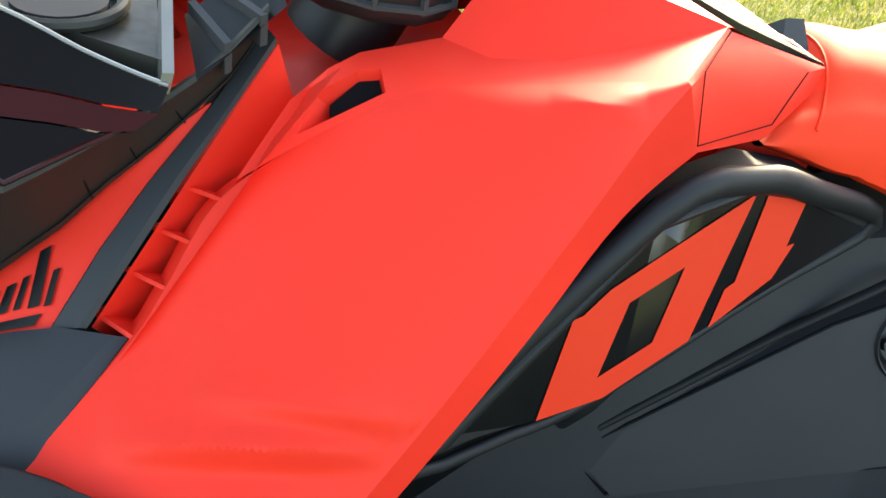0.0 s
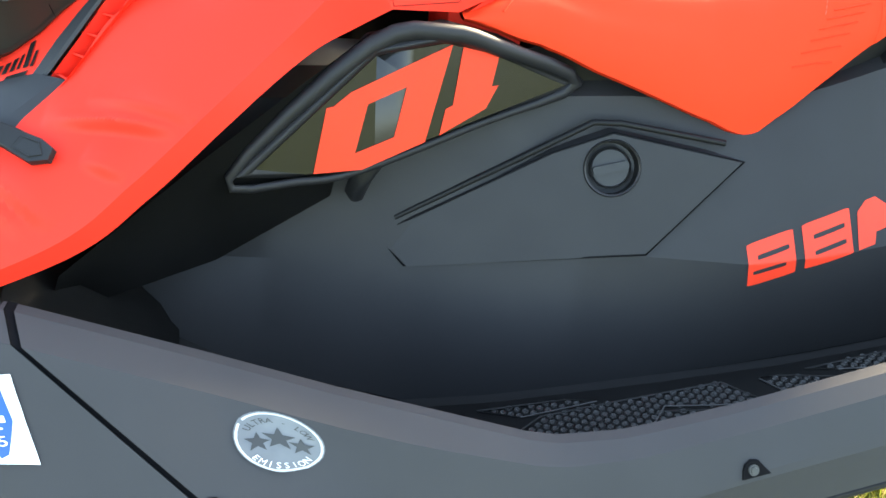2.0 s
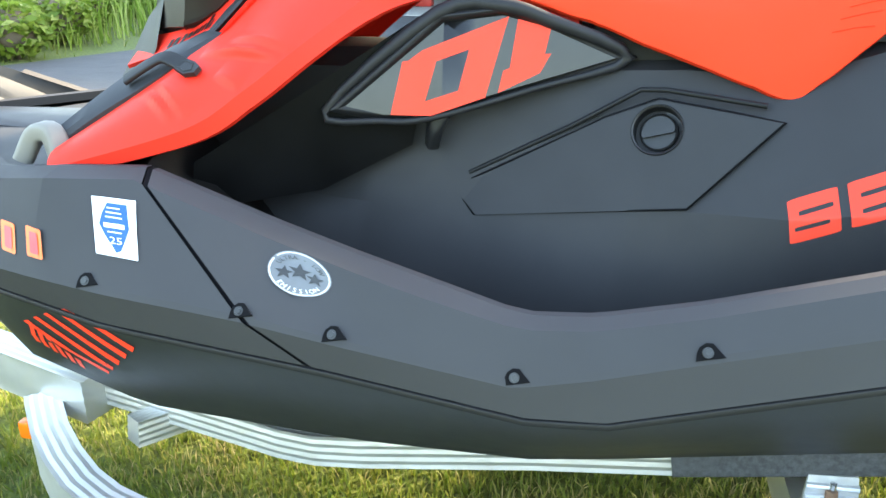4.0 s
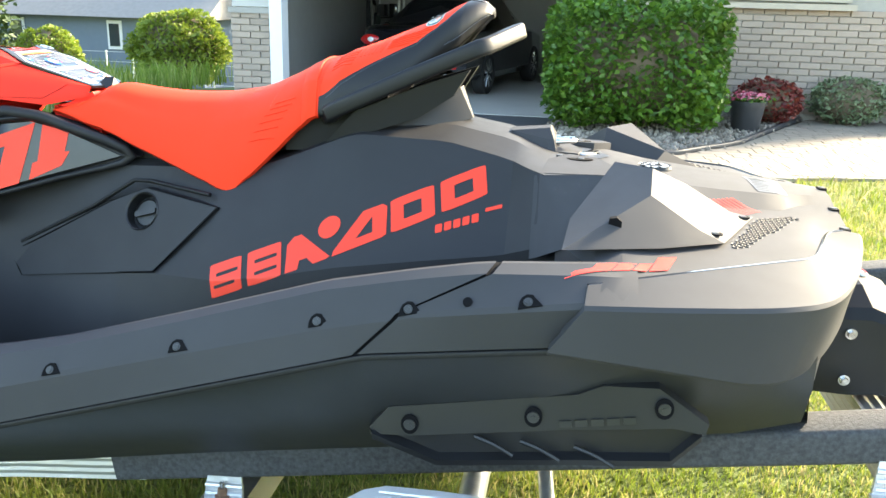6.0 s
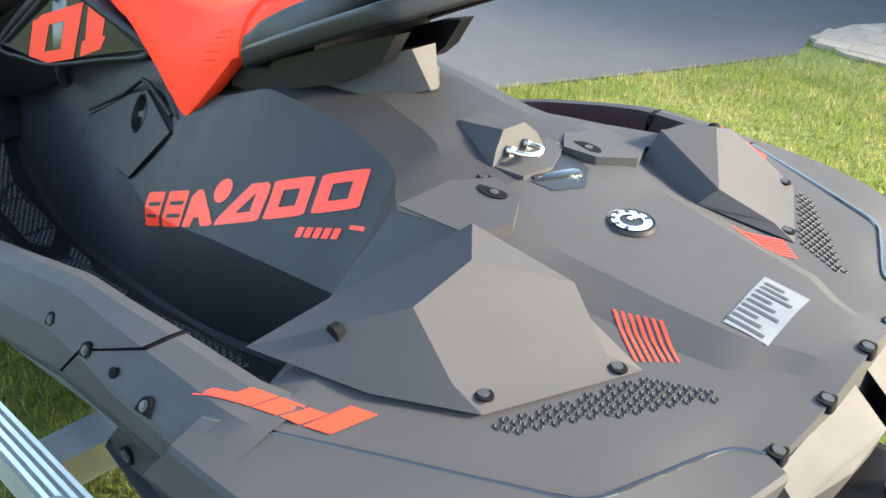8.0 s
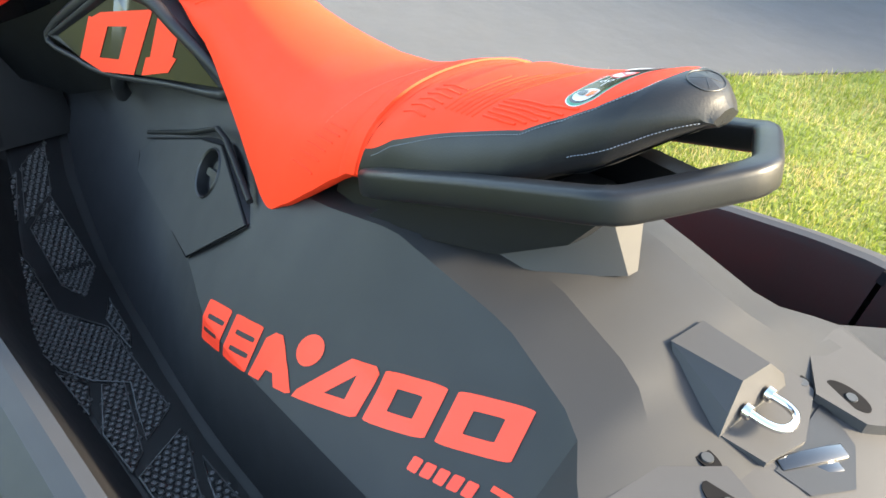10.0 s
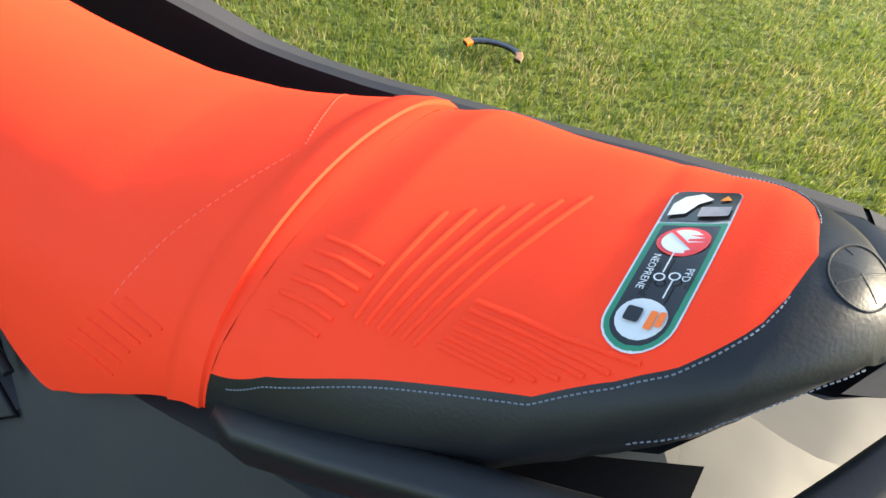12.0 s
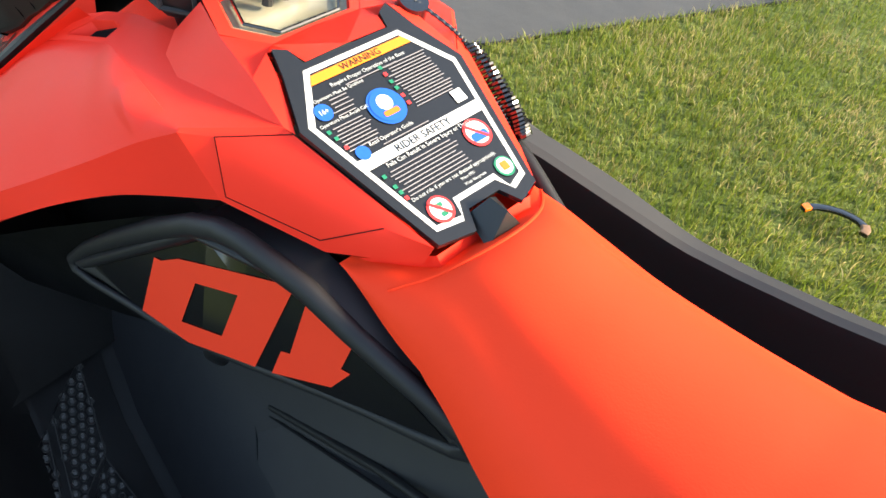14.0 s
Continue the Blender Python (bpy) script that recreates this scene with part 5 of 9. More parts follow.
for s in (-1, 1):
    bm = bmesh.new()
    rows = []
    for i in range(45):
        x = -0.47 + 1.41 * i / 44
        a, b = mat_edges(x)
        rows.append([Vector((x, s * (a + (b - a) * f), floor_z(x) + 0.004)) for f in (0, 0.5, 1)])
    loft(bm, rows)
    bmesh.ops.solidify(bm, geom=bm.faces[:], thickness=0.003)
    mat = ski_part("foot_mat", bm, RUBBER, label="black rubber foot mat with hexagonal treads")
    for P in PATCH:
        bm = hexes(lambda u, v: in_poly(u - 0.48, v + 0.22, P), lambda u, v, h: (u - 0.48, s * (v + 0.22), floor_z(u - 0.48) + 0.0045 + h))
        if len(bm.verts):
            tagged(ski_part("mat_tread", bm, TREAD, mat, smooth=20), kind="stuff")
        # thin raised border round each patch
        bm = bmesh.new()
        tube(bm, [(x, s * w, floor_z(x) + 0.0055) for x, w in P], circle(0.0014, 5), close=True)
        ski_part("mat_border", bm, TREAD, mat)
    T = [(1.268, 0.398), (1.300, 0.372), (1.430, 0.172), (1.345, 0.212)]
    bm = hexes(lambda u, v: in_poly(u + 1.24, v + 0.13, T), lambda u, v, h: Vector((u + 1.24, s * (v + 0.13), (DECK_TREE.ray_cast(Vector((u + 1.24, s * (v + 0.13), 1.3)), Vector((0, 0, -1)))[0] or Vector((0, 0, 0.92))).z + 0.0005 + h)), 0.0115, 0.0052, 0.0012)
    tagged(ski_part("deck_tread", bm, RUBBER, deck, smooth=20), kind="stuff")

# sponson on the hull side
for s in (-1, 1):
    bm = bmesh.new()
    def sp(x, z, w):
        return (x, s * w, z)
    top = [(0.735, 0.640), (0.765, 0.678), (1.05, 0.730), (1.085, 0.748), (1.165, 0.752), (1.240, 0.702)]
    mid = [(0.738, 0.628), (0.80, 0.632), (1.05, 0.672), (1.10, 0.678), (1.19, 0.690), (1.235, 0.684)]
    bot = [(0.742, 0.622), (0.845, 0.588), (1.06, 0.616), (1.12, 0.622), (1.19, 0.630), (1.230, 0.676)]
    rings = [[sp(*t, 0.550), sp(t[0], t[1] - 0.004, 0.566), sp(*m, 0.572), sp(m[0], m[1] - 0.006, 0.560), sp(b[0], b[1] + 0.014, 0.560), sp(b[0], b[1] + 0.010, 0.578), sp(*b, 0.576), sp(b[0], b[1] - 0.006, 0.54)] for t, m, b in zip(top, mid, bot)]
    rows = loft(bm, rings)
    bm.faces.new(rows[0]); bm.faces.new(rows[-1])
    spon = ski_part("sponson", bm, BLACK, label="black ribbed side sponson", smooth=18)
    for x, z in ((0.800, 0.652), (0.987, 0.686), (1.174, 0.720)):
        # recess round the bolt: a near-black plate instead of a shaded hollow
        bm = bmesh.new()
        prism(bm, [(x + a, s * 0.5715, z + b) for a, b in disc(0, 0, 0.0135, 18, 0.0165)], (0, s * 0.002, 0))
        pk = ski_part("sponson_recess", bm, PIT, spon)
        bm = bmesh.new()
        rod(bm, (x, s * 0.570, z), (x, s * 0.5755, z), 0.0095, 0.009, 18)
        rod(bm, (x, s * 0.5755, z), (x, s * 0.577, z), 0.004, 0.004, 6)
        ski_part("sponson_bolt", bm, BOLTM, spon)
    for x in (0.93, 1.00, 1.08):
        bm = bmesh.new()
        tube(bm, spline([(x - 0.03, s * 0.570, 0.642), (x, s * 0.574, 0.634), (x + 0.03, s * 0.577, 0.620)], 4), circle(0.0035, 6))
        ski_part("sponson_rib", bm, BLACK, spon)
    for k in range(5):
        bm = bmesh.new()
        box(bm, (0.018, 0.0015, 0.011), (1.035 + 0.023 * k, s * 0.5735, 0.680 + 0.004 * k), Euler((0, -0.15, 0)).to_matrix())
        ski_part("sponson_mark", bm, HULL, spon)

# red chevrons on the bow
for s in (-1, 1):
    for k in range(5):
        b = (-0.664 + 0.0185 * k, 0.500 + 0.0170 * k)
        a = (b[0] - 0.107 * (1.30 - 0.075 * k), b[1] + 0.056 * (1.30 - 0.075 * k))
        lp = [a, (a[0] + 0.009, a[1] + 0.004), (b[0] + 0.006, b[1] + 0.005), (b[0], b[1] - 0.005)]
        bm = lay(fill([lp]), lambda u, v: (u, s * 0.9, v), (0, -s, 0), GUN_TREE, 0.0012)
        ski_part("bow_stripe", bm, DECALRED)
    for k in range(6):
        a, b = (-0.792 + 0.0135 * k, 0.578 - 0.0125 * k), (-0.797 + 0.0135 * k, 0.532 - 0.0085 * k)
        lp = [a, (a[0] + 0.009, a[1] - 0.006), (b[0] + 0.009, b[1] - 0.004), b]
        bm = lay(fill([lp]), lambda u, v: (u, s * 0.9, v), (0, -s, 0), GUN_TREE, 0.0012)
        ski_part("bow_stripe", bm, DECALRED)


# stickers on the port bow panel
def gun_sheet(cx, cz, lean=-0.24, rise=0.66, fall=-0.09):
    return lambda u, v: (cx + u + v * lean, -0.9, cz + v * rise + u * fall)


reg = gun_sheet(-0.600, 0.752, -0.24, 0.52, -0.09)
lay_gun = lambda loops, f, lift=0.001: lay(fill(loops), f, (0, 1, 0), GUN_TREE, lift * 2, 0.02)
st = ski_part("year_sticker", lay_gun([rrect(0, 0, 0.066, 0.126, 0.001)], reg), WHITE, label="white and blue validation sticker")
ski_part("sticker_blue", lay_gun([[(-0.010, 0.052), (0.020, 0.052), (0.022, 0.0), (0.016, -0.022), (0.008, -0.048), (0.0, -0.054), (-0.006, -0.040), (-0.016, -0.018), (-0.024, 0.004), (-0.018, 0.030)]], reg, 0.0015), BLUE, st)
for v, w in ((0.042, 0.020), (0.032, 0.024), (0.022, 0.026), (-0.010, 0.022)):
    ski_part("sticker_bar", lay_gun([rrect(0.0, v, w, 0.0028, 0.0005)], reg, 0.002), WHITE, st)
ski_part("sticker_bar", lay_gun([rrect(0.0, 0.004, 0.032, 0.010, 0.001)], reg, 0.002), WHITE, st)
bm = words("25", 0.021, "CENTER")
for q in bm.verts:
    q.co = Vector((q.co.x + 0.002, q.co.y - 0.034, 0))
ski_part("sticker_year", lay(bm, reg, (0, 1, 0), GUN_TREE, 0.0048, 0.02), WHITE, st)
for k, wd in enumerate((0.030, 0.030)):
    f = gun_sheet(-0.774 + 0.052 * k, 0.727)
    ski_part("registration_bar", lay_gun([rrect(0, 0, wd, 0.056, 0.004)], f), ORANGE, label="plain orange character bar")
    ski_part("registration_bar", lay_gun([rrect(0.001, 0, wd * 0.5, 0.040, 0.003)], f, 0.0016), LRED)
emf0 = gun_sheet(-0.320, 0.711, -0.10, 0.50, -0.12)
emf = lambda u, v: emf0(u * 1.10, v)
em = ski_part("emission_label", lay_gun([disc(0, 0, 0.0435, 32)], emf), DIMFOIL, label="round silver three-star emission label")
ski_part("label_ring", lay_gun([disc(0, 0, 0.042, 32), disc(0, 0, 0.0395, 32)], emf, 0.0014), PRINT, em)
for cx, cy, r in ((-0.021, -0.004, 0.013), (0.0, 0.004, 0.017), (0.021, -0.004, 0.013)):
    starp = [(cx + (r if i % 2 == 0 else r * 0.42) * math.sin(math.pi * i / 5), cy + (r if i % 2 == 0 else r * 0.42) * math.cos(math.pi * i / 5)) for i in range(10)]
    ski_part("label_star", lay_gun([starp], emf, 0.0018), BOLTM, em)
for body, rad, sgn, mat in (("ULTRA - LOW", 0.029, 1, BOLTM), ("EMISSION", 0.036, -1, WHITE)):
    n = len(body)
    for i, ch in enumerate(body):
        if ch == " ":
            continue
        bm = words(ch, 0.0105, "CENTER")
        th = (i - (n - 1) / 2) * (0.22 if sgn > 0 else 0.24)
        for q in bm.verts:
            x, y = q.co.x, q.co.y + (rad if sgn > 0 else -rad)
            c, sn = math.cos(-th * sgn), math.sin(-th * sgn)
            q.co = Vector((c * x - sn * y, sn * x + c * y, 0))
        ski_part("label_letter", lay(bm, emf, (0, 1, 0), GUN_TREE, 0.0052, 0.05), mat, em)

# ---- bow fairing, dash, steering ----
COWL_TREE = tree_of(*named("side_cowl"))
for s in (-1, 1):
    mir = lambda pts: [(x, s * w, z) for x, w, z in pts]
    # black strip between the fairing and the cowl
    L = [Vector(p) for p in mir([(-0.462, 0.093, 1.118), (-0.477, 0.105, 1.101), (-0.493, 0.118, 1.083), (-0.531, 0.141, 1.045), (-0.558, 0.161, 1.016), (-0.586, 0.185, 0.981)])]
    R = [Vector(p) for p in mir([(-0.457, 0.103, 1.112), (-0.470, 0.113, 1.097), (-0.483, 0.123, 1.082), (-0.510, 0.143, 1.052), (-0.538, 0.166, 1.019), (-0.568, 0.191, 0.984)])]
    sink = Vector((-0.004, -s * 0.010, -0.008))
    bm = bmesh.new()
    loft(bm, [[p + sink * 1.5 for p in L], L, [a.lerp(b, 0.72) + Vector((0.001, s * 0.002, 0.002)) for a, b in zip(L, R)], R, [p + sink * 2 for p in R]])
    bm.faces.new([bm.verts.new(p) for p in (L[0], L[0] + sink * 1.5, R[0] + sink * 2, R[0])])
    bmesh.ops.remove_doubles(bm, verts=bm.verts[:], dist=1e-5)
    ski_part("fairing_strip", bm, STRIPBLK, label="black strip beside the bow fairing", smooth=20)
    # red fairing between the strip and the dark shell
    lo = [Vector(p) for p in mir([(-0.495, 0.117, 1.081), (-0.512, 0.127, 1.062), (-0.531, 0.139, 1.043), (-0.558, 0.159, 1.014), (-0.586, 0.183, 0.979), (-0.632, 0.167, 0.961), (-0.703, 0.134, 0.935), (-0.80, 0.090, 0.905)])]
    up = [Vector(p) for p in mir([(-0.495, 0.117, 1.082), (-0.511, 0.122, 1.072), (-0.529, 0.126, 1.058), (-0.554, 0.131, 1.038), (-0.579, 0.137, 1.015), (-0.624, 0.142, 0.986), (-0.699, 0.096, 0.967), (-0.78, 0.040, 0.950)])]
    bm = bmesh.new()
    loft(bm, [[p + sink for p in lo], lo, up, [p + sink for p in up]])
    ski_part("bow_fairing", bm, RED, label="red bow fairing", smooth=40)
    # slanted dark mark of plain shapes on the fairing: u along the mark, v up
    MU, MV = [lo[6], lo[5], lo[4]], [up[6], up[5], up[4]]
    def on_fairing(u, v):
        f = u * 1.95
        k = min(1, int(f))
        return MU[k].lerp(MU[k + 1], f - k).lerp(MV[k].lerp(MV[k + 1], f - k), v) + Vector((0.0008, s * 0.0016, 0.0012))
    for u0, u1, v0, v1 in ((0.08, 0.15, 0.16, 0.54), (0.19, 0.28, 0.16, 0.54), (0.34, 0.41, 0.08, 0.60), (0.45, 0.53, 0.28, 0.60), (0.57, 0.64, 0.28, 0.60), (0.68, 0.74, 0.28, 0.62), (0.78, 0.82, 0.28, 0.64), (0.87, 0.94, 0.26, 0.86), (0.97, 1.01, 0.24, 0.58), (0.62, 0.92, 0.06, 0.17)):
        bm = bmesh.new()
        prism(bm, [on_fairing(u0 - 0.02, v0), on_fairing(u1 - 0.02, v0), on_fairing(u1 + 0.02, v1), on_fairing(u0 + 0.02, v1)], (0.0003, s * 0.0005, 0.0003))
        ski_part("fairing_mark", bm, DARKTRIM)
    # dark shell: side band with its lips, front face and the bevel over it
    lip = [Vector(p) for p in mir([(-0.463, 0.110, 1.134), (-0.487, 0.122, 1.113), (-0.502, 0.126, 1.101), (-0.528, 0.135, 1.086), (-0.552, 0.146, 1.076), (-0.576, 0.157, 1.067), (-0.599, 0.168, 1.060), (-0.625, 0.162, 1.060)])]
    low = [Vector(p) for p in mir([(-0.463, 0.098, 1.119), (-0.485, 0.114, 1.095), (-0.499, 0.121, 1.084), (-0.527, 0.128, 1.059), (-0.553, 0.135, 1.040), (-0.579, 0.140, 1.016), (-0.612, 0.149, 0.995), (-0.639, 0.159, 0.987)])]
    out = Vector((0, s * 0.0022, 0.0008))
    bm = bmesh.new()
    rim = [a.lerp(b, 0.10) for a, b in zip(low, lip)]
    loft(bm, [[p + sink for p in low], [p + out for p in low], [p + out for p in rim], rim, [a.lerp(b, 0.95) for a, b in zip(low, lip)], [p + out for p in lip], [p + Vector((0, s * 0.001, 0.004)) for p in lip], [p - Vector((0, s * 0.005, -0.003)) for p in lip], [p - Vector((0, s * 0.007, 0.006)) for p in lip]])
    front_top = [Vector(p) for p in mir([(-0.625, 0.1622, 1.060), (-0.680, 0.122, 1.069), (-0.745, 0.030, 1.072)])]
    front_low = [Vector(p) for p in mir([(-0.6392, 0.159, 0.986), (-0.697, 0.112, 0.978), (-0.770, 0.030, 0.960)])]
    vis_edge = [Vector(p) for p in mir([(-0.602, 0.170, 1.0635), (-0.656, 0.131, 1.092), (-0.715, 0.030, 1.122)])]
    loft(bm, [[p + Vector((0.02, -s * 0.02, -0.006)) for p in front_low], front_low, front_top, vis_edge])
    ski_part("upper_shell", bm, SHELLBLK, label="dark matt bow shell", smooth=28)
    for f in (0.36, 0.50, 0.64):
        k = int(f * 7)
        a, b = low[k].lerp(low[k + 1], f * 7 - k), lip[k].lerp(lip[k + 1], f * 7 - k)
        bm = bmesh.new()
        rod(bm, a.lerp(b, 0.12) + Vector((0.004, -s * 0.0003, 0)), a.lerp(b, 0.9) - Vector((0.004, s * 0.0003, 0)), 0.0006, 0.0006, 6)
        ski_part("shell_line", bm, PIT)
    # glossy visor: dark upper band, facet coloured as a red reflection, dark lower panel, rim coloured likewise
    V0 = [Vector(p) for p in mir([(-0.518, 0.143, 1.105), (-0.535, 0.132, 1.107), (-0.560, 0.118, 1.113), (-0.588, 0.101, 1.122), (-0.640, 0.070, 1.134), (-0.715, 0.0, 1.138)])]
    V1 = [Vector(p) for p in mir([(-0.524, 0.146, 1.092), (-0.550, 0.139, 1.093), (-0.575, 0.131, 1.096), (-0.599, 0.126, 1.098), (-0.650, 0.096, 1.113), (-0.722, 0.0, 1.126)])]
    V2 = [Vector(p) for p in mir([(-0.536, 0.151, 1.084), (-0.552, 0.150, 1.083), (-0.576, 0.145, 1.086), (-0.605, 0.140, 1.088), (-0.655, 0.108, 1.104), (-0.728, 0.0, 1.118)])]
    V3 = [Vector(p) for p in mir([(-0.541, 0.1485, 1.082), (-0.560, 0.156, 1.077), (-0.598, 0.170, 1.0645), (-0.620, 0.158, 1.073), (-0.668, 0.121, 1.096), (-0.735, 0.0, 1.112)])]
    down = Vector((0, 0, 0.0012))
    for name, a, b, mat, text in (("visor", V0, V1, VISORBLK, "glossy black visor"), ("visor_facet", [p - down for p in V1], V2, VISORREFL, "visor facet coloured with a dark red reflection"), ("visor_panel", [p - down for p in V2], V3, VISORBLK, "glossy black visor panel")):
        bm = bmesh.new()
        loft(bm, [a, b])
        ski_part(name, bm, mat, label=text, smooth=30)
    bm = bmesh.new()
    tube(bm, [p + Vector((0, -s * 0.002, 0.0008)) for p in V3], circle(0.0016, 6))
    ski_part("visor_rim", bm, VISORREFL)
    bm = bmesh.new()
    tube(bm, spline([p + Vector((0, 0, 0.0010)) for p in V0], 3), circle(0.0013, 6))
    ski_part("visor_edge", bm, CLEARLENS)
    # clear upright edge of the bin cover
    bm = bmesh.new()
    prism(bm, mir([(-0.511, 0.060, 1.140), (-0.515, 0.141, 1.112), (-0.518, 0.141, 1.100), (-0.513, 0.060, 1.128)]), (-0.006, 0, 0))
    soften(bm, 0.0015, 2, 30)
    ski_part("cover_edge", bm, CLEARLENS)
    # ledge between shell and cover
    bm = bmesh.new()
    poly(bm, mir([(-0.453, 0.110, 1.138), (-0.503, 0.132, 1.103), (-0.506, 0.080, 1.118), (-0.456, 0.050, 1.145)]), [(0, 1, 2, 3)])
    bmesh.ops.solidify(bm, geom=bm.faces[:], thickness=0.006)
    ski_part("bin_ledge", bm, BLACK)
    for k in range(2):
        bm = bmesh.new()
        prism(bm, mir([(-0.468 - 0.020 * k, 0.116 + 0.008 * k, 1.134 - 0.013 * k), (-0.490 - 0.014 * k, 0.070 + 0.01 * k, 1.134 - 0.008 * k), (-0.490 - 0.014 * k, 0.070 + 0.01 * k, 1.120 - 0.008 * k), (-0.468 - 0.020 * k, 0.116 + 0.008 * k, 1.116 - 0.013 * k)]), (0.004, 0.001, 0.001))
        ski_part("ledge_rib", bm, GREY)
    # sunk red channel between strip and cowl, with its ribs
    ca = [Vector(p) for p in mir([(-0.455, 0.098, 1.110), (-0.508, 0.139, 1.048), (-0.566, 0.186, 0.980)])]
    cb = [Vector(p) for p in mir([(-0.446, 0.106, 1.078), (-0.494, 0.132, 1.008), (-0.548, 0.172, 0.946)])]
    cc = [Vector(p) for p in mir([(-0.424, 0.130, 1.112), (-0.474, 0.159, 1.064), (-0.556, 0.216, 0.974)])]
    bm = bmesh.new()
    loft(bm, [ca, cb, cc])
    ski_part("cowl_channel", bm, RED, smooth=60)
    for a, b in (((-0.513, 0.137, 1.039), (-0.494, 0.158, 1.043)), ((-0.534, 0.146, 1.019), (-0.509, 0.174, 1.024)), ((-0.547, 0.163, 1.001), (-0.524, 0.189, 1.005)), ((-0.566, 0.175, 0.982), (-0.542, 0.205, 0.984))):
        a, b = (Vector(p) for p in mir([a, b]))
        d = (b - a).cross(Vector((0, s, 0.6))).normalized() * 0.0012
        deep = Vector((0.014, -s * 0.030, -0.022))
        bm = bmesh.new()
        loft(bm, [[a - d, b - d], [a + d, b + d], [a + d + deep, b + d + deep], [a - d + deep, b - d + deep], [a - d, b - d]])
        ski_part("channel_fin", bm, RED)
    # latch cover that runs down along the cowl
    A = spline(mir([(-0.582, 0.189, 0.985), (-0.632, 0.172, 0.965), (-0.692, 0.176, 0.938), (-0.745, 0.236, 0.892), (-0.785, 0.304, 0.848)]), 4)
    B = spline(mir([(-0.547, 0.199, 0.982), (-0.594, 0.246, 0.948), (-0.655, 0.284, 0.908), (-0.720, 0.318, 0.868), (-0.780, 0.342, 0.826)]), 4)
    C = [a.lerp(b, 0.32) + Vector((0, s * 0.010, 0.010)) * min(1.0, 0.15 + i / 6) for i, (a, b) in enumerate(zip(A, B))]
    D = [a.lerp(b, 0.80) + Vector((0, s * 0.006, 0.006)) * min(1.0, 0.3 + i / 6) for i, (a, b) in enumerate(zip(A, B))]
    bm = bmesh.new()
    loft(bm, [[p + Vector((0, -s * 0.004, -0.014)) for p in A], A, C, D, B, [p + Vector((0.004, -s * 0.004, -0.014)) for p in B]])
    bm.faces.new([bm.verts.new(p) for p in (A[0], C[0], D[0], B[0], B[0] + Vector((0.004, -s * 0.004, -0.014)), A[0] + Vector((0, -s * 0.004, -0.014)))])
    bmesh.ops.remove_doubles(bm, verts=bm.verts[:], dist=1e-5)
    latch_ob = ski_part("bow_latch", bm, STRIPBLK, label="black bow storage latch cover", smooth=24)
    # rubber strap and its pointed tab
    hit = COWL_TREE.find_nearest(Vector((-0.574, s * 0.276, 0.930)))
    c, nn = hit[0], hit[1] if hit[1].z > 0 else -hit[1]
    ex = Vector((0.055, s * 0.030, -0.018)); ex = (ex - nn * ex.dot(nn)).normalized()
    ey = nn.cross(ex)
    root = c - ex * 0.022 + nn * 0.010
    bm = bmesh.new()
    tube(bm, spline([(-0.690, s * 0.276, 0.916), (-0.655, s * 0.268, 0.938), (-0.625, s * 0.262, 0.952), root, root + ex * 0.014 - nn * 0.003], 4), rounded(0.026, 0.008, 0.003), up=nn)
    ski_part("latch_strap", bm, RUBBER, latch_ob)
    bm = bmesh.new()
    prism(bm, [c + ex * u + ey * v + nn * 0.003 for u, v in ((-0.022, -0.012), (0.016, -0.015), (0.034, -0.004), (0.030, 0.010), (0.012, 0.014), (-0.022, 0.012))], nn * 0.008)
    soften(bm, 0.0025, 2, 30)
    ski_part("strap_tab", bm, RUBBER, latch_ob)
    bm = bmesh.new()
    tube(bm, [c + ex * u + ey * v + nn * 0.0112 for u, v in ((-0.012, -0.008), (0.013, -0.010), (0.024, -0.002), (0.012, 0.009), (-0.012, 0.007))], circle(0.0011, 6), close=True, up=nn)
    ski_part("tab_ridge", bm, RUBBER, latch_ob)
# bow bin, towing eye and nose
bm = bmesh.new()
prism(bm, [(-0.520, -0.122, 1.076), (-0.520, 0.122, 1.076), (-0.595, 0.085, 1.085), (-0.70, 0.01, 1.09), (-0.70, -0.01, 1.09), (-0.595, -0.085, 1.085)], (0, 0, 0.034))
soften(bm, 0.010, 3, 30)
bin_ob = ski_part("bow_bin", bm, SMOKE, label="smoky grey bow storage bin")
for x, y in ((-0.572, -0.062), (-0.572, 0.062), (-0.645, 0.0)):
    bm = bmesh.new()
    tube(bm, [(x + 0.034 * math.cos(a), y + 0.036 * math.sin(a), 1.117) for a in [2 * math.pi * k / 24 for k in range(24)]], circle(0.004, 8), close=True)
    ski_part("bin_ring", bm, SMOKE, bin_ob)
    bm = bmesh.new()
    rod(bm, (x, y, 1.105), (x, y, 1.118), 0.026, 0.026, 20)
    ski_part("bin_cup", bm, GREY, bin_ob)
bm = bmesh.new()
for r, z0, z1 in ((0.060, 1.118, 1.128), (0.046, 1.126, 1.134)):
    rod(bm, (-0.655, 0, z0), (-0.655, 0, z1), r, r * 0.96, 36)
soften(bm, 0.002, 2, 30)
cap_ob = ski_part("bow_cap", bm, CLEARLENS, label="weathered pale grey round bow cap", smooth=30)
bm = bmesh.new()
prism(bm, [(-0.648, -0.030, 1.1342), (-0.640, -0.030, 1.1342), (-0.640, 0.006, 1.1342), (-0.648, 0.006, 1.1342)], (0, 0, 0.0006))
ski_part("cap_bar", bm, PIT, cap_ob)
bm = bmesh.new()
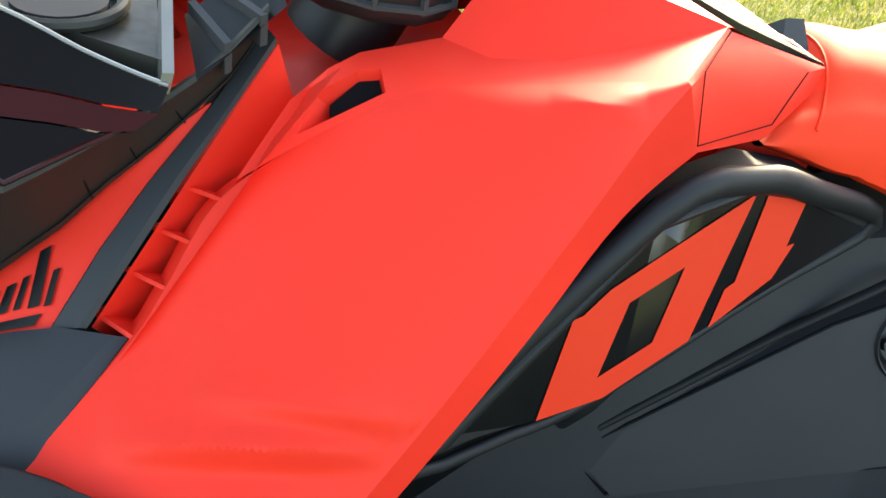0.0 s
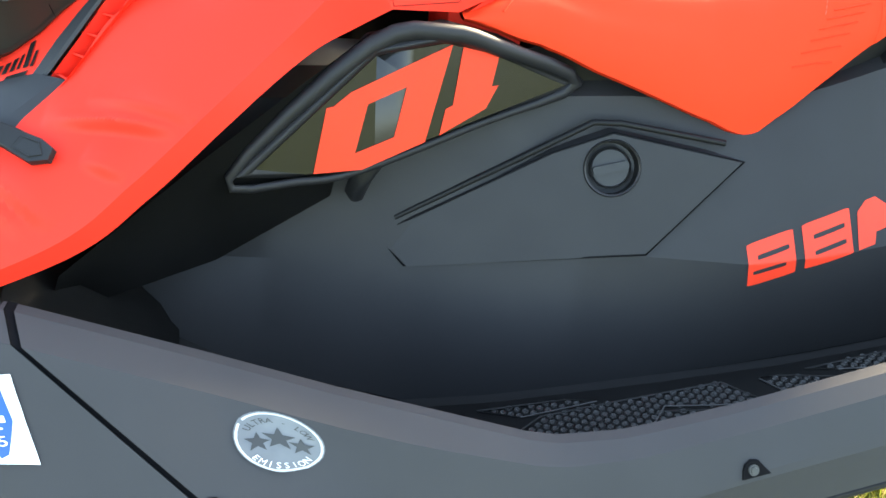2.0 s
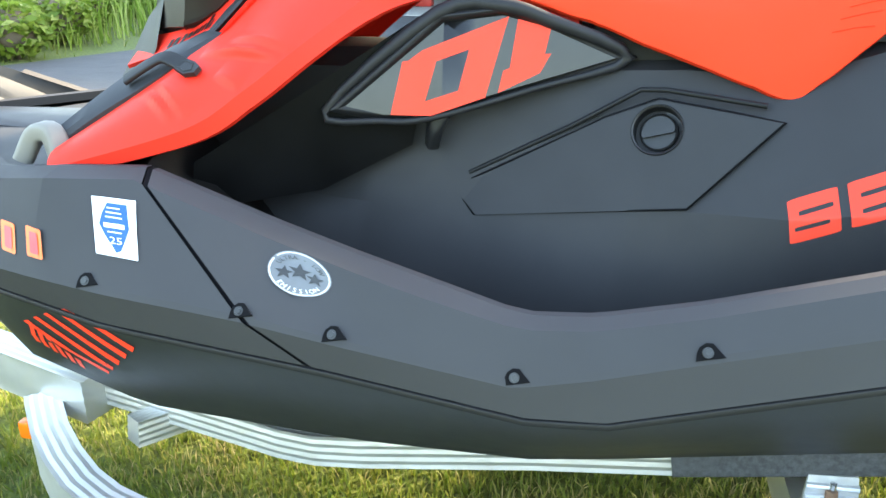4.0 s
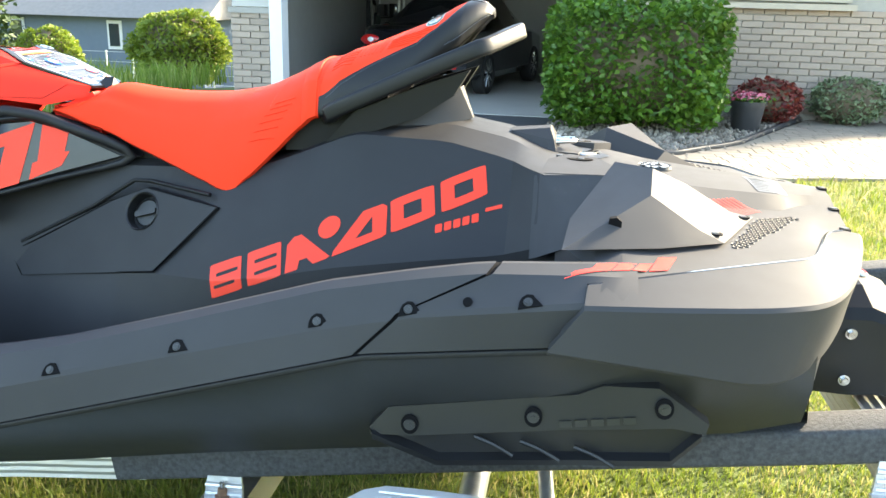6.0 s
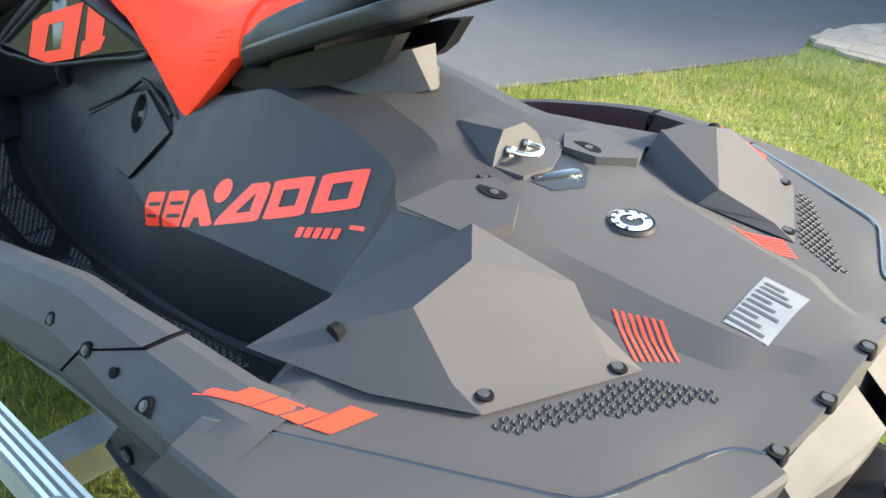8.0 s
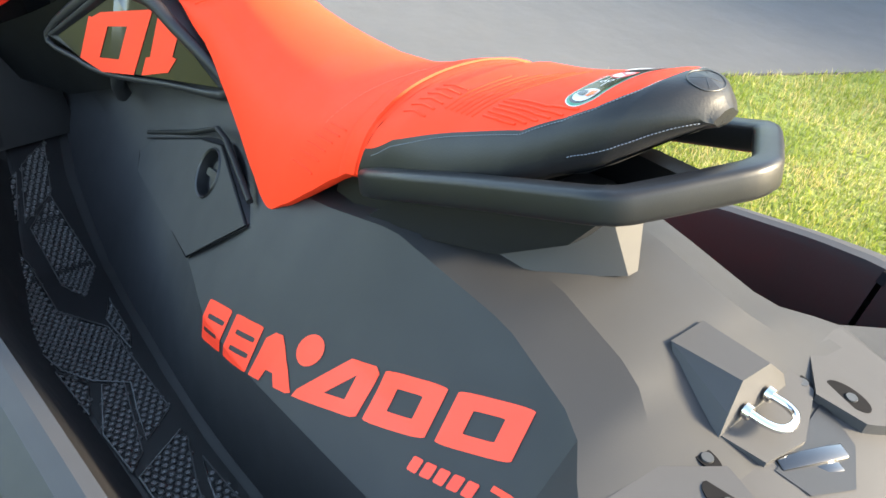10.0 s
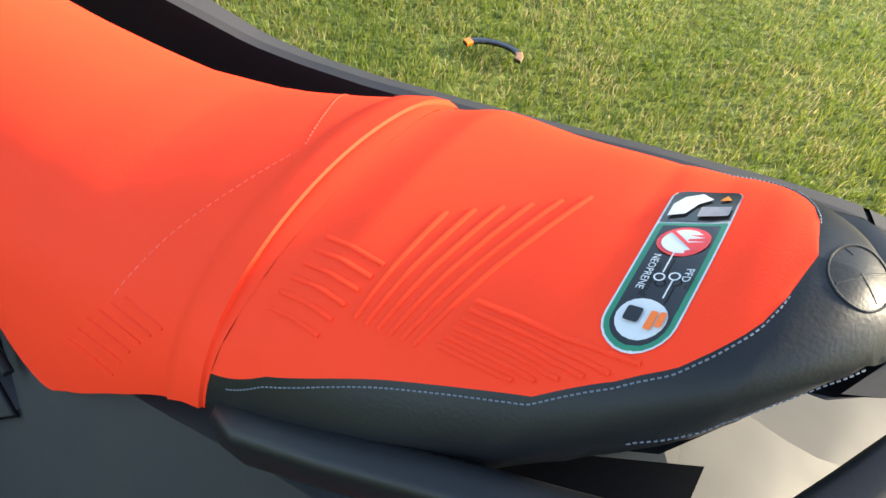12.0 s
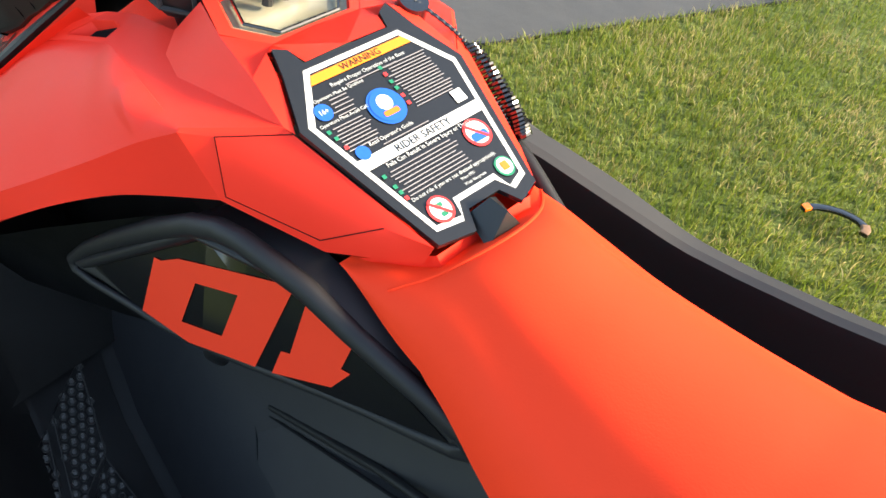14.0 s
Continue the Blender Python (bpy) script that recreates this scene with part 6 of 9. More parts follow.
prism(bm, [(-0.664, -0.030, 1.1342), (-0.651, -0.030, 1.1342), (-0.651, -0.010, 1.1342), (-0.664, -0.010, 1.1342)], (0, 0, 0.0006))
ski_part("cap_patch", bm, LGREEN, cap_ob, "teal patch")
bm = bmesh.new()
loft(bm, [[(-0.72, -0.12, 0.94), (-0.715, -0.075, 1.03), (-0.715, 0.075, 1.03), (-0.72, 0.12, 0.94)], [(-0.77, -0.11, 0.87), (-0.76, -0.06, 0.99), (-0.76, 0.06, 0.99), (-0.77, 0.11, 0.87)], [(-0.92, -0.10, 0.775), (-0.90, -0.04, 0.79), (-0.90, 0.04, 0.79), (-0.92, 0.10, 0.775)], [(-1.22, -0.05, 0.77), (-1.22, -0.03, 0.785), (-1.22, 0.03, 0.785), (-1.22, 0.05, 0.77)]])
ski_part("bow_nose", bm, BLACK, smooth=30)
bm = bmesh.new()
poly(bm, [(-0.66, -0.40, 0.79), (-0.66, -0.19, 0.90), (-0.66, 0.19, 0.90), (-0.66, 0.40, 0.79), (-0.90, -0.36, 0.775), (-0.90, -0.17, 0.78), (-0.90, 0.17, 0.78), (-0.90, 0.36, 0.775), (-1.22, 0, 0.765)],
     [(0, 1, 5, 4), (1, 2, 6, 5), (2, 3, 7, 6), (4, 5, 8), (5, 6, 8), (6, 7, 8)])
ski_part("bow_deck", bm, GREY, smooth=30)
for s in (-1, 1):
    bm = bmesh.new()
    tube(bm, spline([(-0.775, s * 0.352, 0.806), (-0.790, s * 0.345, 0.842), (-0.825, s * 0.338, 0.835), (-0.850, s * 0.345, 0.795)], 4), rounded(0.034, 0.030, 0.008))
    ski_part("bow_hook", bm, BEIGE, label="grey moulded bow tie-down hook")

# steering column
bm = bmesh.new()
tube(bm, spline([(-0.400, 0, 1.070), (-0.375, 0, 1.120), (-0.345, 0, 1.190), (-0.330, 0, 1.260)], 4), circle(0.044, 16, 0.038), up=(1, 0, 0))
column = ski_part("steering_column", bm, BLACK, label="black steering column and handlebar")
bm = bmesh.new()
tube(bm, spline([(-0.30, -0.36, 1.30), (-0.315, -0.22, 1.30), (-0.34, -0.10, 1.255), (-0.34, 0.10, 1.255), (-0.315, 0.22, 1.30), (-0.30, 0.36, 1.30)], 5), circle(0.017, 12))
ski_part("handlebar", bm, BLACK, column)
bm = bmesh.new()
PAD = [(-0.450, 0.030), (-0.425, 0.066), (-0.395, 0.078), (-0.362, 0.076), (-0.335, 0.056), (-0.325, 0.020)]
ring = PAD + [(x, -y) for x, y in reversed(PAD)]
loft(bm, [[(-0.388 + (x + 0.388) * f, y * f, z + (x + 0.388) * -0.10) for x, y in ring] for f, z in ((0.70, 1.112), (0.93, 1.114), (1.0, 1.122), (1.0, 1.150), (0.94, 1.162), (0.6, 1.172))], close=True, cap=True)
soften(bm, 0.004, 2, 25)
ski_part("steering_pad", bm, BLACK, column, smooth=40)
for s in (-1, 1):
    for i in range(5):
        (xa, ya), (xb, yb) = PAD[i], PAD[i + 1]
        a, b = Vector((xa, s * ya, 1.140 - (xa + 0.388) * 0.1)), Vector((xb, s * yb, 1.140 - (xb + 0.388) * 0.1))
        bm = bmesh.new()
        tube(bm, [a + Vector((0, 0, 0.012)), b + Vector((0, 0, 0.012)), b - Vector((0, 0, 0.014)), a - Vector((0, 0, 0.014))], circle(0.0036, 6), close=True, up=(0, s, 0))
        ski_part("pad_rib", bm, GREY, column)
bm = bmesh.new()
for y in (-0.012, 0.0, 0.012):
    tube(bm, spline([(-0.360, -0.046 + y, 1.225), (-0.352, -0.050 + y, 1.205), (-0.362, -0.048 + y, 1.190)], 3), circle(0.0035, 6))
ski_part("cable_clip", bm, SILVER, column)
for k in range(3):
    bm = bmesh.new()
    tube(bm, spline([(-0.33, -0.02 + 0.02 * k, 1.25), (-0.28, -0.01 + 0.015 * k, 1.20), (-0.27, -0.02 + 0.02 * k, 1.15)], 4), circle(0.005, 8))
    ski_part("control_cable", bm, BLACK, column)
# gauge in the dash
bm = bmesh.new()
G = [(-0.222, 0.048), (-0.222, -0.048), (-0.260, -0.077), (-0.312, -0.060), (-0.322, 0.0), (-0.312, 0.060), (-0.260, 0.077)]
def gz(x):
    return 1.146 + (x + 0.26) * -0.05
a = [Vector((x, y, gz(x) - 0.012)) for x, y in G]
b = [Vector((x, y, gz(x) + 0.001)) for x, y in G]
c = [Vector((-0.262 + (x + 0.262) * 0.86, y * 0.84, gz(x) + 0.0025)) for x, y in G]
d = [Vector((-0.262 + (x + 0.262) * 0.82, y * 0.80, gz(x) - 0.002)) for x, y in G]
loft(bm, [q + q[:1] for q in (a, b, c, d)])
gauge = ski_part("gauge_bezel", bm, RED, label="red gauge surround", smooth=30)
bm = bmesh.new()
bm.faces.new([bm.verts.new(p) for p in d])
bmesh.ops.solidify(bm, geom=bm.faces[:], thickness=0.003)
ski_part("gauge_glass", bm, material("gauge_glass", (0.42, 0.38, 0.27), 0.08, coat=0.8, vary=0.15, scale=25), gauge, label="tan gauge glass")
bm = bmesh.new()
tube(bm, [p.lerp(Vector((-0.258, 0, p.z)), 0.16) + Vector((0, 0, 0.0035)) for p in d], circle(0.0018, 6), close=True)
ski_part("gauge_line", bm, GLOSSBLK, gauge)

# warning plate on the dash; local u runs to starboard, v towards the bow
def plate(u, v, h=0.0):
    x = -v
    return Vector((x, u, 1.0775 - 0.355 * x + h))
OUTL = [(-0.062, 0.206), (-0.050, 0.200), (-0.046, 0.184), (0.046, 0.184), (0.050, 0.200), (0.062, 0.206), (0.070, 0.180), (0.090, 0.132), (0.060, 0.004), (0.036, -0.004), (0.024, 0.014), (-0.012, 0.014), (-0.020, -0.004), (-0.056, 0.002), (-0.090, 0.132), (-0.070, 0.180)]
bm = bmesh.new()
prism(bm, [plate(u, v) for u, v in OUTL], (0.0015, 0, 0.005))
soften(bm, 0.0012, 1, 40)
wl = ski_part("warning_plate", bm, LABELBLK, label="black riveted warning plate with white print")
def flat(name, loops, mat, h=0.0060):
    bm = fill(loops)
    for q in bm.verts:
        q.co = plate(q.co.x, q.co.y, h)
    return ski_part(name, bm, mat, wl)
EDGE = [(-0.052, 0.176), (0.052, 0.176), (0.082, 0.130), (0.056, 0.012), (0.038, 0.006), (0.027, 0.021), (-0.015, 0.021), (-0.023, 0.006), (-0.050, 0.010), (-0.082, 0.130)]
inner = [(u * 0.935 + 0.0002, 0.090 + (v - 0.090) * 0.945) for u, v in EDGE]
inner[5], inner[6] = (0.030, 0.026), (-0.018, 0.026)
flat("plate_border", (EDGE, inner), PRINT)
flat("plate_banner", ([(-0.050, 0.169), (0.050, 0.169), (0.0555, 0.1605), (-0.0555, 0.1605)],), YELLOW, 0.0066)
flat("plate_band", ([(-0.0675, 0.088), (0.0675, 0.088), (0.065, 0.077), (-0.065, 0.077)],), PRINT, 0.0066)
for u, v, r, m1, m2 in ((-0.010, 0.118, 0.0175, BLUE, WHITE), (-0.062, 0.136, 0.008, BLUE, None), (-0.057, 0.092, 0.0065, BLUE, None), (0.045, 0.062, 0.0135, LRED, WHITE), (0.044, 0.026, 0.0095, LGREEN, WHITE), (-0.034, 0.023, 0.0120, LRED, WHITE)):
    flat("plate_symbol", (disc(u, v, r, 26),), m1, 0.0068)
    if m2:
        flat("plate_symbol", (disc(u, v, r * 0.80, 26),), m2 if m1 is not BLUE else WHITE, 0.0072)
        if m1 is BLUE:
            flat("plate_symbol", (disc(u, v, r * 0.86, 26),), BLUE, 0.0074)
            flat("plate_symbol", (disc(u, v + 0.003, r * 0.42, 14),), WHITE, 0.0078)
            flat("plate_symbol", (rrect(u, v - 0.007, 0.016, 0.005, 0.002),), ORANGE, 0.0078)
flat("plate_symbol", (rrect(0.045, 0.058, 0.018, 0.008, 0.003),), BLUE, 0.0076)
flat("plate_symbol", (rrect(0.044, 0.026, 0.008, 0.008, 0.001),), ORANGE, 0.0076)
flat("plate_symbol", (rrect(-0.034, 0.026, 0.008, 0.004, 0.001),), LGREEN, 0.0076)
flat("plate_symbol", (rrect(-0.034, 0.018, 0.006, 0.004, 0.001),), LGREEN, 0.0076)
flat("plate_symbol", ([(-0.0425, 0.0305), (-0.0405, 0.0325), (-0.0255, 0.0155), (-0.0275, 0.0135)],), LRED, 0.0079)
flat("plate_symbol", ([(0.0355, 0.0705), (0.0375, 0.0725), (0.0545, 0.0535), (0.0525, 0.0515)],), LRED, 0.0079)
flat("plate_code_field", (rrect(0.056, 0.098, 0.012, 0.012, 0.0005),), WHITE, 0.0068)
def say(body, u, v, size, mat=PRINT, align="LEFT", h=0.0068):
    bm = words(body, size, align)
    for q in bm.verts:
        q.co = plate(u + q.co.x, v + q.co.y, h)
    ski_part("plate_text", bm, mat, wl)
say("WARNING", 0, 0.1615, 0.0090, LABELBLK, "CENTER", 0.0072)
say("RIDER SAFETY", 0, 0.0790, 0.0098, LABELBLK, "CENTER", 0.0072)
say("Require Proper Operation of the Boat", 0, 0.1525, 0.0052, PRINT, "CENTER")
say("Operators Must Be Qualified", -0.064, 0.1455, 0.0044)
say("Operators Must Avoid Collisions", -0.074, 0.1240, 0.0044)
say("Read Operator's Guide", -0.048, 0.0940, 0.0050)
say("Falls Can Result in Severe Injury or Death", 0, 0.0720, 0.0056, PRINT, "CENTER")
say("Do not ride if you are not dressed appropriately.", -0.050, 0.0385, 0.0048)
say("Wear PFD", 0.0, 0.0335, 0.0036); say("Wear Neoprene", 0.0, 0.0285, 0.0036); say("See Operator's Guide", -0.014, 0.0228, 0.0040)
say("16+", -0.062, 0.1338, 0.0062, WHITE, "CENTER", 0.0074)
rnd = random.Random(4)
for u0, u1, v0, v1, n in ((-0.052, -0.030, 0.143, 0.128, 5), (-0.066, -0.030, 0.120, 0.098, 8), (0.014, 0.064, 0.149, 0.106, 15), (-0.040, 0.020, 0.0905, 0.089, 1), (-0.052, 0.026, 0.068, 0.044, 8), (-0.030, 0.030, 0.1495, 0.148, 1)):
    for k in range(n):
        v = v0 + (v1 - v0) * k / max(1, n - 1)
        flat("print_line", (rrect((u0 + u1) / 2 - rnd.random() * 0.004, v, (u1 - u0) * (0.80 + 0.2 * rnd.random()), 0.0009, 0.0003, 1),), GREYPRINT, 0.0067)
for u, v, m in ((0.010, 0.150, LGREEN), (0.010, 0.143, LRED), (0.010, 0.135, LGREEN), (0.010, 0.128, LGREEN), (0.010, 0.120, LRED), (0.010, 0.112, LRED), (-0.070, 0.119, LGREEN), (-0.068, 0.112, LGREEN), (-0.066, 0.102, LRED), (-0.056, 0.067, LGREEN), (-0.054, 0.056, LGREEN), (-0.053, 0.050, LGREEN), (-0.052, 0.044, LRED)):
    flat("tick_box", (rrect(u, v, 0.0036, 0.0036, 0.0004, 1),), m, 0.0069)
# pointed catch in the notch of the plate
bm = bmesh.new()
poly(bm, [(0.020, -0.020, 1.070), (0.022, 0.022, 1.070), (-0.012, 0.020, 1.082), (-0.012, -0.014, 1.082), (0.016, 0.002, 1.098), (-0.004, 0.002, 1.098), (0.026, 0.002, 1.056)], [(0, 6, 4), (6, 1, 4), (1, 2, 5, 4), (2, 3, 5), (3, 0, 4, 5), (0, 6, 1, 2, 3)])
soften(bm, 0.002, 2, 20)
ski_part("seat_catch", bm, BLACK)
bm = bmesh.new()
poly(bm, [(-0.002, -0.056, 1.070), (-0.002, 0.056, 1.070), (0.010, 0.05, 1.044), (0.010, -0.05, 1.044), (-0.06, 0.088, 1.04), (-0.06, -0.088, 1.04)], [(0, 1, 2, 3), (1, 4, 2), (0, 3, 5)])
ski_part("dash_rear_wall", bm, RED)
# safety lanyard with its coiled cord
bm = bmesh.new()
rod(bm, (-0.212, 0.092, 1.112), (-0.200, 0.094, 1.150), 0.019, 0.015, 18)
rod(bm, (-0.214, 0.092, 1.106), (-0.211, 0.0925, 1.114), 0.028, 0.026, 20)
lan = ski_part("stop_switch", bm, GLOSSBLK, label="black engine stop switch with coiled lanyard")
bm = bmesh.new()
base = spline([(-0.200, 0.094, 1.150), (-0.168, 0.118, 1.125), (-0.150, 0.134, 1.100), (-0.125, 0.142, 1.076), (-0.098, 0.143, 1.056), (-0.080, 0.140, 1.040)], 10)
pts = []
for i in range(0, 360):
    f = i / 359 * (len(base) - 1)
    k = min(len(base) - 2, int(f))
    p = base[k].lerp(base[k + 1], f - k)
    r = 0.0095 if f > 16 else 0.0004
    a = i * 0.62
    pts.append(p + Vector((0.55 * r * math.cos(a), 0.8 * r * math.sin(a), 0.75 * r * math.cos(a))))
tube(bm, pts, circle(0.0021, 5))
ski_part("coiled_cord", bm, GLOSSBLK, lan)
bm = bmesh.new()
tube(bm, [(-0.088 + 0.010 * math.cos(a), 0.148, 1.002 + 0.010 * math.sin(a)) for a in [2 * math.pi * k / 20 for k in range(20)]], circle(0.0028, 6), close=True, up=(0, 1, 0))
ski_part("cord_clip", bm, YELLOW, lan, "yellow clip ring")

# ---- stern gear ----
for s in (-1, 1):
    bm = bmesh.new()
    V = [(1.505, 0.215, 0.900), (1.512, 0.02, 0.905), (1.560, 0.02, 0.868), (1.556, 0.110, 0.862), (1.530, 0.185, 0.845), (1.515, 0.02, 0.815), (1.508, 0.190, 0.800), (1.555, 0.02, 0.822), (1.548, 0.105, 0.812)]
    poly(bm, [(x, s * w, z) for x, w, z in V], [(0, 1, 2, 3, 4), (3, 2, 7, 8), (4, 3, 8, 6), (0, 4, 6), (7, 5, 6, 8)])
    soften(bm, 0.004, 2, 15)
    ski_part("transom_block", bm, GREY, smooth=30)
bm = bmesh.new()
poly(bm, [(1.40, -0.45, 0.80), (1.40, 0.45, 0.80), (1.42, 0.42, 0.64), (1.42, -0.42, 0.64), (1.47, -0.30, 0.80), (1.47, 0.30, 0.80), (1.46, 0.28, 0.60), (1.46, -0.28, 0.60), (1.42, 0.10, 0.52), (1.42, -0.10, 0.52)],
     [(0, 3, 7, 4), (4, 7, 9, 8, 6, 5), (5, 6, 2, 1)])
ski_part("transom", bm, HULL, smooth=20)
jet = ski_part("jet_nozzle", bmesh.new(), BLACK, label="black jet nozzle and reverse bucket")
bm = bmesh.new()
rod(bm, (1.42, 0, 0.64), (1.62, 0, 0.66), 0.085, 0.062, 24)
ski_part("nozzle_cone", bm, GLOSSBLK, jet)
for s in (-1, 1):
    bm = bmesh.new()
    prism(bm, [(x, s * 0.122, z) for x, z in ((1.474, 0.607), (1.494, 0.570), (1.580, 0.568), (1.640, 0.574), (1.690, 0.560), (1.722, 0.562), (1.742, 0.600), (1.744, 0.650), (1.690, 0.652), (1.654, 0.708), (1.600, 0.724), (1.548, 0.722), (1.509, 0.690))], (0, s * 0.008, 0))
    soften(bm, 0.003, 2, 40)
    ski_part("bucket_side", bm, BLACK, jet)
    for x, z in ((1.516, 0.676), (1.564, 0.696), (1.498, 0.603), (1.566, 0.600)):
        bm = bmesh.new()
        rod(bm, (x, s * 0.130, z), (x, s * 0.136, z), 0.0120, 0.0110, 16)
        rod(bm, (x, s * 0.136, z), (x, s * 0.143, z), 0.0078, 0.0072, 6)
        ski_part("bucket_nut", bm, STEEL, jet)
bm = bmesh.new()
ROOF = [(-0.130, [(1.545, 0.722), (1.600, 0.724), (1.650, 0.708), (1.682, 0.660)]), (-0.118, [(1.540, 0.742), (1.600, 0.746), (1.655, 0.726), (1.688, 0.676)]), (-0.070, [(1.535, 0.768), (1.590, 0.776), (1.645, 0.758), (1.690, 0.704)]), (0.0, [(1.535, 0.772), (1.590, 0.782), (1.650, 0.766), (1.692, 0.716)])]
ROOF += [(-y, p) for y, p in ROOF[-2::-1]]
loft(bm, [[(x, y, z) for x, z in p] for y, p in ROOF])
bmesh.ops.solidify(bm, geom=bm.faces[:], thickness=0.006)
ski_part("bucket_top", bm, BLACK, jet, label="faceted black bucket shell", smooth=20)
bm = bmesh.new()
prism(bm, [(x, -0.118, z) for x, z in ((1.650, 0.690), (1.690, 0.700), (1.735, 0.655), (1.735, 0.600), (1.715, 0.566), (1.660, 0.585))], (0, 0.236, 0))
soften(bm, 0.008, 2, 20)
ski_part("bucket_body", bm, BLACK, jet, smooth=30)
for y in (-0.074, 0.0, 0.074):
    bm = bmesh.new()
    tube(bm, [(1.672, y, 0.722), (1.700, y + 0.008, 0.716), (1.722, y + 0.010, 0.690)], rounded(0.030, 0.022, 0.009))
    ski_part("bucket_rib", bm, BLACK, jet)
for a, b in (((1.700, 0.712), (1.708, 0.712)), ((1.748, 0.668), (1.756, 0.668))):
    bm = bmesh.new()
    tube(bm, [(a[0], -0.128, a[1] - 0.004), (b[0], -0.06, b[1]), (b[0], 0.06, b[1]), (a[0], 0.128, a[1] - 0.004)], rounded(0.016, 0.022, 0.005))
    ski_part("grille_bar", bm, BLACK, jet)
for y in (-0.122, -0.052, 0.052, 0.122):
    bm = bmesh.new()
    tube(bm, [(1.700, y, 0.710), (1.750, y, 0.666)], rounded(0.018, 0.016, 0.004))
    ski_part("grille_bar", bm, BLACK, jet)
bm = bmesh.new()
rod(bm, (1.600, 0.0, 0.7795), (1.6015, 0.0, 0.7845), 0.021, 0.021, 24)
ski_part("round_sticker", bm, WHITE, jet)
bm = bmesh.new()
tube(bm, [(1.6015 + 0.0165 * math.cos(a), 0.0175 * math.sin(a), 0.785 - 0.0045 * math.cos(a)) for a in [2 * math.pi * k / 24 for k in range(24)]], circle(0.0016, 6), close=True)
ski_part("sticker_ring", bm, LRED, jet)

# ---- trailer ----
trailer = thing("boat_trailer", "ribbed aluminium boat trailer with carpeted bunks on the lawn", "trailer", at=(0.5, 0, 0))
TR = Matrix.Translation((-0.5, 0, 0))


def tr_part(name, bm, mat, parent=None, label="", smooth=38):
    ob = part(name, bm, mat, None, label, smooth)
    if parent is None:
        ob.parent, ob.matrix_parent_inverse = trailer, TR
    else:
        ob.parent = parent
    return ob


def ribbed(w, h, n=4, d=0.0016):
    """A rectangular section with ribs along its sides and top."""
    pts = []
    def edge(a, b, out):
        for k in range(n * 2):
            t = k / (n * 2)
            o = d if k % 2 else 0.0
            pts.append((a[0] + (b[0] - a[0]) * t - out[0] * o, a[1] + (b[1] - a[1]) * t - out[1] * o))
    edge((w / 2, -h / 2), (w / 2, h / 2), (1, 0))
    edge((w / 2, h / 2), (-w / 2, h / 2), (0, 1))
    edge((-w / 2, h / 2), (-w / 2, -h / 2), (-1, 0))
    edge((-w / 2, -h / 2), (w / 2, -h / 2), (0, -1))
    return pts


def bunk_line(x):
    return bunk_top(x) + table(x, [(0.2, 0.027), (0.55, 0.021), (1.3, 0.008), (1.6, 0.0)])[0]


def rail_z(x):
    return float(np.interp(x, (-0.95, -0.365, 0.0, 0.27, 1.80), (0.292, 0.288, 0.318, 0.3646, 0.5635)))


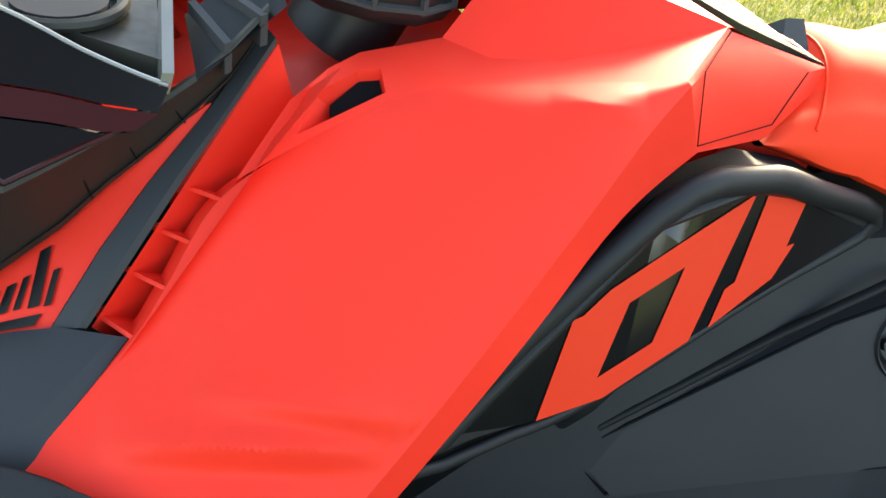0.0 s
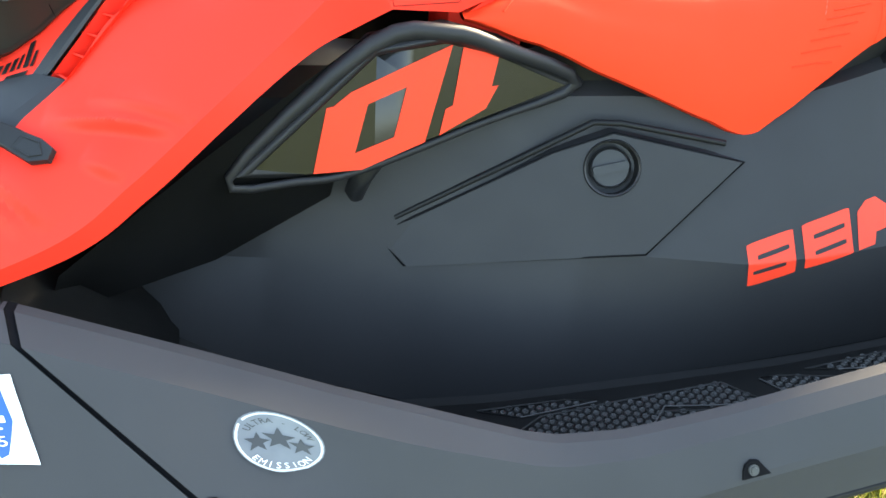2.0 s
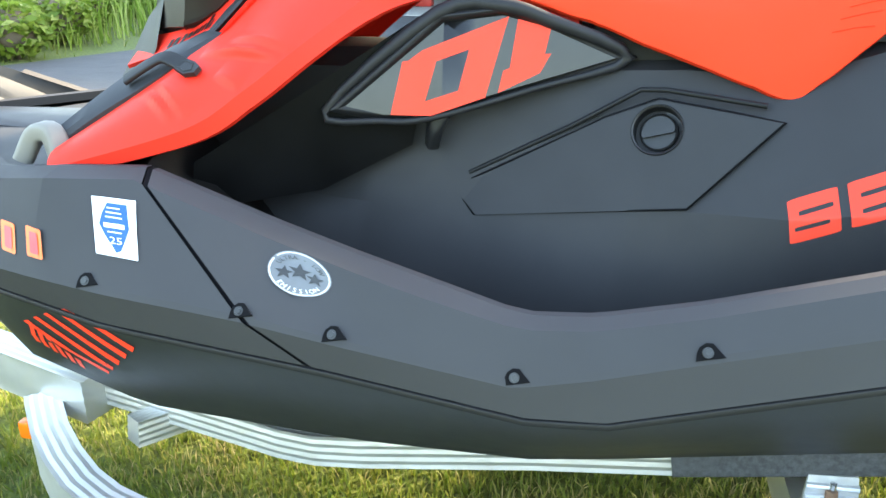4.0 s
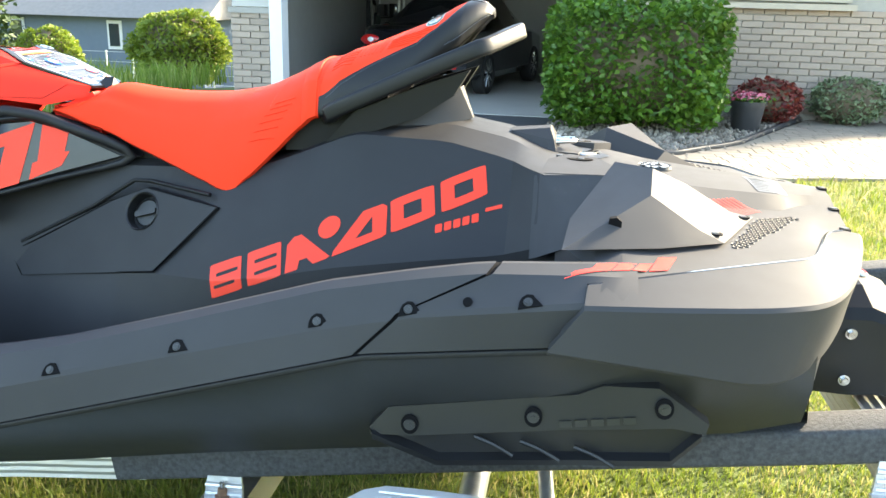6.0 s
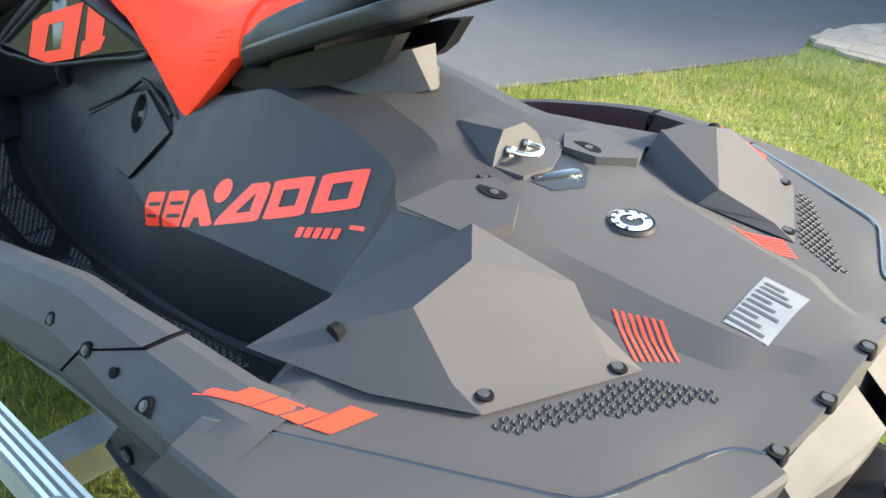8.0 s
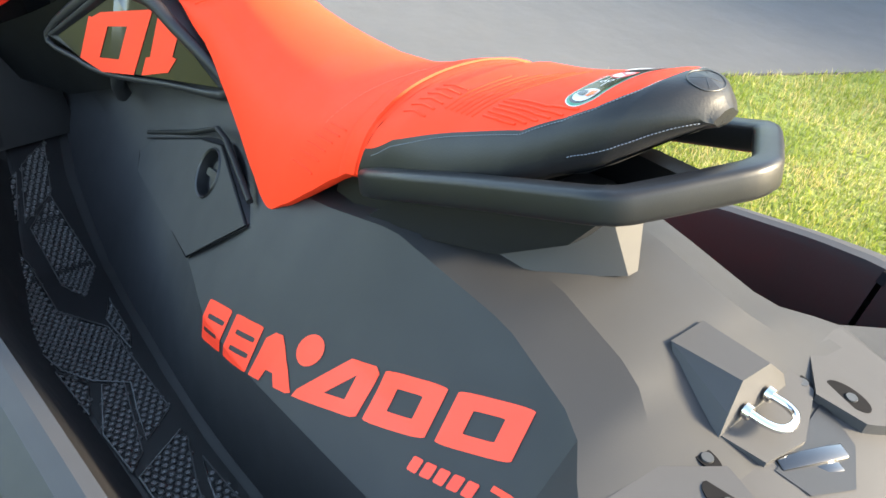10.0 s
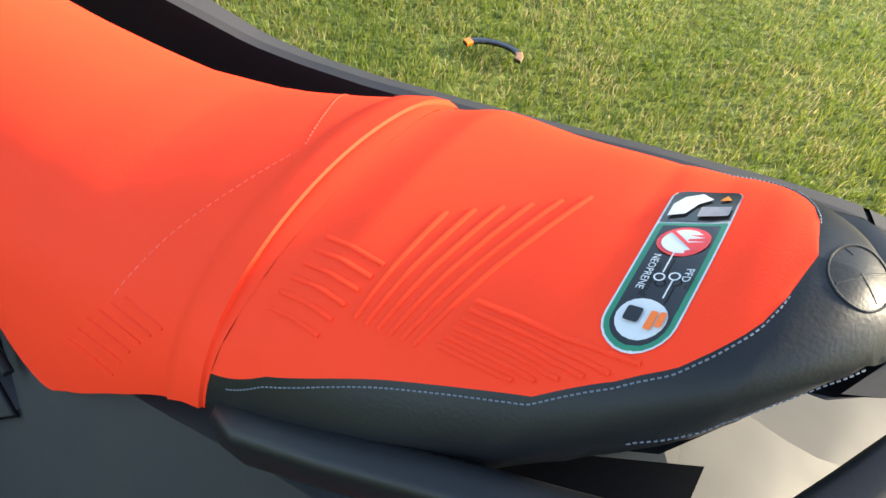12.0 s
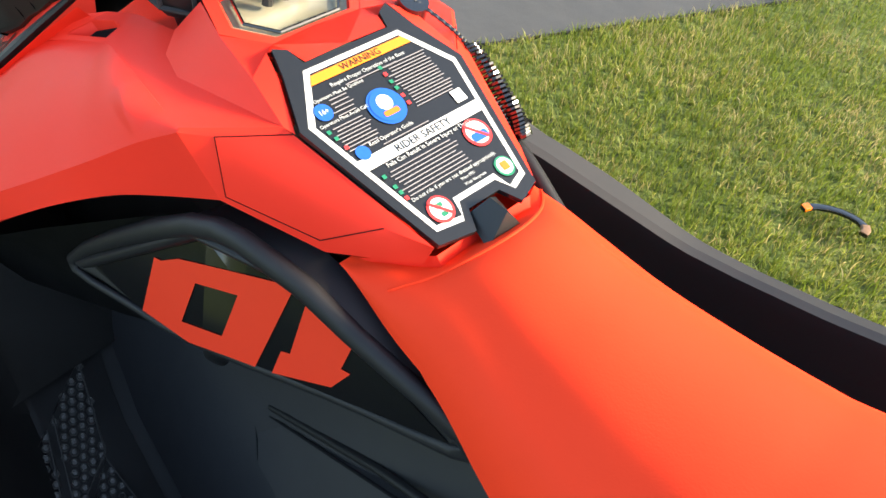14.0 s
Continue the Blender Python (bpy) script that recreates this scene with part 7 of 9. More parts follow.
for s in (-1, 1):
    # carpeted bunk and the bare beam in front of it
    bm = bmesh.new()
    tube(bm, [(x, s * 0.39, bunk_line(x) - 0.031) for x in (0.205, 0.215, 0.6, 1.0, 1.4, 1.845, 1.855)], rounded(0.080, 0.062, 0.010, 3))
    tr_part("bunk", bm, CARPET, label="bunk board wrapped in dark grey carpet")
    bm = bmesh.new()
    tube(bm, [(0.26, s * 0.39, 0.417), (0.0, s * 0.39, 0.390), (-0.28, s * 0.39, 0.352), (-0.36, s * 0.388, 0.344), (-0.42, s * 0.380, 0.343), (-0.72, s * 0.315, 0.350), (-0.92, s * 0.27, 0.352)], ribbed(0.060, 0.058))
    tr_part("bunk_beam", bm, ALU, label="ribbed bare aluminium beam", smooth=20)
    # main side rail, bent in towards the tongue
    bm = bmesh.new()
    pts = [(-0.925, 0.335), (-0.900, 0.365), (-0.840, 0.432), (-0.770, 0.495), (-0.705, 0.543), (-0.645, 0.575), (-0.590, 0.594), (-0.520, 0.607), (-0.42, 0.613), (-0.2, 0.615), (0.2, 0.615), (0.6, 0.615), (1.0, 0.615), (1.4, 0.615), (1.75, 0.615)]
    tube(bm, [(x, s * w, rail_z(x)) for x, w in pts], ribbed(0.062, 0.090))
    tr_part("side_rail", bm, ALU, label="ribbed aluminium side rail", smooth=20)
    bm = bmesh.new()
    tube(bm, [(-0.80, s * 0.345, 0.350), (-0.90, s * 0.315, 0.352), (-1.50, s * 0.12, 0.345), (-2.4, s * 0.04, 0.32)], ribbed(0.060, 0.088))
    tr_part("tongue_beam", bm, ALU, label="ribbed aluminium tongue beam", smooth=20)
    bm = bmesh.new()
    box(bm, (0.030, 0.022, 0.036), (-0.925, s * 0.385, 0.290))
    soften(bm, 0.005, 2)
    tr_part("marker_light", bm, AMBER, label="amber marker light")
    # diagonal brace under the junction
    bm = bmesh.new()
    tube(bm, [(-0.70, s * 0.40, 0.325), (-0.52, s * 0.10, 0.275)], ribbed(0.04, 0.05))
    tr_part("brace", bm, ALU, smooth=20)
    # bunk bracket on the cross beam
    for x in (0.42, 1.56):
        zt = bunk_line(x) - 0.062
        bm = bmesh.new()
        rod(bm, (x - 0.075, s * 0.405, zt - 0.010), (x + 0.062, s * 0.405, zt + 0.012), 0.010, 0.010, 12)
        br = tr_part("bunk_bracket", bm, GALV, label="galvanised bunk bracket")
        # pressed channel plate with ribs, slots and a rusty clamp bolt
        bm = bmesh.new()
        prism(bm, [(x - 0.026, s * 0.425, zt + 0.006), (x + 0.040, s * 0.425, zt + 0.010), (x + 0.048, s * 0.440, zt - 0.060), (x + 0.066, s * 0.450, zt - 0.115), (x - 0.026, s * 0.450, zt - 0.115), (x - 0.034, s * 0.440, zt - 0.060)], (0, s * 0.006, 0))
        soften(bm, 0.0015, 1)
        tr_part("bracket_plate", bm, GALV, br)
        for dz in (-0.010, -0.026, -0.040, -0.068):
            bm = bmesh.new()
            rod(bm, (x - 0.028, s * (0.432 - dz * 0.15), zt + dz), (x + 0.043, s * (0.432 - dz * 0.15), zt + dz + 0.002), 0.0055, 0.0055, 8)
            tr_part("plate_fold", bm, GALV, br)
        bm = bmesh.new()
        prism(bm, [(x - 0.036, s * 0.440, zt - 0.046), (x + 0.050, s * 0.440, zt - 0.044), (x + 0.050, s * 0.444, zt - 0.066), (x - 0.036, s * 0.444, zt - 0.068)], (0, s * 0.012, 0))
        soften(bm, 0.002, 2)
        tr_part("clamp_bar", bm, GALV, br)
        for dx in (-0.022, 0.036):
            bm = bmesh.new()
            box(bm, (0.017, 0.004, 0.010), (x + dx, s * 0.4545, zt - 0.056))
            tr_part("bracket_slot", bm, GLOSSBLK, br)
        bm = bmesh.new()
        rod(bm, (x + 0.008, s * 0.440, zt - 0.058), (x + 0.006, s * 0.440, zt + 0.002), 0.0050, 0.0050, 10)
        tr_part("bracket_bolt", bm, STEEL, br)
        bm = bmesh.new()
        rod(bm, (x + 0.006, s * 0.441, zt - 0.024), (x + 0.006, s * 0.440, zt - 0.010), 0.0095, 0.0085, 6)
        rod(bm, (x + 0.006, s * 0.441, zt - 0.027), (x + 0.006, s * 0.441, zt - 0.024), 0.014, 0.014, 14)
        tr_part("bracket_nut", bm, RUSTY, br, "rusty brown nut and washer")
    # fender and wheel
    bm = bmesh.new()
    prof = [(0.52, 0.28), (0.56, 0.38), (0.61, 0.455), (0.68, 0.528), (0.745, 0.573), (0.78, 0.584), (0.86, 0.586), (0.94, 0.584), (0.975, 0.573), (1.04, 0.528), (1.11, 0.455), (1.16, 0.38), (1.20, 0.28)]
    rings = []
    for w, dz in ((0.625, -0.012), (0.640, 0.0), (0.70, 0.004), (0.80, 0.002), (0.835, -0.006), (0.852, -0.03), (0.853, -0.07)):
        rings.append([(0.86 + (x - 0.86) * (1 + dz * 0.8), s * w, z + dz) for x, z in prof])
    loft(bm, rings)
    bmesh.ops.solidify(bm, geom=bm.faces[:], thickness=0.005)
    fen = tr_part("fender", bm, FENDER, label="white plastic wheel fender", smooth=30)
    for k in range(5):
        bm = bmesh.new()
        rod(bm, (0.775, s * (0.665 + 0.030 * k), 0.5895), (0.945, s * (0.665 + 0.030 * k), 0.5895), 0.0018, 0.0018, 6)
        tr_part("fender_rib", bm, FENDER, fen)
    bm = bmesh.new()
    tube(bm, [(0.86 + 0.205 * math.cos(a), s * 0.735, 0.262 + 0.205 * math.sin(a)) for a in [2 * math.pi * k / 32 for k in range(32)]], rounded(0.115, 0.14, 0.035, 3), close=True, up=(0, 1, 0))
    wheel = tr_part("wheel", bm, RUBBER, label="black trailer tyre")
    bm = bmesh.new()
    rod(bm, (0.86, s * 0.69, 0.262), (0.86, s * 0.77, 0.262), 0.145, 0.145, 28)
    tr_part("rim", bm, GALV, wheel)
# cross members, axle
for x, z in ((0.42, 0.335),):
    bm = bmesh.new()
    tube(bm, [(x, y, z) for y in (-0.585, -0.2, 0.2, 0.585)], ribbed(0.085, 0.075))
    tr_part("cross_beam", bm, ALU, label="ribbed aluminium cross beam", smooth=20)
bm = bmesh.new()
tube(bm, [(1.655, y, 0.512) for y in (-0.955, -0.2, 0.2, 0.955)], ribbed(0.110, 0.080, 5, 0.004))
tr_part("rear_beam", bm, ALU, label="wide ribbed aluminium rear cross beam", smooth=20)
bm = bmesh.new()
box(bm, (0.125, 0.105, 0.100), (1.655, -1.005, 0.560))
soften(bm, 0.006, 2)
tr_part("rail_cap", bm, GALV)
bm = bmesh.new()
rod(bm, (0.86, -0.70, 0.262), (0.86, 0.70, 0.262), 0.030, 0.030, 14)
tr_part("axle", bm, GALV)
bm = bmesh.new()
rod(bm, (1.02, -0.20, 0.30), (0.98, 0.05, 0.46), 0.016, 0.016, 12)
tr_part("stay_tube", bm, GALV)
bm = bmesh.new()
box(bm, (0.125, 0.105, 0.100), (1.655, 1.005, 0.560))
soften(bm, 0.006, 2)
tr_part("rail_cap", bm, GALV, label="galvanised end cap")
bm = bmesh.new()
prism(bm, [(1.598, 0.80, 0.50), (1.598, 0.80, 0.625), (1.575, 0.80, 0.622), (1.545, 0.80, 0.600), (1.530, 0.80, 0.565), (1.530, 0.80, 0.50)], (0, -0.008, 0))
tr_part("tie_down_plate", bm, GALV)


# ---- surroundings ----
def node_material(name, rough=0.85):
    m = bpy.data.materials.new(name)
    m.use_nodes = True
    b = m.node_tree.nodes["Principled BSDF"]
    b.inputs["Roughness"].default_value = rough
    return m, m.node_tree, b


def ramp(nt, stops):
    r = nt.nodes.new("ShaderNodeValToRGB")
    while len(r.color_ramp.elements) < len(stops):
        r.color_ramp.elements.new(0.5)
    for e, (p, c) in zip(r.color_ramp.elements, stops):
        e.position, e.color = p, (*c, 1)
    return r


def noisy(nt, scale, detail=6, coord="Object"):
    co = nt.nodes.new("ShaderNodeTexCoord")
    n = nt.nodes.new("ShaderNodeTexNoise")
    n.inputs["Scale"].default_value, n.inputs["Detail"].default_value = scale, detail
    nt.links.new(co.outputs[coord], n.inputs["Vector"])
    return n


def leafy(name, stops, rough=0.5, through_light=0.35, patches=0.0):
    """Leaves or blades: each piece its own tone, with light passing through."""
    m, nt, b = node_material(name, rough)
    g = nt.nodes.new("ShaderNodeNewGeometry")
    r = ramp(nt, stops)
    nt.links.new(g.outputs["Random Per Island"], r.inputs[0])
    n = noisy(nt, 1.3, 4)
    mx = nt.nodes.new("ShaderNodeMix"); mx.data_type, mx.blend_type = "RGBA", "MULTIPLY"
    mx.inputs["Factor"].default_value = 0.55
    r2 = ramp(nt, [(0.3, (0.62, 0.62, 0.62)), (0.7, (1.25, 1.2, 1.1))])
    nt.links.new(n.outputs["Fac"], r2.inputs[0])
    if patches:
        # drier and greener patches: shift each piece's tone by a broad noise
        n4, ad = noisy(nt, 3.2, 5), nt.nodes.new("ShaderNodeMath")
        mr = nt.nodes.new("ShaderNodeMapRange")
        mr.inputs["From Min"].default_value, mr.inputs["From Max"].default_value = 0.32, 0.68
        mr.inputs["To Min"].default_value, mr.inputs["To Max"].default_value = -patches, patches
        nt.links.new(n4.outputs["Fac"], mr.inputs["Value"])
        nt.links.new(g.outputs["Random Per Island"], ad.inputs[0]); nt.links.new(mr.outputs["Result"], ad.inputs[1])
        nt.links.new(ad.outputs[0], r.inputs[0])
    nt.links.new(r.outputs[0], mx.inputs["A"]); nt.links.new(r2.outputs[0], mx.inputs["B"])
    nt.links.new(mx.outputs["Result"], b.inputs["Base Color"])
    tr = nt.nodes.new("ShaderNodeBsdfTranslucent")
    nt.links.new(mx.outputs["Result"], tr.inputs["Color"])
    ms = nt.nodes.new("ShaderNodeMixShader")
    ms.inputs[0].default_value = through_light
    nt.links.new(b.outputs[0], ms.inputs[1]); nt.links.new(tr.outputs[0], ms.inputs[2])
    nt.links.new(ms.outputs[0], nt.nodes["Material Output"].inputs["Surface"])
    return m


LAWN, nt, b = node_material("mown_lawn", 0.9)
n1, n2 = noisy(nt, 0.55, 8), noisy(nt, 42, 4)
r1 = ramp(nt, [(0.30, (0.074, 0.104, 0.017)), (0.5, (0.105, 0.134, 0.024)), (0.72, (0.155, 0.155, 0.046))])
nt.links.new(n1.outputs["Fac"], r1.inputs[0])
mx = nt.nodes.new("ShaderNodeMix"); mx.data_type, mx.blend_type = "RGBA", "MULTIPLY"
mx.inputs["Factor"].default_value = 0.8
r2 = ramp(nt, [(0.35, (0.45, 0.45, 0.45)), (0.65, (1.4, 1.4, 1.3))])
nt.links.new(n2.outputs["Fac"], r2.inputs[0])
nt.links.new(r1.outputs[0], mx.inputs["A"]); nt.links.new(r2.outputs[0], mx.inputs["B"])
nt.links.new(mx.outputs["Result"], b.inputs["Base Color"])
bp = nt.nodes.new("ShaderNodeBump"); bp.inputs["Strength"].default_value, bp.inputs["Distance"].default_value = 0.8, 0.02
nt.links.new(n2.outputs["Fac"], bp.inputs["Height"]); nt.links.new(bp.outputs[0], b.inputs["Normal"])
BLADE = leafy("grass_blades", [(0.0, (0.112, 0.166, 0.022)), (0.42, (0.160, 0.208, 0.029)), (0.70, (0.218, 0.240, 0.050)), (0.87, (0.295, 0.275, 0.098)), (1.0, (0.385, 0.325, 0.16))], 0.55, 0.50, 0.34)
WEEDS = leafy("tall_weeds", [(0.0, (0.11, 0.19, 0.02)), (0.6, (0.18, 0.26, 0.035)), (1.0, (0.34, 0.36, 0.12))], 0.6, 0.4)
HEDGE = leafy("hedge_leaves", [(0.0, (0.045, 0.12, 0.012)), (0.5, (0.085, 0.19, 0.020)), (1.0, (0.15, 0.26, 0.035))], 0.42, 0.40)
BARBERRY = leafy("barberry_leaves", [(0.0, (0.09, 0.012, 0.012)), (0.6, (0.19, 0.025, 0.022)), (1.0, (0.26, 0.06, 0.03))], 0.5, 0.25)
SAGE = leafy("sage_leaves", [(0.0, (0.09, 0.14, 0.065)), (1.0, (0.20, 0.25, 0.14))], 0.6, 0.2)
FIR = leafy("fir_needles", [(0.0, (0.020, 0.045, 0.012)), (1.0, (0.050, 0.085, 0.022))], 0.6, 0.15)
BUSH = leafy("bush_leaves", [(0.0, (0.11, 0.18, 0.018)), (1.0, (0.27, 0.33, 0.045))], 0.5, 0.45)
PINK = leafy("pink_petals", [(0.0, (0.55, 0.06, 0.16)), (0.6, (0.70, 0.22, 0.32)), (1.0, (0.80, 0.55, 0.60))], 0.5, 0.3)
BARK = material("grey_bark", (0.12, 0.09, 0.06), 0.9, vary=0.3, scale=12, bump=0.8, bump_scale=30)
ASPHALT = material("asphalt", (0.050, 0.051, 0.055), 0.85, vary=0.22, scale=1.6, grain=0.9, grain_scale=220, bump=0.2, bump_scale=4)
CONCRETE = material("garage_concrete", (0.36, 0.35, 0.33), 0.75, vary=0.12, scale=1.3, grain=0.3, grain_scale=120)
PAVER = material("tan_concrete_paver", (0.245, 0.205, 0.160), 0.85, vary=0.14, scale=9, grain=0.5, grain_scale=160, per_piece=0.10)
SAND = material("joint_sand", (0.22, 0.19, 0.145), 0.95, vary=0.2, scale=20)
PEBBLE = leafy("river_pebbles", [(0.0, (0.12, 0.102, 0.084)), (0.5, (0.19, 0.165, 0.135)), (1.0, (0.29, 0.255, 0.215))], 0.8, 0.0)
BRICK = material("tan_brick", (0.34, 0.27, 0.22), 0.9, vary=0.14, scale=11, grain=0.5, grain_scale=140, per_piece=0.09)
MORTAR = material("pale_mortar", (0.34, 0.32, 0.29), 0.95, vary=0.1, scale=30)
TRIM = material("white_trim_paint", (0.74, 0.75, 0.77), 0.5, vary=0.05)
SIDING = material("beige_vinyl_siding", (0.42, 0.40, 0.36), 0.6, vary=0.06)
BLUESIDE = material("blue_grey_siding", (0.14, 0.18, 0.24), 0.7, vary=0.08)
ROOFM = material("grey_shingle_roof", (0.20, 0.19, 0.18), 0.9, vary=0.2, scale=6)
GARAGEWALL = material("garage_plaster", (0.30, 0.295, 0.285), 0.85, vary=0.06)
CARBLACK = material("black_car_paint", (0.006, 0.006, 0.008), 0.10, coat=1.0, vary=0.1, rough_vary=0.03)
CARGLASS = material("dark_car_glass", (0.01, 0.012, 0.014), 0.04, coat=1.0, vary=0.1, rough_vary=0.02)
TAIL = material("red_tail_lens", (0.45, 0.008, 0.010), 0.12, coat=0.8)
TYRE = material("tyre_rubber", (0.015, 0.015, 0.016), 0.8)
POT = material("dark_grey_pot", (0.035, 0.036, 0.040), 0.5, vary=0.15)
WINTRIM = material("beige_window_trim", (0.42, 0.36, 0.29), 0.6, vary=0.1, scale=12)
WINGLASS = material("window_glass", (0.03, 0.04, 0.05), 0.05, coat=0.5)
TOOLRED = material("red_painted_steel", (0.40, 0.03, 0.02), 0.45, vary=0.2)

def fall(x, y):
    """The land dips behind the garage, beyond the driveway."""
    side = min(1.0, max(0.0, (-3.6 - x) / 1.6)) * min(1.0, max(0.0, (80 + x) / 30))
    return side * float(np.interp(y, (9.5, 14, 28, 40, 60), (0, -0.52, -2.3, -2.3, 0)))


bm = bmesh.new()
GX = [-400, -80, -45, -30, -22, -16, -12, -9, -7, -6, -5.2, -4.6, -4.0, -3.6, 0, 12, 80, 400]
GYS = [-400, -60, -12, 0, 6, 9, 10, 11, 12, 14, 16, 19, 22, 25, 28, 34, 40, 50, 60, 90, 400]
loft(bm, [[(x, y, fall(x, y)) for x in GX] for y in GYS])
ground = tagged(part("ground", bm, LAWN), "mown lawn with yellow dry patches", "lawn", kind="structure")

DRIVE = [(-2.95, 8.42), (0.90, 8.42), (0.62, 7.2), (0.42, 5.93), (0.135, 5.70), (-0.12, 5.28), (-0.18, 4.70), (-0.10, 4.30), (-0.36, 3.58), (-0.84, 2.45), (-1.28, 1.42), (-2.6, -1.6), (-4.6, -6), (-12, -8), (-8.2, 0.4), (-5.6, 3.4), (-4.85, 4.3), (-4.2, 5.3), (-3.3, 7.2)]
bm = bmesh.new()
prism(bm, [(x, y, 0.012) for x, y in DRIVE], (0, 0, -0.03))
tagged(part("driveway", bm, ASPHALT), "dark asphalt driveway in front of the garage", "driveway", kind="structure")
WALK = [(-0.19, 4.69), (0.12, 4.50), (0.53, 4.51), (1.04, 4.75), (1.60, 4.94), (2.4, 5.02), (3.17, 5.25), (4.2, 5.5), (7.0, 6.3), (10, 8), (10, 11), (5.6, 10.9), (4.3, 9.9), (3.22, 7.82), (2.73, 6.85), (2.28, 6.28), (2.0, 5.96), (1.65, 5.86), (0.92, 5.74), (0.44, 5.80), (0.42, 5.91), (0.14, 5.68), (-0.11, 5.26)]
bm = bmesh.new()
prism(bm, [(x, y, 0.0235) for x, y in WALK], (0, 0, -0.045))
walk_bed = tagged(part("pavement", bm, SAND), "curved tan paver walkway with sandy joints", "walkway", kind="structure")
BED = [(0.44, 5.82), (0.92, 5.76), (1.64, 5.88), (1.98, 5.98), (2.26, 6.30), (2.71, 6.87), (3.20, 7.84), (4.25, 10.0), (9, 10.4), (9, 9.28), (0.95, 9.28), (0.92, 8.4), (0.64, 7.2)]


def inside(x, y, P):
    return in_poly(x, y, P)


# pebbles in the planting bed
rng = np.random.default_rng(3)
bm = bmesh.new()
count = 0
while count < 2600:
    x, y = rng.uniform(0.4, 5.5), rng.uniform(5.7, 9.6)
    if not inside(x, y, BED) or (x > 3.4 and rng.random() < 0.5):
        continue
    r = rng.uniform(0.018, 0.042)
    m = Matrix.Translation((x, y, 0.012 + r * 0.35)) @ Euler(tuple(rng.uniform(0, 3, 3))).to_matrix().to_4x4() @ Matrix.Diagonal((r, r * rng.uniform(0.6, 1), r * rng.uniform(0.45, 0.8), 1))
    bmesh.ops.create_icosphere(bm, subdivisions=1, radius=1, matrix=m)
    count += 1
bm2 = bmesh.new()
tagged(part("pebbles", bm, PEBBLE, None, "", 60), "pale rounded pebbles in the planting bed", "pebbles", kind="stuff")
bm = bm2
prism(bm, [(x, y, 0.006) for x, y in BED], (0, 0, -0.03))
tagged(part("planting_bed", bm, SAND), "stone-covered planting bed along the house", "planting bed", kind="structure")

# grass blades, thick close to the trailer and thinner farther off
def blades(name, boxes, mat, label, hmin=0.020, hmax=0.046, width=0.0019, keep=None, lean=0.5, category="grass", seed=5, feather=0.0):
    rg = np.random.default_rng(seed)
    P = []
    for x0, x1, y0, y1, dens in boxes:
        n = int((x1 - x0) * (y1 - y0) * dens)
        Q = np.c_[rg.uniform(x0, x1, n), rg.uniform(y0, y1, n)]
        if feather:
            gap = np.minimum(np.minimum(Q[:, 0] - x0, x1 - Q[:, 0]), np.minimum(Q[:, 1] - y0, y1 - Q[:, 1]))
            Q = Q[rg.uniform(0, 1, n) < (gap + 0.02) / feather]
        P.append(Q)
    P = np.concatenate(P)
    if keep is not None:
        P = P[keep(P)]
    n = len(P)
    a = rg.uniform(0, 2 * np.pi, n)
    patch = np.sin(P[:, 0] * 2.1 + 1.3) * np.sin(P[:, 1] * 1.7 + 0.4) * 0.25 + 1
    h = rg.uniform(hmin, hmax, n) * patch
    w = width * rg.uniform(0.6, 1.3, n)
    ln = rg.uniform(0.1, lean, n) * h * 1.6
    b = rg.uniform(0, 2 * np.pi, n)
    d = np.c_[np.cos(a), np.sin(a)]
    t = np.c_[np.cos(b), np.sin(b)]
    V = np.zeros((n, 5, 3))
    V[:, 0, :2], V[:, 1, :2] = P - d * w[:, None], P + d * w[:, None]
    mid = P + t * (ln * 0.35)[:, None]
    V[:, 2, :2], V[:, 3, :2] = mid + d * (w * 0.75)[:, None], mid - d * (w * 0.75)[:, None]
    V[:, 2, 2] = V[:, 3, 2] = h * 0.6
    V[:, 4, :2], V[:, 4, 2] = P + t * ln[:, None], h * rg.uniform(0.85, 1.0, n)
    me = bpy.data.meshes.new(name)
    me.vertices.add(n * 5)
    me.vertices.foreach_set("co", V.ravel())
    base = np.arange(n)[:, None] * 5
    loops = np.c_[base + [0, 1, 2, 3], base + [3, 2, 4]].ravel()
    me.loops.add(n * 7)
    me.loops.foreach_set("vertex_index", loops)
    me.polygons.add(n * 2)
    st = np.c_[np.arange(n) * 7, np.arange(n) * 7 + 4].ravel()
    me.polygons.foreach_set("loop_start", st)
    me.update(calc_edges=True)
    me.materials.append(mat)
    return tagged(new(name, me), label, category, kind="stuff")


def off_paving(P):
    ok = np.ones(len(P), bool)
    for i, (x, y) in enumerate(P):
        ok[i] = not (in_poly(x, y, DRIVE) or in_poly(x, y, WALK) or in_poly(x, y, BED))
    return ok


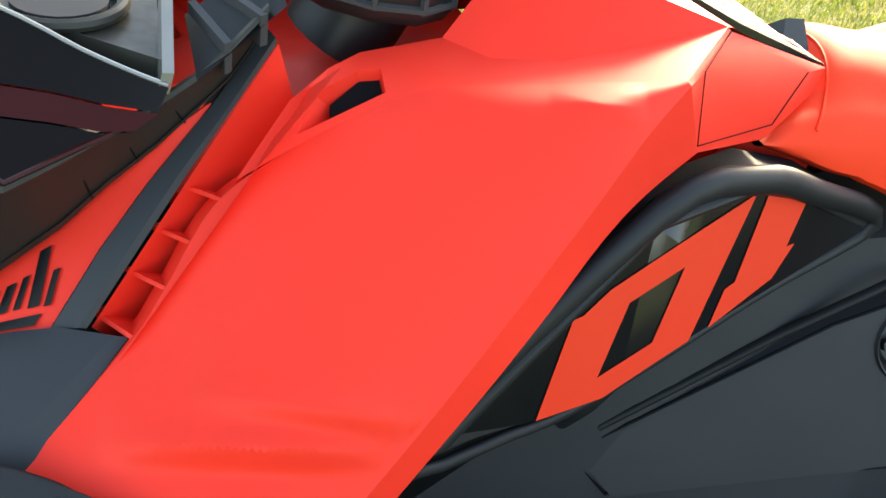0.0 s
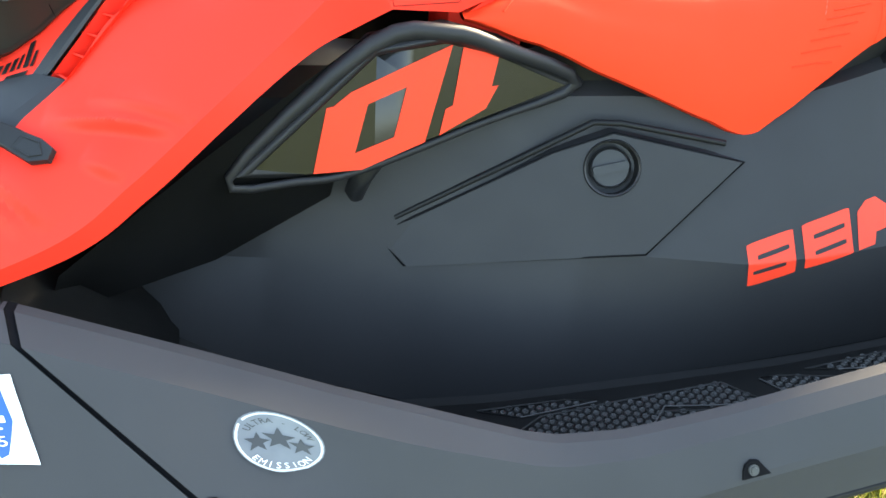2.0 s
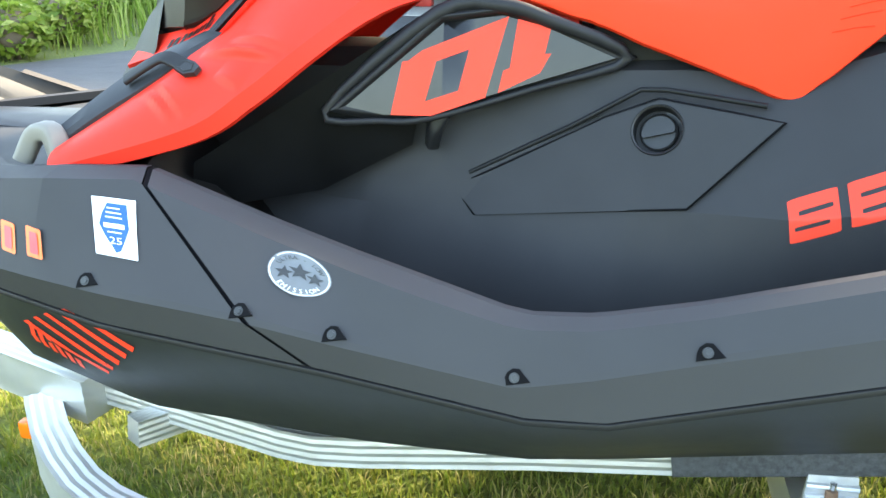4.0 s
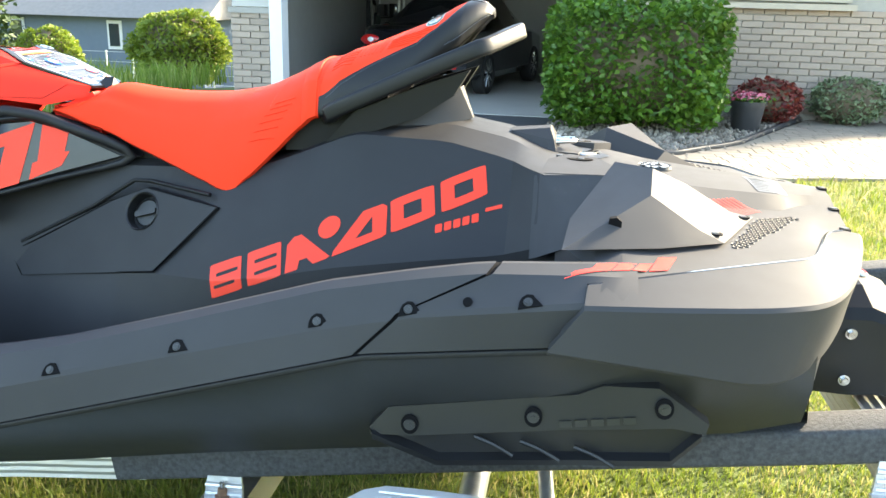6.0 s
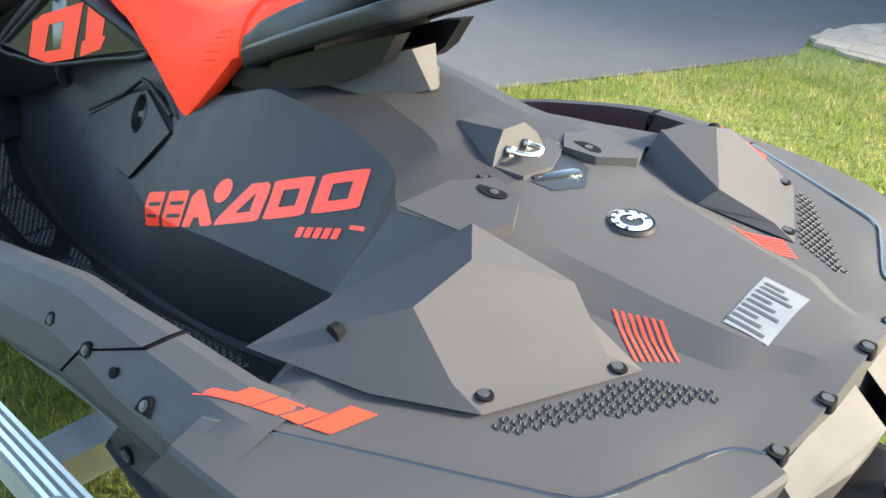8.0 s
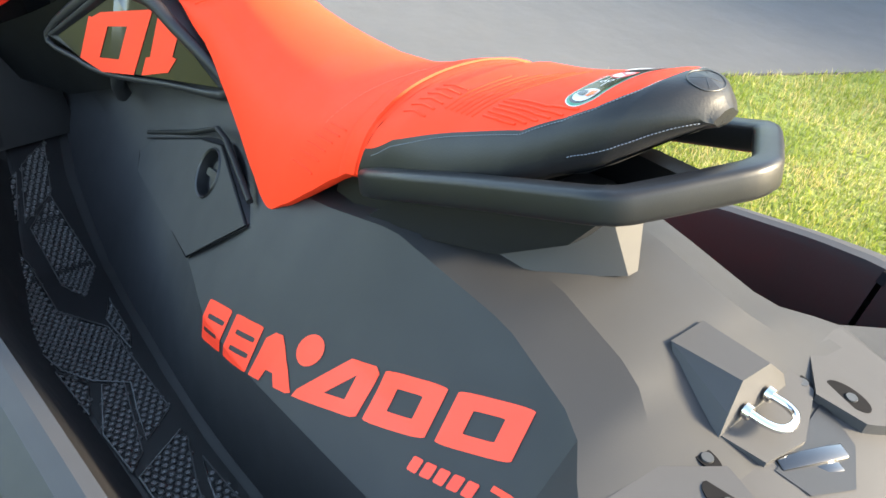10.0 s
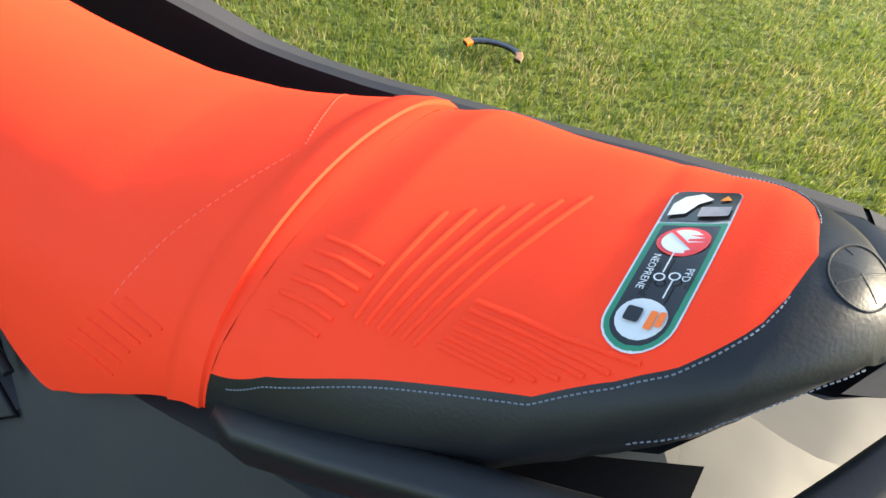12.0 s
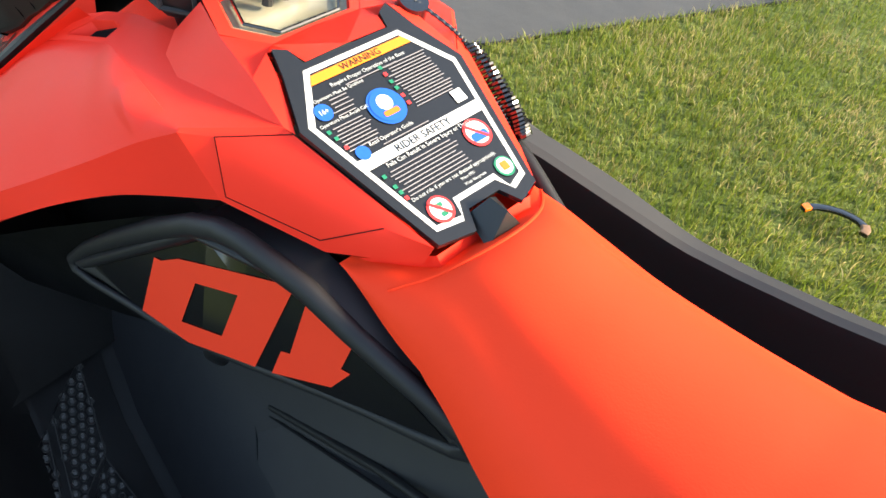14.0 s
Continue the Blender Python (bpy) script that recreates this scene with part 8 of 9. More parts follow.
blades("grass", [(-2.2, 3.2, -2.0, 2.8, 9500), (-1.6, 4.6, 1.6, 4.2, 4200), (-0.6, 6.0, 3.0, 6.0, 2200), (-3.0, 5.0, -4.6, 4.4, 1100)], BLADE,
       "mown grass blades, green mixed with dry straw", feather=0.9, keep=off_paving)
blades("far_grass", [(-14, -4.2, 3.0, 10.2, 90), (2.6, 7, 0.5, 5.4, 420)], BLADE, "coarser lawn grass farther off", 0.04, 0.10, 0.006, keep=off_paving, seed=6, feather=1.2)
blades("tall_weeds", [(-10, -4.6, 5.2, 9.0, 160), (-7.0, -4.4, 7.5, 11, 200), (-9, -5.0, 4.2, 6.0, 130)], WEEDS, "tall uncut weeds beside the driveway", 0.12, 0.46, 0.009, keep=off_paving, lean=0.28, category="weeds", seed=7)

# a curved black and orange buckle strap lying on the lawn
bm = bmesh.new()
arc = [(-0.017 + 0.082 * math.cos(a) + 0.012 * math.sin(a), 1.588 + 0.020 * math.cos(a) + 0.052 * math.sin(a), 0.044 + 0.006 * math.sin(a)) for a in [radians(180 - 20 * k) for k in range(10)]]
tube(bm, arc, rounded(0.022, 0.012, 0.003))
strap = thing("dropped_strap", "curved black and orange strap lying on the grass", "strap")
part("band", bm, GLOSSBLK, strap)
for i, j, mat in ((0, 1, AMBER), (7, 9, RUSTY)):
    bm = bmesh.new()
    tube(bm, [Vector(p) + Vector((0, 0, 0.003)) for p in arc[i:j + 1]], rounded(0.024, 0.013, 0.003))
    part("strap_end", bm, mat, strap)


# ---- planting ----
def leaf_cloud(bm, pts, size, rg, flat=0.0):
    """Small folded leaves at the points."""
    for p in pts:
        s = size * rg.uniform(0.6, 1.35)
        m = Matrix.Translation(p) @ Euler((rg.uniform(-1.2, 1.2), rg.uniform(-1.2, 1.2), rg.uniform(0, 6.28))).to_matrix().to_4x4()
        vs = [bm.verts.new(m @ Vector(q)) for q in ((0, -s, 0), (s * 0.55, -s * 0.1, s * 0.16), (0, s, 0), (-s * 0.55, -s * 0.1, s * 0.16))]
        bm.faces.new((vs[0], vs[1], vs[2]))
        bm.faces.new((vs[0], vs[2], vs[3]))


def shrub(name, label, category, at, size, mat, n, leaf, seed, boxy=2.6, stems=6):
    """A shrub: stems and a crown of leaves spread through an uneven outline."""
    rg = np.random.default_rng(seed)
    top = thing(name, label, category, at=at)
    pts = []
    while len(pts) < n:
        q = rg.uniform(-1, 1, 3)
        d = (abs(q[0]) ** boxy + abs(q[1]) ** boxy + abs(q[2]) ** boxy) ** (1 / boxy)
        wob = 0.90 + 0.10 * math.sin(q[0] * 5 + seed) * math.cos(q[1] * 6 + q[2] * 4)
        if d > wob or d < 0.72 * wob + 0.2 * (rg.random() - 0.5):
            continue
        pts.append(Vector((q[0] * size[0], q[1] * size[1], size[2] * (1 + q[2] * 0.97))))
    bm = bmesh.new()
    leaf_cloud(bm, pts, leaf, rg)
    part("crown", bm, mat, top, "", 60, fix=False)
    for k in range(stems):
        bm = bmesh.new()
        a = 2 * math.pi * k / stems
        tube(bm, spline([(0.1 * size[0] * math.cos(a), 0.1 * size[1] * math.sin(a), -0.02), (0.4 * size[0] * math.cos(a), 0.4 * size[1] * math.sin(a), size[2]), (0.6 * size[0] * math.cos(a), 0.6 * size[1] * math.sin(a), size[2] * 1.6)], 3), circle(0.016, 6))
        part("stem", bm, BARK, top)
    bm = bmesh.new()
    bmesh.ops.create_icosphere(bm, subdivisions=2, radius=1, matrix=Matrix.Translation((0, 0, size[2])) @ Matrix.Diagonal((size[0] * 0.72, size[1] * 0.72, size[2] * 0.80, 1)))
    part("inner_wood", bm, BARK, top)
    return top


shrub("clipped_hedge", "large clipped green leafy hedge bush beside the garage", "hedge", (1.66, 7.70, 0.0), (1.10, 0.72, 0.745), HEDGE, 11000, 0.042, 11, 5.0)
shrub("barberry", "low round dark red barberry shrub", "shrub", (3.35, 8.75, 0), (0.46, 0.40, 0.30), BARBERRY, 1900, 0.030, 12, 2.2, 4)
shrub("sage_shrub", "pale grey-green mounded shrub", "shrub", (4.35, 9.0, 0), (0.52, 0.40, 0.32), SAGE, 1900, 0.030, 13, 2.2, 4)
shrub("barberry", "dark red barberry shrub near the wall", "shrub", (5.35, 9.0, 0), (0.50, 0.38, 0.38), BARBERRY, 1700, 0.032, 14, 2.2, 4)
shrub("yellow_bush", "loose yellow-green bush behind the house corner", "bush", (-6.85, 14.0, fall(-6.85, 14.0)), (1.12, 0.9, 0.85), BUSH, 9000, 0.050, 15, 2.0, 6)
shrub("yellow_bush", "small yellow-green bush on the far lawn", "bush", (-11.1, 16.0, fall(-11.1, 16.0)), (0.85, 0.7, 0.72), BUSH, 5000, 0.050, 16, 2.0, 6)

WEEDLEAF = leafy("weed_leaves", [(0.0, (0.12, 0.20, 0.02)), (0.6, (0.19, 0.27, 0.035)), (1.0, (0.32, 0.36, 0.10))], 0.6, 0.45)
rw = random.Random(21)
for k, (x, y) in enumerate(((-4.95, 4.75), (-5.5, 4.5), (-5.1, 5.6), (-6.0, 5.4), (-5.5, 6.5), (-6.6, 6.3), (-6.0, 7.6), (-7.2, 7.2), (-5.2, 7.9))):
    w = rw.uniform(0.36, 0.56)
    tagged(shrub("weed_clump", "leafy yellow-green weeds beside the driveway", "weeds", (x, y, 0), (w, w * 0.8, rw.uniform(0.19, 0.27)), WEEDLEAF, 900, 0.05, 40 + k, 2.0, 4), "leafy yellow-green weeds beside the driveway", "weeds", "weed clumps by the driveway")


def conifer(at, h, r, seed):
    rg = np.random.default_rng(seed)
    top = thing("spruce_tree", "dark green spruce tree on the far lawn", "tree", group="far spruce trees", at=at)
    bm = bmesh.new()
    rod(bm, (0, 0, -0.05), (0, 0, h * 0.97), 0.13, 0.02, 9)
    part("trunk", bm, BARK, top)
    bm = bmesh.new()
    for lv in range(int(h * 4.5)):
        z = 0.25 + lv / 4.5
        rr = r * (1 - z / (h * 1.03)) ** 0.8
        for k in range(int(9 + rr * 9)):
            a = rg.uniform(0, 6.28)
            for q in range(7):
                f = rr * (0.25 + 0.75 * (q + rg.random()) / 7) * rg.uniform(0.75, 1.1)
                p = Vector((f * math.cos(a) + rg.normal(0, 0.06), f * math.sin(a) + rg.normal(0, 0.06), z - f * 0.22 + rg.normal(0, 0.06)))
                leaf_cloud(bm, [p], 0.13, rg)
    part("crown", bm, FIR, top, "", 60, fix=False)


for i, (x, y, h, r) in enumerate(((-16.0, 20.0, 5.0, 1.7), (-19.2, 19.0, 6.0, 2.2), (-9.0, 30.0, 6.5, 2.4), (-20.5, 14.0, 6.0, 2.4), (-21, 13.0, 7.0, 2.6), (-25, 11.5, 7.0, 2.8))):
    conifer((x, y, fall(x, y)), h, r, 30 + i)


def broad_tree(at, h, r, seed):
    rg = np.random.default_rng(seed)
    top = thing("leafy_tree", "tall leafy green tree in the distance", "tree", group="distant leafy trees", at=at)
    bm = bmesh.new()
    tube(bm, [(0, 0, -0.1), (0.1, 0, h * 0.3), (0, 0.1, h * 0.6)], circle(0.22, 8))
    for k in range(6):
        a = k * 1.05
        tube(bm, [(0.05, 0, h * 0.35), (r * 0.35 * math.cos(a), r * 0.35 * math.sin(a), h * 0.55), (r * 0.7 * math.cos(a), r * 0.7 * math.sin(a), h * 0.72)], circle(0.09, 6))
    part("trunk", bm, BARK, top)
    bm = bmesh.new()
    for c in range(26):
        cc = Vector((rg.normal(0, r * 0.45), rg.normal(0, r * 0.45), h * rg.uniform(0.32, 0.95)))
        cr = r * rg.uniform(0.25, 0.42)
        pts = [cc + Vector(rg.normal(0, cr * 0.5, 3)) for _ in range(110)]
        leaf_cloud(bm, pts, 0.20, rg)
    part("crown", bm, BUSH, top, "", 60, fix=False)


for i, (x, y, h, r) in enumerate(((-9, 34, 9, 4.0), (-16, 36, 10, 4.5), (-24, 32, 9, 4), (-30, 24, 9, 4), (-34, 14, 9, 4.5))):
    broad_tree((x, y, fall(x, y)), h, r, 50 + i)

# flower pot
pot = thing("flower_pot", "dark grey flower pot with pink flowers", "flower pot", at=(2.98, 8.02, 0.01))
bm = bmesh.new()
rings = []
for r, z in ((0.0, 0.0), (0.14, 0.0), (0.150, 0.02), (0.188, 0.30), (0.205, 0.30), (0.208, 0.345), (0.190, 0.345), (0.185, 0.31), (0.0, 0.31)):
    rings.append([(r * math.cos(2 * math.pi * k / 28), r * math.sin(2 * math.pi * k / 28), z) for k in range(28)])
loft(bm, rings, close=True)
part("pot", bm, POT, pot)
rg = np.random.default_rng(21)
bm = bmesh.new()
leaf_cloud(bm, [Vector((rg.normal(0, 0.085), rg.normal(0, 0.085), 0.36 + rg.uniform(0, 0.07))) for _ in range(260)], 0.026, rg)
tagged(part("flowers", bm, PINK, pot, "", 60, fix=False), kind="stuff")
bm = bmesh.new()
leaf_cloud(bm, [Vector((rg.normal(0, 0.10), rg.normal(0, 0.10), 0.34 + rg.uniform(0, 0.05))) for _ in range(240)], 0.03, rg)
tagged(part("leaves", bm, HEDGE, pot, "", 60, fix=False), kind="stuff")
bm = bmesh.new()
tube(bm, spline([(0.46, 5.85, 0.03), (0.92, 5.79, 0.03), (1.62, 5.91, 0.03), (1.96, 6.02, 0.03), (2.24, 6.34, 0.03), (2.69, 6.90, 0.03), (3.18, 7.87, 0.03), (4.2, 9.95, 0.03)], 5), rounded(0.05, 0.06, 0.015))
tagged(part("bed_edging", bm, POT), "low dark plastic edging along the planting bed", "edging", kind="structure")

# ---- house ----
GY = 8.40
def slab(name, pts, push, mat, label, category):
    bm = bmesh.new()
    prism(bm, pts, push)
    return tagged(part(name, bm, mat), label, category, kind="structure")


pillar = slab("wall_garage_pillar", [(-3.32, GY + 0.02, 0), (-2.80, GY + 0.02, 0), (-2.80, GY + 0.02, 1.12), (-3.32, GY + 0.02, 1.12)], (0, 0.30, 0), MORTAR, "tan brick pier beside the garage door", "wall")
slab("wall_sill", [(-3.35, GY - 0.03, 1.12), (-2.78, GY - 0.03, 1.12), (-2.78, GY - 0.03, 1.19), (-3.35, GY - 0.03, 1.19)], (0, 0.36, 0), MORTAR, "pale stone sill on the brick pier", "sill")
sid = slab("wall_garage_siding", [(-3.30, GY + 0.03, 1.19), (-2.80, GY + 0.03, 1.19), (-2.80, GY + 0.03, 3.2), (-3.30, GY + 0.03, 3.2)], (0, 0.25, 0), SIDING, "beige horizontal siding above the pier", "wall")
for k in range(16):
    bm = bmesh.new()
    poly(bm, [(-3.31, GY + 0.03, 1.20 + 0.115 * k), (-2.80, GY + 0.03, 1.20 + 0.115 * k), (-2.80, GY + 0.005, 1.20 + 0.115 * k), (-3.31, GY + 0.005, 1.20 + 0.115 * k), (-3.31, GY + 0.028, 1.312 + 0.115 * k), (-2.80, GY + 0.028, 1.312 + 0.115 * k)], [(0, 1, 2, 3), (3, 2, 5, 4)])
    part("plank", bm, SIDING, sid)
slab("trim_garage_door", [(-2.80, GY - 0.05, 0), (-2.64, GY - 0.05, 0), (-2.64, GY - 0.05, 2.5), (-2.80, GY - 0.05, 2.5)], (0, 0.24, 0), TRIM, "white painted garage door jamb", "door trim")
slab("trim_garage_head", [(-2.80, GY - 0.05, 2.5), (0.95, GY - 0.05, 2.5), (0.95, GY - 0.05, 2.7), (-2.80, GY - 0.05, 2.7)], (0, 0.24, 0), TRIM, "white painted head of the garage door", "door trim")
slab("wall_garage_front", [(-3.30, GY + 0.02, 3.2), (-3.30, GY + 0.02, 2.7), (1.6, GY + 0.02, 2.7), (1.6, GY + 0.02, 3.2)], (0, 0.25, 0), SIDING, "beige siding over the garage door", "wall")
slab("wall_garage_return", [(0.95, GY, 0), (1.20, GY, 0), (1.20, GY + 0.9, 0), (0.95, GY + 0.9, 0)], (0, 0, 3.2), SIDING, "house wall beside the garage door", "wall")
slab("garage_floor", [(-3.1, GY - 0.10, 0.02), (1.0, GY - 0.10, 0.02), (1.0, 15.2, 0.02), (-3.1, 15.2, 0.02)], (0, 0, -0.04), CONCRETE, "pale concrete garage floor", "floor")
slab("wall_garage_left", [(-3.10, GY + 0.3, 0), (-3.20, GY + 0.3, 0), (-3.20, 15.2, 0), (-3.10, 15.2, 0)], (0, 0, 2.9), GARAGEWALL, "painted garage side wall", "wall")
slab("wall_garage_right", [(1.0, GY + 0.9, 0), (1.1, GY + 0.9, 0), (1.1, 15.2, 0), (1.0, 15.2, 0)], (0, 0, 2.9), GARAGEWALL, "painted garage inner wall", "wall")
slab("wall_garage_back", [(-3.2, 15.2, 0), (1.1, 15.2, 0), (1.1, 15.3, 0), (-3.2, 15.3, 0)], (0, 0, 2.9), GARAGEWALL, "painted garage back wall", "wall")
slab("ceiling", [(-3.3, GY, 2.9), (1.2, GY, 2.9), (1.2, 15.3, 2.9), (-3.3, 15.3, 2.9)], (0, 0, 0.1), GARAGEWALL, "plain garage ceiling", "ceiling")
slab("roof", [(-3.7, GY - 0.4, 3.2), (5.8, GY - 0.4, 3.2), (5.8, 12.2, 4.6), (-3.7, 12.2, 4.6)], (0, 0, 0.08), ROOFM, "grey shingle house roof", "roof")
slab("roof", [(-3.7, 16.0, 3.2), (5.8, 16.0, 3.2), (5.8, 12.2, 4.6), (-3.7, 12.2, 4.6)], (0, 0, 0.08), ROOFM, "grey shingle rear house roof", "roof")
house = slab("wall_house", [(1.20, 9.32, 0), (5.6, 9.32, 0), (5.6, 9.32, 3.2), (1.20, 9.32, 3.2)], (0, 0.25, 0), MORTAR, "tan brick house wall behind the shrubs", "wall")
slab("wall_house_end", [(5.6, 9.3, 0), (5.6, 16, 0), (5.6, 16, 3.2), (5.6, 9.3, 3.2)], (0.2, 0, 0), SIDING, "far end wall of the house", "wall")
slab("wall_house_back", [(-3.3, 15.9, 0), (5.6, 15.9, 0), (5.6, 15.9, 3.2), (-3.3, 15.9, 3.2)], (0, 0.2, 0), SIDING, "rear wall of the house", "wall")
win = thing("window_1", "wide house window with a beige frame and sill", "window", kind="structure", at=(3.08, 9.30, 0))
for nm, sz, at, mat in (("window_sill", (2.5, 0.12, 0.07), (0, -0.06, 1.40), WINTRIM), ("window_frame", (2.4, 0.06, 0.08), (0, -0.03, 1.50), WINTRIM), ("window_frame", (0.08, 0.06, 1.2), (-1.16, -0.03, 2.1), WINTRIM), ("window_frame", (0.08, 0.06, 1.2), (1.16, -0.03, 2.1), WINTRIM), ("pane", (2.3, 0.02, 1.2), (0, -0.02, 2.1), WINGLASS)):
    bm = bmesh.new()
    box(bm, sz, at)
    part(nm, bm, mat, win)

# garage contents
def bicycle_wheel(at, r, turn):
    t = thing("bicycle_wheel", "bicycle wheel hung on the garage wall", "bicycle wheel", group="bicycle wheels on the wall", at=at)
    bm = bmesh.new()
    tube(bm, [(r * math.cos(a), 0, r * math.sin(a)) for a in [2 * math.pi * k / 30 for k in range(30)]], circle(0.022, 6), close=True, up=(0, 1, 0))
    part("tyre", bm, TYRE, t)
    for k in range(12):
        a = 2 * math.pi * k / 12
        bm = bmesh.new()
        rod(bm, (0.02 * math.cos(a), 0, 0.02 * math.sin(a)), (r * math.cos(a), 0, r * math.sin(a)), 0.003, 0.003, 4)
        part("spoke", bm, GALV, t)
    bm = bmesh.new()
    rod(bm, (0, -0.04, 0), (0, 0.04, 0), 0.025, 0.025, 10)
    part("hub", bm, GALV, t)
    return t


bicycle_wheel((-1.95, 15.0, 1.70), 0.33, 0)
bicycle_wheel((0.25, 15.0, 1.85), 0.33, 0)
for x, z, w, h, d, mat, nm, lb in ((-2.75, 1.0, 0.55, 2.0, 0.5, GLOSSBLK, "shelf_unit", "dark open shelf unit full of tools"), (-0.95, 1.25, 0.85, 0.45, 0.25, GLOSSBLK, "wall_cabinet", "dark wall cabinet on the garage wall"), (-2.35, 0.55, 0.45, 1.0, 0.06, material("dark_green_board", (0.03, 0.06, 0.035), 0.6), "leaning_board", "dark green board leaning on the wall")):
    t = thing(nm, lb, nm.replace("_", " "), at=(x, 14.85, 0.02))
    if nm == "shelf_unit":
        for k in range(5):
            bm = bmesh.new()
            box(bm, (w, d, 0.03), (0, 0, 0.05 + 0.48 * k))
            part("shelf", bm, GLOSSBLK, t)
        for sx in (-1, 1):
            for sy in (-1, 1):
                bm = bmesh.new()
                box(bm, (0.04, 0.04, 2.0), (sx * (w / 2 - 0.02), sy * (d / 2 - 0.02), 1.0))
                part("post", bm, GALV, t)
        for k in range(8):
            bm = bmesh.new()
            box(bm, (0.16, 0.3, 0.2 + 0.03 * (k % 3)), (-0.14 + 0.26 * (k % 2), 0, 0.19 + 0.48 * (k // 2)))
            soften(bm, 0.01, 2)
            part("tool_box", bm, (TOOLRED, POT, GLOSSBLK)[k % 3], t)
    else:
        bm = bmesh.new()
        box(bm, (w, d, h), (0, 0.1, z))
        soften(bm, 0.008, 2)
        part("body", bm, mat, t)
bm = bmesh.new()
box(bm, (0.24, 0.18, 0.16), (-2.35, 9.3, 0.10))
soften(bm, 0.02, 2)
tagged(part("gas_can", bm, TOOLRED), "red fuel can on the garage floor", "fuel can")
# barbell and plates on the left
rack = thing("weight_rack", "dark weight rack with round plates", "weight rack", at=(-2.80, 13.2, 0.02))
for k in range(4):
    bm = bmesh.new()
    rod(bm, (0.1 + 0.05 * (k % 2), 0.1 * k, 0.5 + 0.45 * k), (0.16 + 0.05 * (k % 2), 0.1 * k, 0.5 + 0.45 * k), 0.17, 0.17, 20)
    part("plate", bm, GLOSSBLK, rack)
bm = bmesh.new()
box(bm, (0.07, 0.07, 2.1), (0, 0.2, 1.05))
part("post", bm, GLOSSBLK, rack)

# car in the garage, tail towards the door
car = thing("parked_car", "glossy black sedan parked nose-in inside the garage", "car", at=(-1.32, 10.0, 0.02))
car.rotation_euler.z = -0.20
bm = bmesh.new()
# y from the tail, half-width, sill z, waist z, roof z, roof half-width
CST = [(0.00, 0.62, 0.42, 0.72, 0.74, 0.55), (0.06, 0.80, 0.30, 0.86, 0.90, 0.66), (0.30, 0.87, 0.24, 0.93, 0.97, 0.70), (0.75, 0.885, 0.22, 0.95, 1.00, 0.70), (1.30, 0.89, 0.22, 0.95, 1.34, 0.60), (1.7, 0.89, 0.22, 0.94, 1.42, 0.60), (2.6, 0.89, 0.22, 0.93, 1.41, 0.60), (3.4, 0.88, 0.22, 0.92, 0.99, 0.66), (4.2, 0.85, 0.24, 0.82, 0.86, 0.62), (4.6, 0.66, 0.32, 0.62, 0.66, 0.5)]
rings = []
for k in range(47):
    y = 4.6 * k / 46
    hw, sz, wz, rz, rw = table(y, CST)
    half = [(hw * 0.92, sz), (hw, sz + 0.10), (hw + 0.005, (sz + wz) / 2), (hw * 0.985, wz - 0.04), (hw * 0.95, wz), (rw * 1.06, wz + (rz - wz) * 0.75), (rw * 0.92, rz - 0.012), (0, rz + 0.01)]
    rings.append([(-w, y, z) for w, z in half] + [(w, y, z) for w, z in half[-2::-1]])
rows = loft(bm, rings)
bm.faces.new(rows[0]); bm.faces.new(rows[-1])
part("body", bm, CARBLACK, car, "", 30)
bm = bmesh.new()
poly(bm, [(-0.55, 0.80, 1.015), (0.55, 0.80, 1.015), (0.50, 1.28, 1.345), (-0.50, 1.28, 1.345)], [(0, 1, 2, 3)])
bmesh.ops.solidify(bm, geom=bm.faces[:], thickness=0.01)
part("rear_window", bm, CARGLASS, car)
